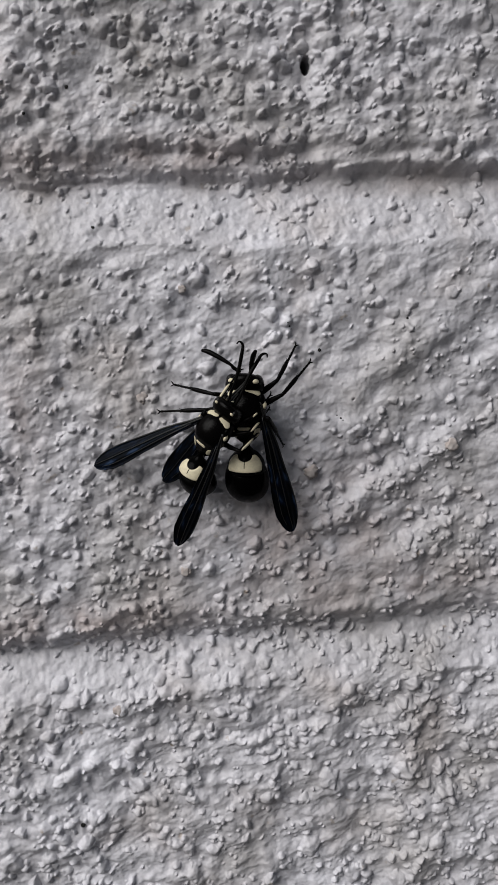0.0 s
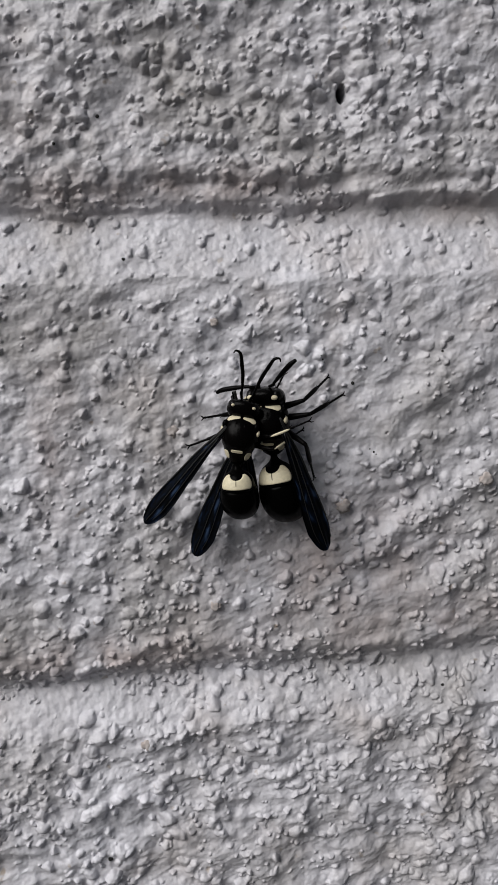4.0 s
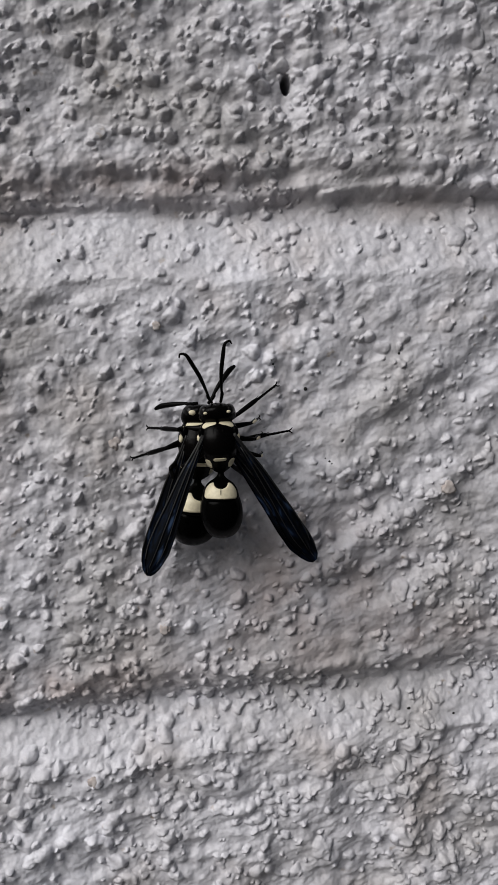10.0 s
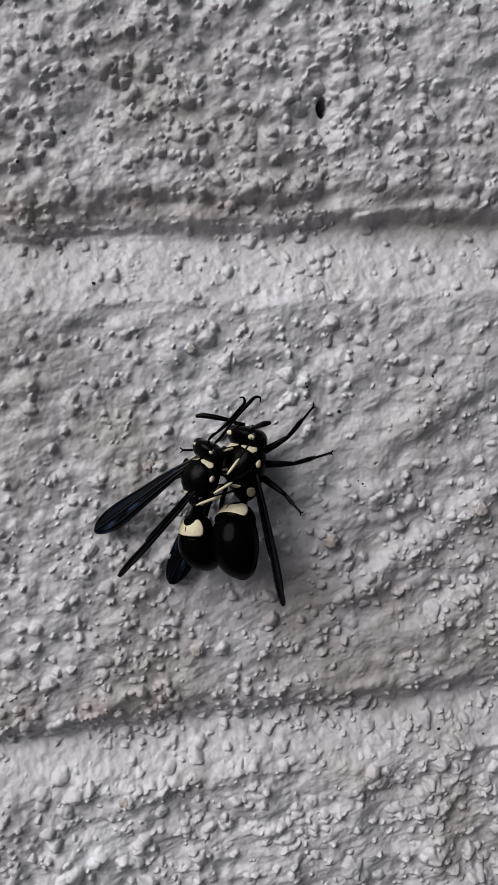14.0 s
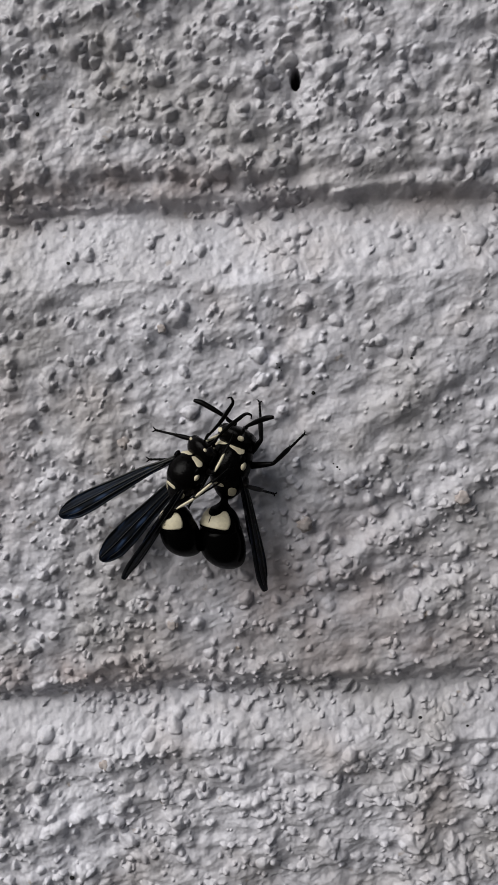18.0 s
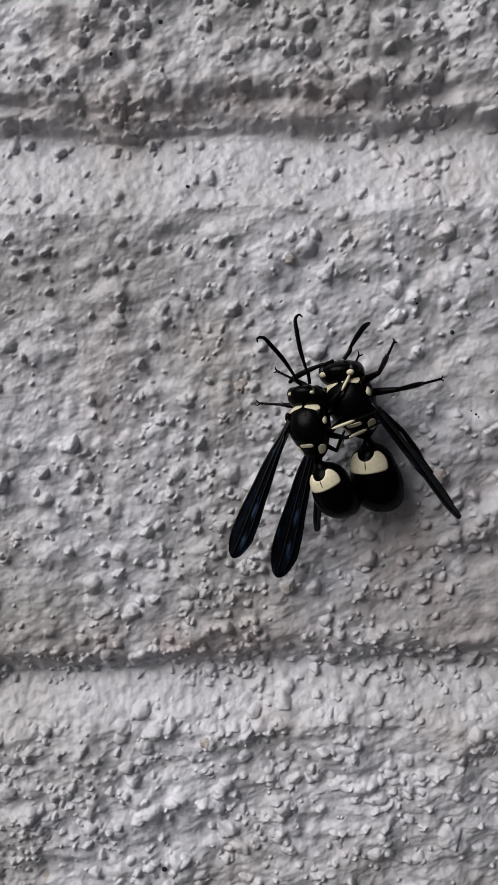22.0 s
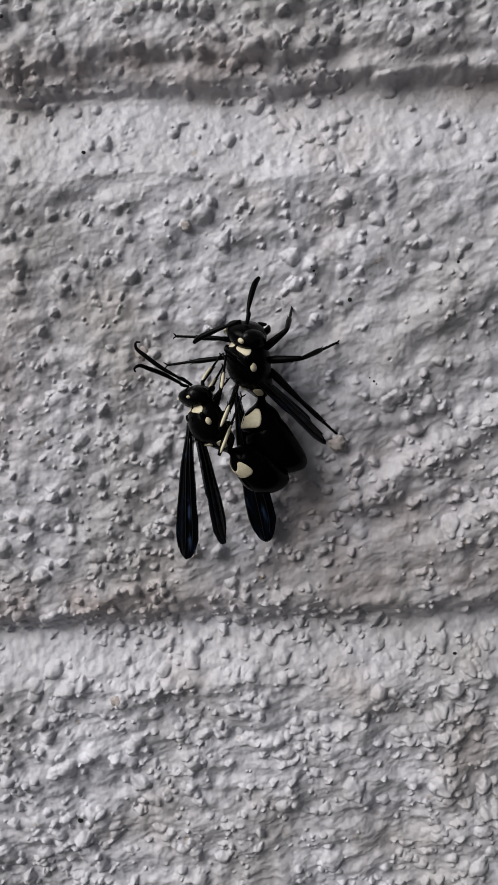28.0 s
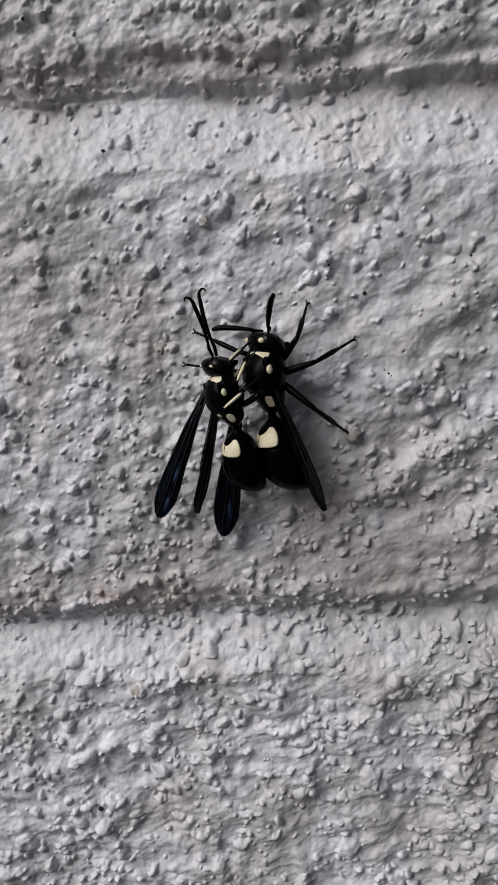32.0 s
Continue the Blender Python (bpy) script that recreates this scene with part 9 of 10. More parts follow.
    bend(MALE, "tibia_fr", rows([
        (0, 0.00, 3.20, 0.00, -54, 0, 0), (0.5, 0.00, 3.20, 0.00, -114, 0, 0), (1, 0.00, 3.20, 0.00, -87, 0, 0), (1.5, 0.00, 3.20, 0.00, -92, 0, 0),
        (2, 0.00, 3.20, 0.00, -48, 0, 0), (2.5, 0.00, 3.20, 0.00, -43, 0, 0), (3, 0.00, 3.20, 0.00, -31, 0, 0), (3.5, 0.00, 3.20, 0.00, -21, 0, 0),
        (5.5, 0.00, 3.20, 0.00, -21, 0, 0), (6, 0.00, 3.20, 0.00, -65, 0, 0), (6.5, 0.00, 3.20, 0.00, -79, 0, 0), (7, 0.00, 3.20, 0.00, -65, 0, 0),
        (7.5, 0.00, 3.20, 0.00, -30, 0, 0), (8, 0.00, 3.20, 0.00, -67, 0, 0), (8.5, 0.00, 3.20, 0.00, -63, 0, 0), (9, 0.00, 3.20, 0.00, -77, 0, 0),
        (9.5, 0.00, 3.20, 0.00, -24, 0, 0), (10, 0.00, 3.20, 0.00, -55, 0, 0), (10.5, 0.00, 3.20, 0.00, -55, 0, 0), (11, 0.00, 3.20, 0.00, -51, 0, 0),
        (11.5, 0.00, 3.20, 0.00, -21, 0, 0), (12, 0.00, 3.20, 0.00, -78, 0, 0), (12.5, 0.00, 3.20, 0.00, -21, 0, 0), (13, 0.00, 3.20, 0.00, -53, 0, 0),
        (13.5, 0.00, 3.20, 0.00, -75, 0, 0), (14, 0.00, 3.20, 0.00, -98, 0, 0), (14.5, 0.00, 3.20, 0.00, -50, 0, 0), (15, 0.00, 3.20, 0.00, -24, 0, 0),
        (15.5, 0.00, 3.20, 0.00, -50, 0, 0), (17.5, 0.00, 3.20, 0.00, -102, 0, 0), (18, 0.00, 3.20, 0.00, -94, 0, 0), (18.5, 0.00, 3.20, 0.00, -47, 0, 0),
        (19, 0.00, 3.20, 0.00, -95, 0, 0), (19.5, 0.00, 3.20, 0.00, -34, 0, 0), (20, 0.00, 3.20, 0.00, -40, 0, 0), (20.5, 0.00, 3.20, 0.00, -99, 0, 0),
        (21, 0.00, 3.20, 0.00, -107, 0, 0), (21.5, 0.00, 3.20, 0.00, -109, 0, 0), (22, 0.00, 3.20, 0.00, -48, 0, 0), (22.5, 0.00, 3.20, 0.00, -86, 0, 0),
        (23, 0.00, 3.20, 0.00, -102, 0, 0), (23.5, 0.00, 3.20, 0.00, -93, 0, 0), (24, 0.00, 3.20, 0.00, -100, 0, 0), (24.5, 0.00, 3.20, 0.00, -49, 0, 0),
        (25, 0.00, 3.20, 0.00, -45, 0, 0), (25.5, 0.00, 3.20, 0.00, -79, 0, 0), (26, 0.00, 3.20, 0.00, -41, 0, 0), (26.5, 0.00, 3.20, 0.00, -95, 0, 0),
        (28.5, 0.00, 3.20, 0.00, -99, 0, 0), (29, 0.00, 3.20, 0.00, -80, 0, 0), (29.5, 0.00, 3.20, 0.00, -21, 0, 0), (30, 0.00, 3.20, 0.00, -93, 0, 0),
        (30.5, 0.00, 3.20, 0.00, -93, 0, 0), (31, 0.00, 3.20, 0.00, -118, 0, 0), (31.5, 0.00, 3.20, 0.00, -119, 0, 0), (32, 0.00, 3.20, 0.00, -111, 0, 0),
    ]))
    walk(MALE["leg_ml"], rows([
        (0, -1.35, 0.20, -1.50, 38, -4, -12), (0.5, -1.35, 0.20, -1.50, -3, -8, -64), (1, -1.35, 0.20, -1.50, 9, 21, -31),
        (1.5, -1.35, 0.20, -1.50, 12, 4, -41), (2, -1.35, 0.20, -1.50, -4, -2, -58), (2.5, -1.35, 0.20, -1.50, -1, -8, -47),
        (3, -1.35, 0.20, -1.50, -5, 12, -110), (3.5, -1.35, 0.20, -1.50, -5, 0, -76), (4.5, -1.35, 0.20, -1.50, -11, -11, -28),
        (5.5, -1.35, 0.20, -1.50, -24, -15, 21), (5.67, -1.35, 0.20, -1.50, -10, -9, -31), (5.83, -1.35, 0.20, -1.50, -7, 10, -97),
        (6, -1.35, 0.20, -1.50, -19, 19, -149), (6.25, -1.35, 0.20, -1.50, -13, 2, 156), (6.5, -1.35, 0.20, -1.50, 4, -3, 99),
        (6.75, -1.35, 0.20, -1.50, 40, -18, 84), (7, -1.35, 0.20, -1.50, 81, -21, 61), (7.5, -1.35, 0.20, -1.50, 74, 7, 109),
        (7.75, -1.35, 0.20, -1.50, 28, 6, 101), (8, -1.35, 0.20, -1.50, -17, -1, 96), (8.5, -1.35, 0.20, -1.50, -18, 7, 109),
        (9, -1.35, 0.20, -1.50, -7, -2, 91), (9.5, -1.35, 0.20, -1.50, -36, 6, 107), (10, -1.35, 0.20, -1.50, -14, 6, 107),
        (10.25, -1.35, 0.20, -1.50, 31, 17, 117), (10.5, -1.35, 0.20, -1.50, 79, 18, 132), (11, -1.35, 0.20, -1.50, 80, -12, 80),
        (11.17, -1.35, 0.20, -1.50, 38, -24, 118), (11.33, -1.35, 0.20, -1.50, -11, -2, 161), (11.5, -1.35, 0.20, -1.50, -35, 32, 178),
        (11.75, -1.35, 0.20, -1.50, 7, -7, 144), (12, -1.35, 0.20, -1.50, 64, -5, 93), (12.17, -1.35, 0.20, -1.50, 43, 20, 52),
        (12.33, -1.35, 0.20, -1.50, -2, 17, -14), (12.5, -1.35, 0.20, -1.50, -20, -11, -53), (13, -1.35, 0.20, -1.50, -15, 11, -115),
        (13.5, -1.35, 0.20, -1.50, 2, 1, -45), (14, -1.35, 0.20, -1.50, 10, 8, -66), (14.5, -1.35, 0.20, -1.50, -13, -7, -54),
        (15, -1.35, 0.20, -1.50, -17, -9, 18), (15.5, -1.35, 0.20, -1.50, -14, -18, -16), (17.5, -1.35, 0.20, -1.50, 24, 13, -35),
        (18, -1.35, 0.20, -1.50, 28, 13, -22), (18.5, -1.35, 0.20, -1.50, -6, -1, -49), (18.75, -1.35, 0.20, -1.50, -1, 13, -97),
        (19, -1.35, 0.20, -1.50, -9, 26, -149), (19.25, -1.35, 0.20, -1.50, -2, 10, -98), (19.5, -1.35, 0.20, -1.50, -10, -6, -50),
        (19.75, -1.35, 0.20, -1.50, -8, 5, -93), (20, -1.35, 0.20, -1.50, -15, 14, -136), (20.5, -1.35, 0.20, -1.50, 5, 9, -79),
        (21, -1.35, 0.20, -1.50, 4, 11, -84), (21.5, -1.35, 0.20, -1.50, 1, 8, -92), (22, -1.35, 0.20, -1.50, -19, 7, -77),
        (22.5, -1.35, 0.20, -1.50, 7, 8, -45), (23, -1.35, 0.20, -1.50, 3, 12, -72), (23.5, -1.35, 0.20, -1.50, 12, 12, -46),
        (24, -1.35, 0.20, -1.50, 12, 10, -61), (24.5, -1.35, 0.20, -1.50, -13, 6, -39), (25, -1.35, 0.20, -1.50, -13, 5, -67),
        (25.5, -1.35, 0.20, -1.50, 6, 4, -41), (26, -1.35, 0.20, -1.50, -23, 9, -101), (26.5, -1.35, 0.20, -1.50, 15, 13, -37),
        (28.5, -1.35, 0.20, -1.50, -4, 34, -34), (29, -1.35, 0.20, -1.50, 17, 30, -43), (29.25, -1.35, 0.20, -1.50, -11, 27, -15),
        (29.5, -1.35, 0.20, -1.50, -39, 35, 13), (29.75, -1.35, 0.20, -1.50, -15, 32, -9), (30, -1.35, 0.20, -1.50, 9, 36, -30),
        (30.5, -1.35, 0.20, -1.50, 16, 34, -28), (31, -1.35, 0.20, -1.50, 13, 24, -58), (31.5, -1.35, 0.20, -1.50, 8, 22, -68),
        (32, -1.35, 0.20, -1.50, 9, 29, -58),
    ]))
    bend(MALE, "tibia_ml", rows([
        (0, 0.00, 3.30, 0.00, -89, 0, 0), (0.5, 0.00, 3.30, 0.00, -90, 0, 0), (1, 0.00, 3.30, 0.00, -98, 0, 0), (1.5, 0.00, 3.30, 0.00, -85, 0, 0),
        (2, 0.00, 3.30, 0.00, -76, 0, 0), (2.5, 0.00, 3.30, 0.00, -67, 0, 0), (3, 0.00, 3.30, 0.00, -69, 0, 0), (3.5, 0.00, 3.30, 0.00, -69, 0, 0),
        (5.5, 0.00, 3.30, 0.00, -74, 0, 0), (6, 0.00, 3.30, 0.00, -90, 0, 0), (6.5, 0.00, 3.30, 0.00, -62, 0, 0), (7, 0.00, 3.30, 0.00, -80, 0, 0),
        (7.5, 0.00, 3.30, 0.00, -80, 0, 0), (8, 0.00, 3.30, 0.00, -43, 0, 0), (8.5, 0.00, 3.30, 0.00, -55, 0, 0), (9, 0.00, 3.30, 0.00, -62, 0, 0),
        (9.5, 0.00, 3.30, 0.00, -77, 0, 0), (10, 0.00, 3.30, 0.00, -80, 0, 0), (10.5, 0.00, 3.30, 0.00, -74, 0, 0), (11, 0.00, 3.30, 0.00, -86, 0, 0),
        (11.5, 0.00, 3.30, 0.00, -58, 0, 0), (12, 0.00, 3.30, 0.00, -60, 0, 0), (12.5, 0.00, 3.30, 0.00, -43, 0, 0), (13, 0.00, 3.30, 0.00, -80, 0, 0),
        (13.5, 0.00, 3.30, 0.00, -61, 0, 0), (14, 0.00, 3.30, 0.00, -95, 0, 0), (14.5, 0.00, 3.30, 0.00, -85, 0, 0), (15, 0.00, 3.30, 0.00, -60, 0, 0),
        (15.5, 0.00, 3.30, 0.00, -71, 0, 0), (17.5, 0.00, 3.30, 0.00, -90, 0, 0), (18, 0.00, 3.30, 0.00, -89, 0, 0), (18.5, 0.00, 3.30, 0.00, -77, 0, 0),
        (19, 0.00, 3.30, 0.00, -87, 0, 0), (19.5, 0.00, 3.30, 0.00, -54, 0, 0), (20, 0.00, 3.30, 0.00, -85, 0, 0), (20.5, 0.00, 3.30, 0.00, -74, 0, 0),
        (21, 0.00, 3.30, 0.00, -89, 0, 0), (21.5, 0.00, 3.30, 0.00, -78, 0, 0), (22, 0.00, 3.30, 0.00, -75, 0, 0), (22.5, 0.00, 3.30, 0.00, -68, 0, 0),
        (23, 0.00, 3.30, 0.00, -82, 0, 0), (23.5, 0.00, 3.30, 0.00, -80, 0, 0), (24, 0.00, 3.30, 0.00, -89, 0, 0), (24.5, 0.00, 3.30, 0.00, -82, 0, 0),
        (25, 0.00, 3.30, 0.00, -83, 0, 0), (25.5, 0.00, 3.30, 0.00, -59, 0, 0), (26, 0.00, 3.30, 0.00, -80, 0, 0), (26.5, 0.00, 3.30, 0.00, -86, 0, 0),
        (28.5, 0.00, 3.30, 0.00, -94, 0, 0), (29, 0.00, 3.30, 0.00, -90, 0, 0), (29.5, 0.00, 3.30, 0.00, -48, 0, 0), (30, 0.00, 3.30, 0.00, -90, 0, 0),
        (30.5, 0.00, 3.30, 0.00, -94, 0, 0), (31, 0.00, 3.30, 0.00, -115, 0, 0), (31.5, 0.00, 3.30, 0.00, -114, 0, 0), (32, 0.00, 3.30, 0.00, -107, 0, 0),
    ]))
    walk(MALE["leg_mr"], rows([
        (0, 1.35, 0.20, -1.50, -9, 29, -51), (0.17, 1.35, 0.20, -1.50, -16, -12, -79), (0.33, 1.35, 0.20, -1.50, 20, -60, -139),
        (0.5, 1.35, 0.20, -1.50, 90, -45, 134), (0.67, 1.35, 0.20, -1.50, 36, -41, -153), (0.83, 1.35, 0.20, -1.50, 16, 7, -102),
        (1, 1.35, 0.20, -1.50, 33, 44, -61), (1.5, 1.35, 0.20, -1.50, 71, 35, -58), (2, 1.35, 0.20, -1.50, 66, 30, -54), (2.5, 1.35, 0.20, -1.50, 66, 30, -45),
        (3, 1.35, 0.20, -1.50, 71, 14, -75), (3.5, 1.35, 0.20, -1.50, 59, 20, -66), (4.5, 1.35, 0.20, -1.50, 21, 18, -65),
        (5.5, 1.35, 0.20, -1.50, -16, 18, -63), (5.75, 1.35, 0.20, -1.50, 21, 13, -72), (6, 1.35, 0.20, -1.50, 59, 14, -82),
        (6.25, 1.35, 0.20, -1.50, 9, 10, -115), (6.5, 1.35, 0.20, -1.50, -33, -16, -134), (6.67, 1.35, 0.20, -1.50, -40, -2, -83),
        (6.83, 1.35, 0.20, -1.50, -29, 14, -14), (7, 1.35, 0.20, -1.50, -13, 13, 39), (7.25, 1.35, 0.20, -1.50, -16, -12, 95),
        (7.5, 1.35, 0.20, -1.50, -41, -22, 159), (7.75, 1.35, 0.20, -1.50, -44, -12, -152), (8, 1.35, 0.20, -1.50, -39, -2, -105),
        (8.5, 1.35, 0.20, -1.50, -23, -5, -109), (9, 1.35, 0.20, -1.50, -25, -2, -102), (9.5, 1.35, 0.20, -1.50, -14, 3, -89),
        (10, 1.35, 0.20, -1.50, -11, -3, -99), (10.25, 1.35, 0.20, -1.50, -22, -12, -144), (10.5, 1.35, 0.20, -1.50, -23, -25, 171),
        (10.75, 1.35, 0.20, -1.50, -14, -17, 131), (11, 1.35, 0.20, -1.50, -12, -7, 93), (11.17, 1.35, 0.20, -1.50, -4, -4, 43),
        (11.33, 1.35, 0.20, -1.50, -1, 6, -21), (11.5, 1.35, 0.20, -1.50, -7, 13, -71), (11.75, 1.35, 0.20, -1.50, -31, 4, -116),
        (12, 1.35, 0.20, -1.50, -42, -18, -156), (12.25, 1.35, 0.20, -1.50, -1, 29, -118), (12.5, 1.35, 0.20, -1.50, 67, 23, -52),
        (13, 1.35, 0.20, -1.50, 46, 15, -74), (13.5, 1.35, 0.20, -1.50, 63, 39, -45), (14, 1.35, 0.20, -1.50, 70, 34, -67),
        (14.5, 1.35, 0.20, -1.50, 47, 22, -63), (15, 1.35, 0.20, -1.50, -14, 12, -56), (15.5, 1.35, 0.20, -1.50, 56, 29, -31),
        (16.17, 1.35, 0.20, -1.50, 92, 21, 26), (16.83, 1.35, 0.20, -1.50, 107, -23, 83), (17.5, 1.35, 0.20, -1.50, 81, -51, 140),
        (18, 1.35, 0.20, -1.50, 86, -52, 143), (18.17, 1.35, 0.20, -1.50, 43, -35, -148), (18.33, 1.35, 0.20, -1.50, 41, 11, -97),
        (18.5, 1.35, 0.20, -1.50, 70, 35, -48), (19, 1.35, 0.20, -1.50, 60, 1, -103), (19.5, 1.35, 0.20, -1.50, 67, 25, -59),
        (20, 1.35, 0.20, -1.50, 65, 5, -95), (20.5, 1.35, 0.20, -1.50, 86, 18, -82), (20.67, 1.35, 0.20, -1.50, 98, 18, -29),
        (20.83, 1.35, 0.20, -1.50, 106, 5, 38), (21, 1.35, 0.20, -1.50, 100, -5, 87), (21.5, 1.35, 0.20, -1.50, 86, -9, 90),
        (21.67, 1.35, 0.20, -1.50, 89, 6, 41), (21.83, 1.35, 0.20, -1.50, 74, 19, -30), (22, 1.35, 0.20, -1.50, 59, 14, -84),
        (22.5, 1.35, 0.20, -1.50, 83, 34, -64), (22.67, 1.35, 0.20, -1.50, 106, 24, -8), (22.83, 1.35, 0.20, -1.50, 109, -4, 50),
        (23, 1.35, 0.20, -1.50, 92, -20, 97), (23.17, 1.35, 0.20, -1.50, 111, -3, 52), (23.33, 1.35, 0.20, -1.50, 109, 28, -3),
        (23.5, 1.35, 0.20, -1.50, 84, 41, -59), (23.67, 1.35, 0.20, -1.50, 114, 24, 0), (23.83, 1.35, 0.20, -1.50, 113, -16, 58),
        (24, 1.35, 0.20, -1.50, 85, -33, 112), (24.17, 1.35, 0.20, -1.50, 55, -28, 173), (24.33, 1.35, 0.20, -1.50, 45, 5, -124),
        (24.5, 1.35, 0.20, -1.50, 62, 25, -74), (25, 1.35, 0.20, -1.50, 63, 17, -80), (25.5, 1.35, 0.20, -1.50, 80, 36, -57),
        (26, 1.35, 0.20, -1.50, 56, 11, -89), (26.17, 1.35, 0.20, -1.50, 52, -15, -128), (26.33, 1.35, 0.20, -1.50, 76, -39, 171),
        (26.5, 1.35, 0.20, -1.50, 107, -34, 112), (28.5, 1.35, 0.20, -1.50, 142, -25, 98), (28.67, 1.35, 0.20, -1.50, 146, 17, 69),
        (28.83, 1.35, 0.20, -1.50, 99, 59, -1), (29, 1.35, 0.20, -1.50, 41, 38, -75), (29.5, 1.35, 0.20, -1.50, 22, 14, -87),
        (29.67, 1.35, 0.20, -1.50, 23, -27, -114), (29.83, 1.35, 0.20, -1.50, 82, -60, 167), (30, 1.35, 0.20, -1.50, 135, -41, 105),
        (30.5, 1.35, 0.20, -1.50, 135, -42, 107), (31, 1.35, 0.20, -1.50, 80, -18, 95), (31.5, 1.35, 0.20, -1.50, 87, -18, 94),
        (32, 1.35, 0.20, -1.50, 100, -24, 95),
    ]))
    bend(MALE, "tibia_mr", rows([
        (0, 0.00, 3.30, 0.00, -74, 0, 0), (0.17, 0.00, 3.30, 0.00, -60, -45, -32), (0.33, 0.00, 3.30, 0.00, 36, -45, -148), (0.5, 0.00, 3.30, 0.00, 50, 0, 180),
        (0.67, 0.00, 3.30, 0.00, 45, -53, -171), (0.83, 0.00, 3.30, 0.00, -112, -53, -9), (1, 0.00, 3.30, 0.00, -117, 0, 0),
        (1.5, 0.00, 3.30, 0.00, -117, 0, 0), (2, 0.00, 3.30, 0.00, -75, 0, 0), (2.5, 0.00, 3.30, 0.00, -70, 0, 0), (3, 0.00, 3.30, 0.00, -64, 0, 0),
        (3.5, 0.00, 3.30, 0.00, -52, 0, 0), (5.5, 0.00, 3.30, 0.00, -46, 0, 0), (6, 0.00, 3.30, 0.00, -57, 0, 0), (6.5, 0.00, 3.30, 0.00, -81, 0, 0),
        (7, 0.00, 3.30, 0.00, -77, 0, 0), (7.5, 0.00, 3.30, 0.00, -49, 0, 0), (8, 0.00, 3.30, 0.00, -79, 0, 0), (8.5, 0.00, 3.30, 0.00, -72, 0, 0),
        (9, 0.00, 3.30, 0.00, -89, 0, 0), (9.5, 0.00, 3.30, 0.00, -47, 0, 0), (10, 0.00, 3.30, 0.00, -67, 0, 0), (10.5, 0.00, 3.30, 0.00, -69, 0, 0),
        (11, 0.00, 3.30, 0.00, -67, 0, 0), (11.5, 0.00, 3.30, 0.00, -27, 0, 0), (12, 0.00, 3.30, 0.00, -89, 0, 0), (12.5, 0.00, 3.30, 0.00, -56, 0, 0),
        (13, 0.00, 3.30, 0.00, -44, 0, 0), (13.5, 0.00, 3.30, 0.00, -99, 0, 0), (14, 0.00, 3.30, 0.00, -121, 0, 0), (14.5, 0.00, 3.30, 0.00, -85, 0, 0),
        (15, 0.00, 3.30, 0.00, -56, 0, 0), (15.5, 0.00, 3.30, 0.00, -75, 0, 0), (16.17, 0.00, 3.30, 0.00, -62, -46, -30),
        (16.83, 0.00, 3.30, 0.00, 40, -46, -150), (17.5, 0.00, 3.30, 0.00, 53, 0, -180), (18, 0.00, 3.30, 0.00, 55, 0, 180),
        (18.17, 0.00, 3.30, 0.00, 43, 48, 154), (18.33, 0.00, 3.30, 0.00, -72, 48, 26), (18.5, 0.00, 3.30, 0.00, -83, 0, 0), (19, 0.00, 3.30, 0.00, -43, 0, 0),
        (19.5, 0.00, 3.30, 0.00, -67, 0, 0), (20, 0.00, 3.30, 0.00, -74, 0, 0), (20.5, 0.00, 3.30, 0.00, -118, 0, 0), (20.67, 0.00, 3.30, 0.00, -115, 53, 5),
        (20.83, 0.00, 3.30, 0.00, 53, 53, 175), (21, 0.00, 3.30, 0.00, 55, 0, 180), (21.5, 0.00, 3.30, 0.00, 56, 0, 180),
        (21.67, 0.00, 3.30, 0.00, 45, -49, -157), (21.83, 0.00, 3.30, 0.00, -75, -49, -23), (22, 0.00, 3.30, 0.00, -86, 0, 0),
        (22.5, 0.00, 3.30, 0.00, -117, 0, 0), (22.67, 0.00, 3.30, 0.00, -115, -53, -5), (22.83, 0.00, 3.30, 0.00, 52, -53, -175),
        (23, 0.00, 3.30, 0.00, 55, 0, -180), (23.17, 0.00, 3.30, 0.00, 54, 53, 178), (23.33, 0.00, 3.30, 0.00, -122, 53, 2),
        (23.5, 0.00, 3.30, 0.00, -123, 0, 0), (23.67, 0.00, 3.30, 0.00, -121, 53, 4), (23.83, 0.00, 3.30, 0.00, 49, 53, 176),
        (24, 0.00, 3.30, 0.00, 51, 0, 180), (24.17, 0.00, 3.30, 0.00, 41, 50, 158), (24.33, 0.00, 3.30, 0.00, -84, 50, 22), (24.5, 0.00, 3.30, 0.00, -94, 0, 0),
        (25, 0.00, 3.30, 0.00, -85, 0, 0), (25.5, 0.00, 3.30, 0.00, -110, 0, 0), (26, 0.00, 3.30, 0.00, -84, 0, 0), (26.17, 0.00, 3.30, 0.00, -72, -48, -26),
        (26.33, 0.00, 3.30, 0.00, 41, -48, -154), (26.5, 0.00, 3.30, 0.00, 53, 0, -180), (28.5, 0.00, 3.30, 0.00, 37, 0, -180),
        (28.67, 0.00, 3.30, 0.00, 26, 50, 158), (28.83, 0.00, 3.30, 0.00, -97, 50, 22), (29, 0.00, 3.30, 0.00, -107, 0, 0),
        (29.5, 0.00, 3.30, 0.00, -116, 0, 0), (29.67, 0.00, 3.30, 0.00, -111, -52, -10), (29.83, 0.00, 3.30, 0.00, 44, -52, -170),
        (30, 0.00, 3.30, 0.00, 49, 0, -180), (30.5, 0.00, 3.30, 0.00, 49, 0, 180), (31, 0.00, 3.30, 0.00, 26, 0, 180), (31.5, 0.00, 3.30, 0.00, 31, 0, 180),
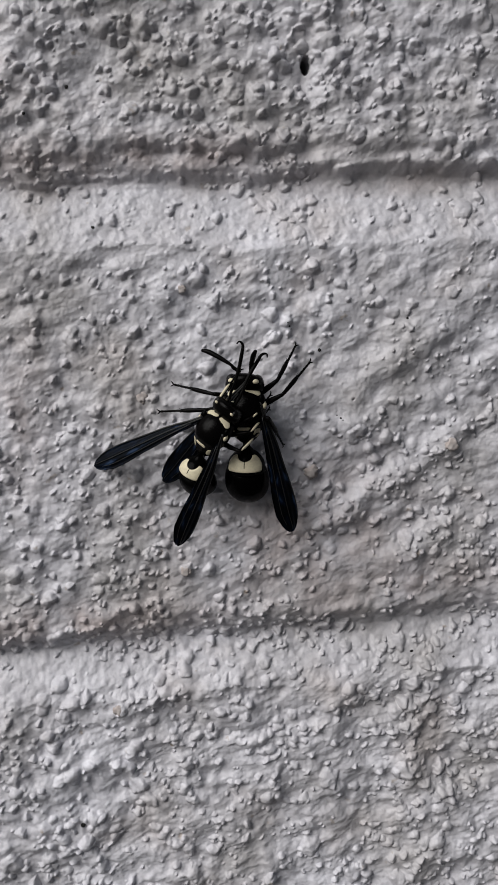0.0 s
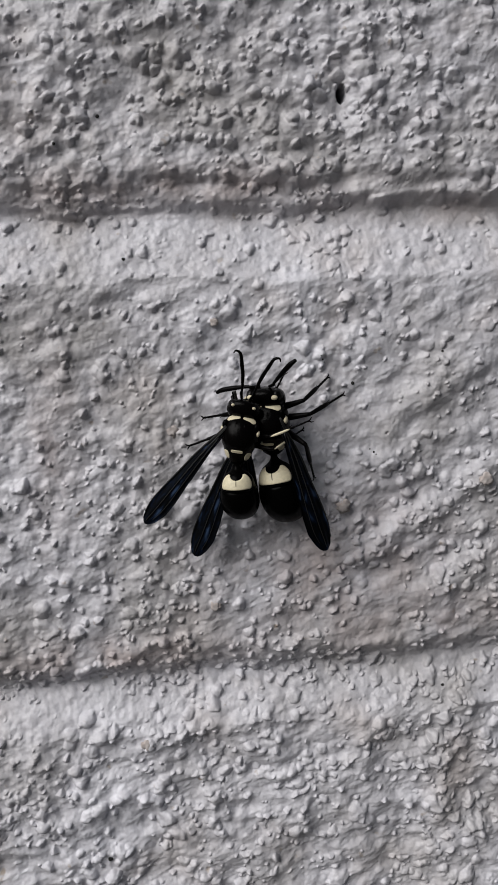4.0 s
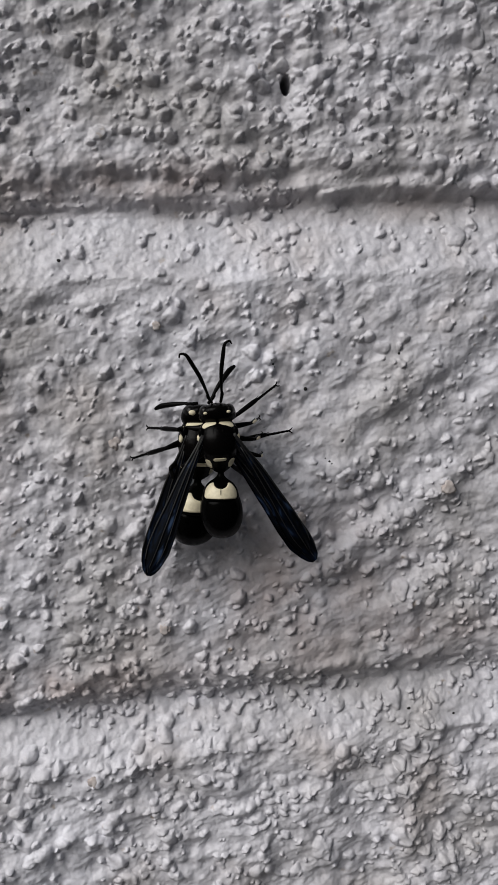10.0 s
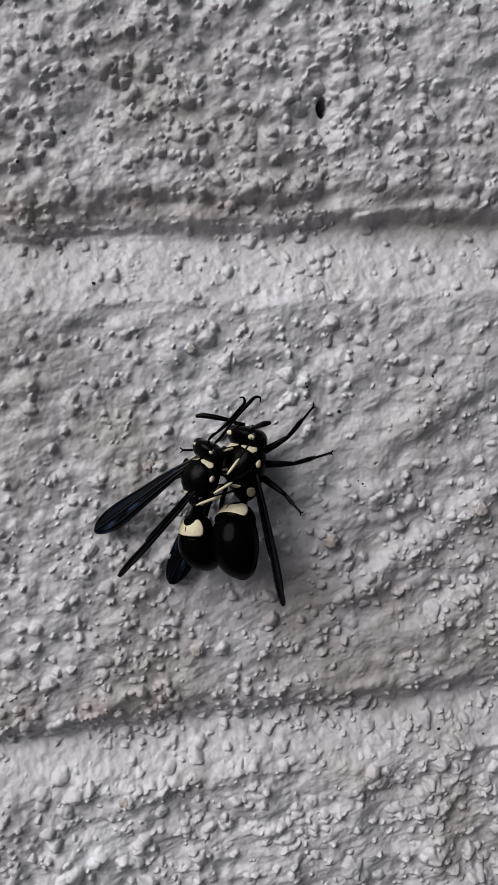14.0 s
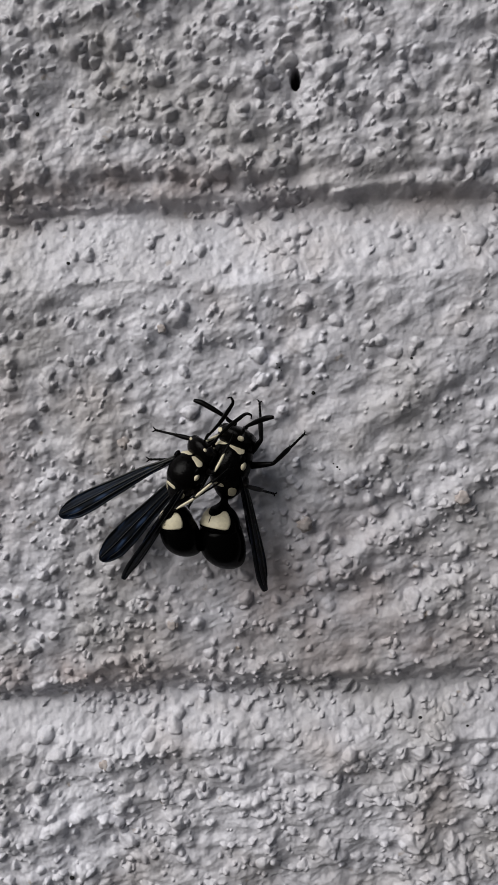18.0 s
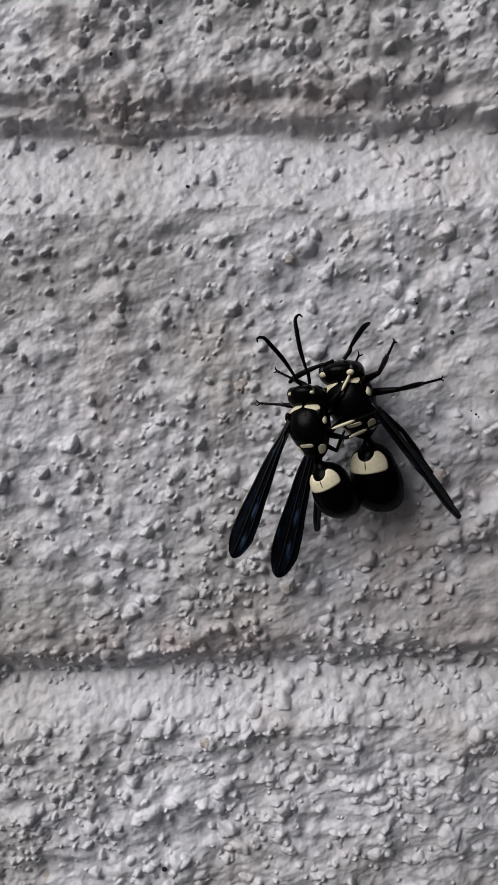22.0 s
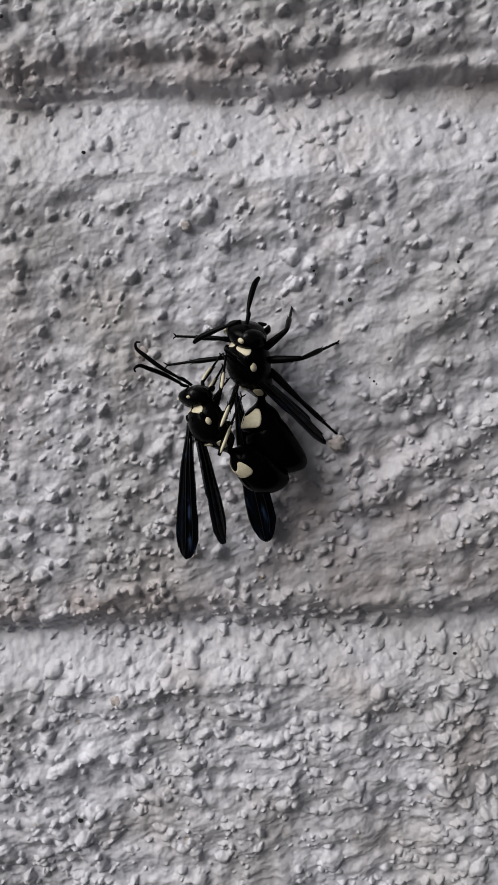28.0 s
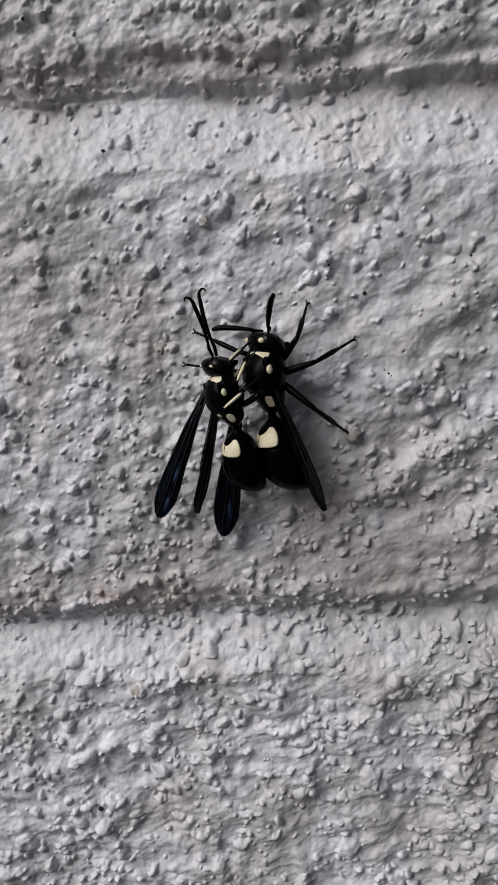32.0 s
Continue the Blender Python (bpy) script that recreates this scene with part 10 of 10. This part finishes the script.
        (32, 0.00, 3.30, 0.00, 37, 0, -180),
    ]))
    walk(MALE["leg_hl"], rows([
        (0, -1.25, -1.20, -1.50, 58, -8, -35), (0.25, -1.25, -1.20, -1.50, 95, 34, 26), (0.5, -1.25, -1.20, -1.50, 151, 12, 102),
        (1, -1.25, -1.20, -1.50, 142, -16, 141), (1.17, -1.25, -1.20, -1.50, 115, -48, -173), (1.33, -1.25, -1.20, -1.50, 50, -35, -86),
        (1.5, -1.25, -1.20, -1.50, 38, 2, -52), (2, -1.25, -1.20, -1.50, 22, 3, -83), (2.5, -1.25, -1.20, -1.50, 28, -2, -66),
        (3, -1.25, -1.20, -1.50, 21, 16, -125), (3.5, -1.25, -1.20, -1.50, 19, 9, -104), (4.5, -1.25, -1.20, -1.50, 13, -7, -66),
        (5.5, -1.25, -1.20, -1.50, -2, -15, -24), (5.75, -1.25, -1.20, -1.50, 12, 0, -95), (6, -1.25, -1.20, -1.50, 3, 19, -166),
        (6.25, -1.25, -1.20, -1.50, 14, 4, 151), (6.5, -1.25, -1.20, -1.50, 32, 1, 106), (7, -1.25, -1.20, -1.50, 44, -9, 84),
        (7.5, -1.25, -1.20, -1.50, 30, 4, 105), (8, -1.25, -1.20, -1.50, 16, 3, 102), (8.5, -1.25, -1.20, -1.50, 12, 12, 117),
        (9, -1.25, -1.20, -1.50, 22, 2, 98), (9.5, -1.25, -1.20, -1.50, -8, 15, 125), (10, -1.25, -1.20, -1.50, 14, 10, 119),
        (10.5, -1.25, -1.20, -1.50, 45, 12, 119), (11, -1.25, -1.20, -1.50, 55, -4, 92), (11.25, -1.25, -1.20, -1.50, 21, 1, 152),
        (11.5, -1.25, -1.20, -1.50, 6, 32, -154), (11.75, -1.25, -1.20, -1.50, 11, 8, 152), (12, -1.25, -1.20, -1.50, 34, -2, 97),
        (12.17, -1.25, -1.20, -1.50, 31, 7, 45), (12.33, -1.25, -1.20, -1.50, 19, 9, -29), (12.5, -1.25, -1.20, -1.50, 13, 2, -82),
        (13, -1.25, -1.20, -1.50, 6, 17, -144), (13.25, -1.25, -1.20, -1.50, 22, 14, -98), (13.5, -1.25, -1.20, -1.50, 32, 1, -55),
        (13.67, -1.25, -1.20, -1.50, 55, 36, -16), (13.83, -1.25, -1.20, -1.50, 121, 32, 66), (14, -1.25, -1.20, -1.50, 141, -4, 102),
        (14.17, -1.25, -1.20, -1.50, 129, -46, 135), (14.33, -1.25, -1.20, -1.50, 37, -50, -112), (14.5, -1.25, -1.20, -1.50, 22, -9, -77),
        (14.75, -1.25, -1.20, -1.50, 16, -13, -34), (15, -1.25, -1.20, -1.50, 10, -12, 9), (15.5, -1.25, -1.20, -1.50, 22, -19, -38),
        (17.5, -1.25, -1.20, -1.50, 41, 13, -51), (18, -1.25, -1.20, -1.50, 48, 13, -32), (18.5, -1.25, -1.20, -1.50, 19, 5, -77),
        (18.75, -1.25, -1.20, -1.50, 20, 18, -121), (19, -1.25, -1.20, -1.50, 10, 27, -169), (19.25, -1.25, -1.20, -1.50, 20, 15, -116),
        (19.5, -1.25, -1.20, -1.50, 16, 0, -67), (19.75, -1.25, -1.20, -1.50, 15, 9, -114), (20, -1.25, -1.20, -1.50, 7, 13, -161),
        (20.5, -1.25, -1.20, -1.50, 30, 9, -95), (21, -1.25, -1.20, -1.50, 28, 8, -99), (21.5, -1.25, -1.20, -1.50, 28, 7, -111),
        (22, -1.25, -1.20, -1.50, 2, 8, -120), (22.5, -1.25, -1.20, -1.50, 35, 9, -49), (23, -1.25, -1.20, -1.50, 27, 10, -89),
        (23.5, -1.25, -1.20, -1.50, 36, 12, -57), (23.67, -1.25, -1.20, -1.50, 66, 44, -13), (23.83, -1.25, -1.20, -1.50, 131, 29, 71),
        (24, -1.25, -1.20, -1.50, 144, -9, 103), (24.17, -1.25, -1.20, -1.50, 133, 39, 81), (24.33, -1.25, -1.20, -1.50, 27, 53, -35),
        (24.5, -1.25, -1.20, -1.50, 4, 8, -67), (25, -1.25, -1.20, -1.50, 5, 8, -116), (25.5, -1.25, -1.20, -1.50, 34, 5, -46),
        (25.75, -1.25, -1.20, -1.50, 17, 13, -94), (26, -1.25, -1.20, -1.50, -1, 6, -142), (26.25, -1.25, -1.20, -1.50, 19, 21, -90),
        (26.5, -1.25, -1.20, -1.50, 43, 14, -35), (27.17, -1.25, -1.20, -1.50, 44, -27, -61), (27.83, -1.25, -1.20, -1.50, 103, -62, -139),
        (28.5, -1.25, -1.20, -1.50, 154, -36, 154), (28.67, -1.25, -1.20, -1.50, 94, -58, -135), (28.83, -1.25, -1.20, -1.50, 43, -14, -67),
        (29, -1.25, -1.20, -1.50, 43, 31, -42), (29.25, -1.25, -1.20, -1.50, 42, 4, 24), (29.5, -1.25, -1.20, -1.50, 18, -6, 90),
        (29.75, -1.25, -1.20, -1.50, 38, 10, 32), (30, -1.25, -1.20, -1.50, 35, 36, -29), (30.17, -1.25, -1.20, -1.50, 29, -8, -60),
        (30.33, -1.25, -1.20, -1.50, 77, -56, -132), (30.5, -1.25, -1.20, -1.50, 135, -34, 155), (31, -1.25, -1.20, -1.50, 137, -22, 118),
        (31.5, -1.25, -1.20, -1.50, 146, -14, 98), (32, -1.25, -1.20, -1.50, 147, -27, 118),
    ]))
    bend(MALE, "tibia_hl", rows([
        (0, 0.00, 4.00, 0.00, -121, 0, 0), (0.17, 0.00, 4.00, 0.00, -120, -53, -2), (0.33, 0.00, 4.00, 0.00, 56, -53, -178),
        (0.5, 0.00, 4.00, 0.00, 57, 0, -180), (1, 0.00, 4.00, 0.00, 46, 0, 180), (1.17, 0.00, 4.00, 0.00, 42, 53, 171), (1.33, 0.00, 4.00, 0.00, -115, 53, 9),
        (1.5, 0.00, 4.00, 0.00, -120, 0, 0), (2, 0.00, 4.00, 0.00, -107, 0, 0), (2.5, 0.00, 4.00, 0.00, -104, 0, 0), (3, 0.00, 4.00, 0.00, -101, 0, 0),
        (3.5, 0.00, 4.00, 0.00, -102, 0, 0), (5.5, 0.00, 4.00, 0.00, -104, 0, 0), (6, 0.00, 4.00, 0.00, -110, 0, 0), (6.5, 0.00, 4.00, 0.00, -97, 0, 0),
        (7, 0.00, 4.00, 0.00, -105, 0, 0), (7.5, 0.00, 4.00, 0.00, -91, 0, 0), (8, 0.00, 4.00, 0.00, -89, 0, 0), (8.5, 0.00, 4.00, 0.00, -93, 0, 0),
        (9, 0.00, 4.00, 0.00, -98, 0, 0), (9.5, 0.00, 4.00, 0.00, -103, 0, 0), (10, 0.00, 4.00, 0.00, -106, 0, 0), (10.5, 0.00, 4.00, 0.00, -101, 0, 0),
        (11, 0.00, 4.00, 0.00, -113, 0, 0), (11.5, 0.00, 4.00, 0.00, -88, 0, 0), (12, 0.00, 4.00, 0.00, -101, 0, 0), (12.5, 0.00, 4.00, 0.00, -89, 0, 0),
        (13, 0.00, 4.00, 0.00, -104, 0, 0), (13.5, 0.00, 4.00, 0.00, -103, 0, 0), (13.67, 0.00, 4.00, 0.00, -95, 51, 17),
        (13.83, 0.00, 4.00, 0.00, 42, 51, 163), (14, 0.00, 4.00, 0.00, 50, 0, 180), (14.17, 0.00, 4.00, 0.00, 46, 53, 172),
        (14.33, 0.00, 4.00, 0.00, -115, 53, 8), (14.5, 0.00, 4.00, 0.00, -118, 0, 0), (15, 0.00, 4.00, 0.00, -103, 0, 0), (15.5, 0.00, 4.00, 0.00, -109, 0, 0),
        (17.5, 0.00, 4.00, 0.00, -120, 0, 0), (18, 0.00, 4.00, 0.00, -120, 0, 0), (18.5, 0.00, 4.00, 0.00, -109, 0, 0), (19, 0.00, 4.00, 0.00, -110, 0, 0),
        (19.5, 0.00, 4.00, 0.00, -95, 0, 0), (20, 0.00, 4.00, 0.00, -110, 0, 0), (20.5, 0.00, 4.00, 0.00, -110, 0, 0), (21, 0.00, 4.00, 0.00, -121, 0, 0),
        (21.5, 0.00, 4.00, 0.00, -113, 0, 0), (22, 0.00, 4.00, 0.00, -110, 0, 0), (22.5, 0.00, 4.00, 0.00, -107, 0, 0), (23, 0.00, 4.00, 0.00, -117, 0, 0),
        (23.5, 0.00, 4.00, 0.00, -117, 0, 0), (23.67, 0.00, 4.00, 0.00, -115, 53, 4), (23.83, 0.00, 4.00, 0.00, 55, 53, 176),
        (24, 0.00, 4.00, 0.00, 57, 0, 180), (24.17, 0.00, 4.00, 0.00, 54, 53, 175), (24.33, 0.00, 4.00, 0.00, -113, 53, 5),
        (24.5, 0.00, 4.00, 0.00, -116, 0, 0), (25, 0.00, 4.00, 0.00, -115, 0, 0), (25.5, 0.00, 4.00, 0.00, -101, 0, 0), (26, 0.00, 4.00, 0.00, -109, 0, 0),
        (26.5, 0.00, 4.00, 0.00, -119, 0, 0), (27.17, 0.00, 4.00, 0.00, -118, 53, 3), (27.83, 0.00, 4.00, 0.00, 55, 53, 177),
        (28.5, 0.00, 4.00, 0.00, 57, 0, 180), (28.67, 0.00, 4.00, 0.00, 56, 53, 178), (28.83, 0.00, 4.00, 0.00, -119, 53, 2),
        (29, 0.00, 4.00, 0.00, -120, 0, 0), (29.5, 0.00, 4.00, 0.00, -95, 0, 0), (30, 0.00, 4.00, 0.00, -119, 0, 0), (30.17, 0.00, 4.00, 0.00, -118, 53, 2),
        (30.33, 0.00, 4.00, 0.00, 56, 53, 178), (30.5, 0.00, 4.00, 0.00, 57, 0, -180), (31, 0.00, 4.00, 0.00, 34, 0, 180),
        (31.5, 0.00, 4.00, 0.00, 35, 0, -180), (32, 0.00, 4.00, 0.00, 45, 0, 180),
    ]))
    walk(MALE["leg_hr"], rows([
        (0, 1.25, -1.20, -1.50, 23, 23, -58), (0.17, 1.25, -1.20, -1.50, 13, -7, -102), (0.33, 1.25, -1.20, -1.50, 43, -41, -177),
        (0.5, 1.25, -1.20, -1.50, 80, -30, 118), (1, 1.25, -1.20, -1.50, 120, -39, 115), (1.5, 1.25, -1.20, -1.50, 86, -30, 116),
        (1.67, 1.25, -1.20, -1.50, 56, -32, 176), (1.83, 1.25, -1.20, -1.50, 38, -4, -118), (2, 1.25, -1.20, -1.50, 48, 19, -72),
        (2.5, 1.25, -1.20, -1.50, 55, 20, -66), (3, 1.25, -1.20, -1.50, 54, 7, -86), (3.5, 1.25, -1.20, -1.50, 44, 10, -83),
        (5.5, 1.25, -1.20, -1.50, 22, 13, -70), (6, 1.25, -1.20, -1.50, 32, 8, -90), (6.5, 1.25, -1.20, -1.50, -5, -20, -144),
        (6.75, 1.25, -1.20, -1.50, 0, -21, 176), (7, 1.25, -1.20, -1.50, 4, -19, 136), (7.5, 1.25, -1.20, -1.50, -10, -22, 178),
        (8, 1.25, -1.20, -1.50, -7, -10, -124), (8.5, 1.25, -1.20, -1.50, 4, -8, -117), (9, 1.25, -1.20, -1.50, 3, -11, -125),
        (9.5, 1.25, -1.20, -1.50, 20, -1, -96), (10, 1.25, -1.20, -1.50, 17, -8, -107), (10.5, 1.25, -1.20, -1.50, 4, -24, -171),
        (11, 1.25, -1.20, -1.50, 10, -17, 131), (11.17, 1.25, -1.20, -1.50, 7, -2, 177), (11.33, 1.25, -1.20, -1.50, 20, 12, -125),
        (11.5, 1.25, -1.20, -1.50, 35, 11, -77), (11.75, 1.25, -1.20, -1.50, 9, 4, -119), (12, 1.25, -1.20, -1.50, -7, -18, -156),
        (12.25, 1.25, -1.20, -1.50, 11, 7, -119), (12.5, 1.25, -1.20, -1.50, 41, 13, -75), (13, 1.25, -1.20, -1.50, 25, 8, -85),
        (13.25, 1.25, -1.20, -1.50, 42, -39, -143), (13.5, 1.25, -1.20, -1.50, 103, -34, 125), (14, 1.25, -1.20, -1.50, 87, -26, 106),
        (14.17, 1.25, -1.20, -1.50, 60, -38, 166), (14.33, 1.25, -1.20, -1.50, 32, -15, -119), (14.5, 1.25, -1.20, -1.50, 37, 10, -74),
        (15, 1.25, -1.20, -1.50, 24, 7, -61), (15.5, 1.25, -1.20, -1.50, 51, 17, -53), (16.17, 1.25, -1.20, -1.50, 31, -1, -102),
        (16.83, 1.25, -1.20, -1.50, 36, -36, -168), (17.5, 1.25, -1.20, -1.50, 69, -43, 124), (18, 1.25, -1.20, -1.50, 67, -48, 133),
        (18.17, 1.25, -1.20, -1.50, 31, -35, -164), (18.33, 1.25, -1.20, -1.50, 26, 1, -112), (18.5, 1.25, -1.20, -1.50, 45, 24, -69),
        (19, 1.25, -1.20, -1.50, 44, 2, -101), (19.5, 1.25, -1.20, -1.50, 48, 16, -78), (20, 1.25, -1.20, -1.50, 36, 2, -98),
        (20.17, 1.25, -1.20, -1.50, 39, -14, -147), (20.33, 1.25, -1.20, -1.50, 60, -21, 143), (20.5, 1.25, -1.20, -1.50, 73, -11, 91),
        (21, 1.25, -1.20, -1.50, 72, 2, 82), (21.5, 1.25, -1.20, -1.50, 63, 1, 83), (21.67, 1.25, -1.20, -1.50, 58, 14, 32),
        (21.83, 1.25, -1.20, -1.50, 40, 16, -41), (22, 1.25, -1.20, -1.50, 32, 5, -93), (22.25, 1.25, -1.20, -1.50, 34, -27, -161),
        (22.5, 1.25, -1.20, -1.50, 69, -33, 114), (23, 1.25, -1.20, -1.50, 63, -12, 92), (23.5, 1.25, -1.20, -1.50, 72, -35, 114),
        (24, 1.25, -1.20, -1.50, 55, -26, 104), (24.17, 1.25, -1.20, -1.50, 35, -26, 160), (24.33, 1.25, -1.20, -1.50, 22, -6, -134),
        (24.5, 1.25, -1.20, -1.50, 30, 11, -87), (25, 1.25, -1.20, -1.50, 32, 7, -91), (25.25, 1.25, -1.20, -1.50, 36, -28, -155),
        (25.5, 1.25, -1.20, -1.50, 76, -34, 120), (25.75, 1.25, -1.20, -1.50, 33, -31, -156), (26, 1.25, -1.20, -1.50, 25, 4, -95),
        (26.25, 1.25, -1.20, -1.50, 29, -31, -159), (26.5, 1.25, -1.20, -1.50, 72, -36, 114), (28.5, 1.25, -1.20, -1.50, 101, -30, 100),
        (29, 1.25, -1.20, -1.50, 111, -40, 106), (29.25, 1.25, -1.20, -1.50, -20, -65, -120), (29.5, 1.25, -1.20, -1.50, -45, 1, -92),
        (29.75, 1.25, -1.20, -1.50, -22, -63, -123), (30, 1.25, -1.20, -1.50, 101, -42, 106), (30.5, 1.25, -1.20, -1.50, 100, -45, 110),
        (31, 1.25, -1.20, -1.50, 49, -17, 95), (31.5, 1.25, -1.20, -1.50, 52, -11, 91), (32, 1.25, -1.20, -1.50, 55, -22, 95),
    ]))
    bend(MALE, "tibia_hr", rows([
        (0, 0.00, 4.00, 0.00, -111, 0, 0), (0.17, 0.00, 4.00, 0.00, -100, 49, 23), (0.33, 0.00, 4.00, 0.00, 22, 49, 157), (0.5, 0.00, 4.00, 0.00, 32, 0, 180),
        (1, 0.00, 4.00, 0.00, 38, 0, -180), (1.5, 0.00, 4.00, 0.00, 40, 0, 180), (1.67, 0.00, 4.00, 0.00, 30, 50, 158), (1.83, 0.00, 4.00, 0.00, -96, 50, 22),
        (2, 0.00, 4.00, 0.00, -106, 0, 0), (2.5, 0.00, 4.00, 0.00, -106, 0, 0), (3, 0.00, 4.00, 0.00, -102, 0, 0), (3.5, 0.00, 4.00, 0.00, -94, 0, 0),
        (5.5, 0.00, 4.00, 0.00, -95, 0, 0), (6, 0.00, 4.00, 0.00, -98, 0, 0), (6.5, 0.00, 4.00, 0.00, -101, 0, 0), (7, 0.00, 4.00, 0.00, -108, 0, 0),
        (7.5, 0.00, 4.00, 0.00, -89, 0, 0), (8, 0.00, 4.00, 0.00, -105, 0, 0), (8.5, 0.00, 4.00, 0.00, -96, 0, 0), (9, 0.00, 4.00, 0.00, -112, 0, 0),
        (9.5, 0.00, 4.00, 0.00, -90, 0, 0), (10, 0.00, 4.00, 0.00, -100, 0, 0), (10.5, 0.00, 4.00, 0.00, -101, 0, 0), (11, 0.00, 4.00, 0.00, -103, 0, 0),
        (11.5, 0.00, 4.00, 0.00, -81, 0, 0), (12, 0.00, 4.00, 0.00, -115, 0, 0), (12.5, 0.00, 4.00, 0.00, -86, 0, 0), (13, 0.00, 4.00, 0.00, -88, 0, 0),
        (13.17, 0.00, 4.00, 0.00, -78, 50, 22), (13.33, 0.00, 4.00, 0.00, 47, 50, 158), (13.5, 0.00, 4.00, 0.00, 57, 0, 180),
        (14, 0.00, 4.00, 0.00, 35, 0, 180), (14.17, 0.00, 4.00, 0.00, 25, 50, 160), (14.33, 0.00, 4.00, 0.00, -103, 50, 20),
        (14.5, 0.00, 4.00, 0.00, -113, 0, 0), (15, 0.00, 4.00, 0.00, -99, 0, 0), (15.5, 0.00, 4.00, 0.00, -109, 0, 0), (16.17, 0.00, 4.00, 0.00, -98, 49, 24),
        (16.83, 0.00, 4.00, 0.00, 22, 49, 156), (17.5, 0.00, 4.00, 0.00, 33, 0, -180), (18, 0.00, 4.00, 0.00, 33, 0, 180),
        (18.17, 0.00, 4.00, 0.00, 22, 49, 156), (18.33, 0.00, 4.00, 0.00, -98, 49, 24), (18.5, 0.00, 4.00, 0.00, -109, 0, 0), (19, 0.00, 4.00, 0.00, -97, 0, 0),
        (19.5, 0.00, 4.00, 0.00, -99, 0, 0), (20, 0.00, 4.00, 0.00, -104, 0, 0), (20.17, 0.00, 4.00, 0.00, -93, -49, -23),
        (20.33, 0.00, 4.00, 0.00, 29, -49, -157), (20.5, 0.00, 4.00, 0.00, 39, 0, -180), (21, 0.00, 4.00, 0.00, 31, 0, 180),
        (21.5, 0.00, 4.00, 0.00, 34, 0, -180), (21.67, 0.00, 4.00, 0.00, 23, 49, 157), (21.83, 0.00, 4.00, 0.00, -98, 49, 23),
        (22, 0.00, 4.00, 0.00, -109, 0, 0), (22.17, 0.00, 4.00, 0.00, -99, 50, 21), (22.33, 0.00, 4.00, 0.00, 28, 50, 159),
        (22.5, 0.00, 4.00, 0.00, 38, 0, -180), (23, 0.00, 4.00, 0.00, 31, 0, 180), (23.5, 0.00, 4.00, 0.00, 33, 0, 180), (24, 0.00, 4.00, 0.00, 26, 0, -180),
        (24.17, 0.00, 4.00, 0.00, 15, -49, -156), (24.33, 0.00, 4.00, 0.00, -103, -49, -24), (24.5, 0.00, 4.00, 0.00, -114, 0, 0),
        (25, 0.00, 4.00, 0.00, -108, 0, 0), (25.17, 0.00, 4.00, 0.00, -100, -51, -17), (25.33, 0.00, 4.00, 0.00, 37, -51, -163),
        (25.5, 0.00, 4.00, 0.00, 45, 0, -180), (25.67, 0.00, 4.00, 0.00, 36, 50, 160), (25.83, 0.00, 4.00, 0.00, -95, 50, 20),
        (26, 0.00, 4.00, 0.00, -104, 0, 0), (26.17, 0.00, 4.00, 0.00, -91, 47, 29), (26.33, 0.00, 4.00, 0.00, 15, 47, 151),
        (26.5, 0.00, 4.00, 0.00, 28, 0, -180), (28.5, 0.00, 4.00, 0.00, 12, 0, 180), (29, 0.00, 4.00, 0.00, 47, 0, 180),
        (29.17, 0.00, 4.00, 0.00, 35, -47, -152), (29.33, 0.00, 4.00, 0.00, -74, -47, -28), (29.5, 0.00, 4.00, 0.00, -86, 0, 0),
        (29.67, 0.00, 4.00, 0.00, -72, -41, -37), (29.83, 0.00, 4.00, 0.00, 11, -41, -143), (30, 0.00, 4.00, 0.00, 25, 0, -180),
        (30.5, 0.00, 4.00, 0.00, 24, 0, 180), (31, 0.00, 4.00, 0.00, 12, 0, -180), (31.5, 0.00, 4.00, 0.00, 12, 0, 180), (32, 0.00, 4.00, 0.00, 12, 0, -180),
    ]))


motions()
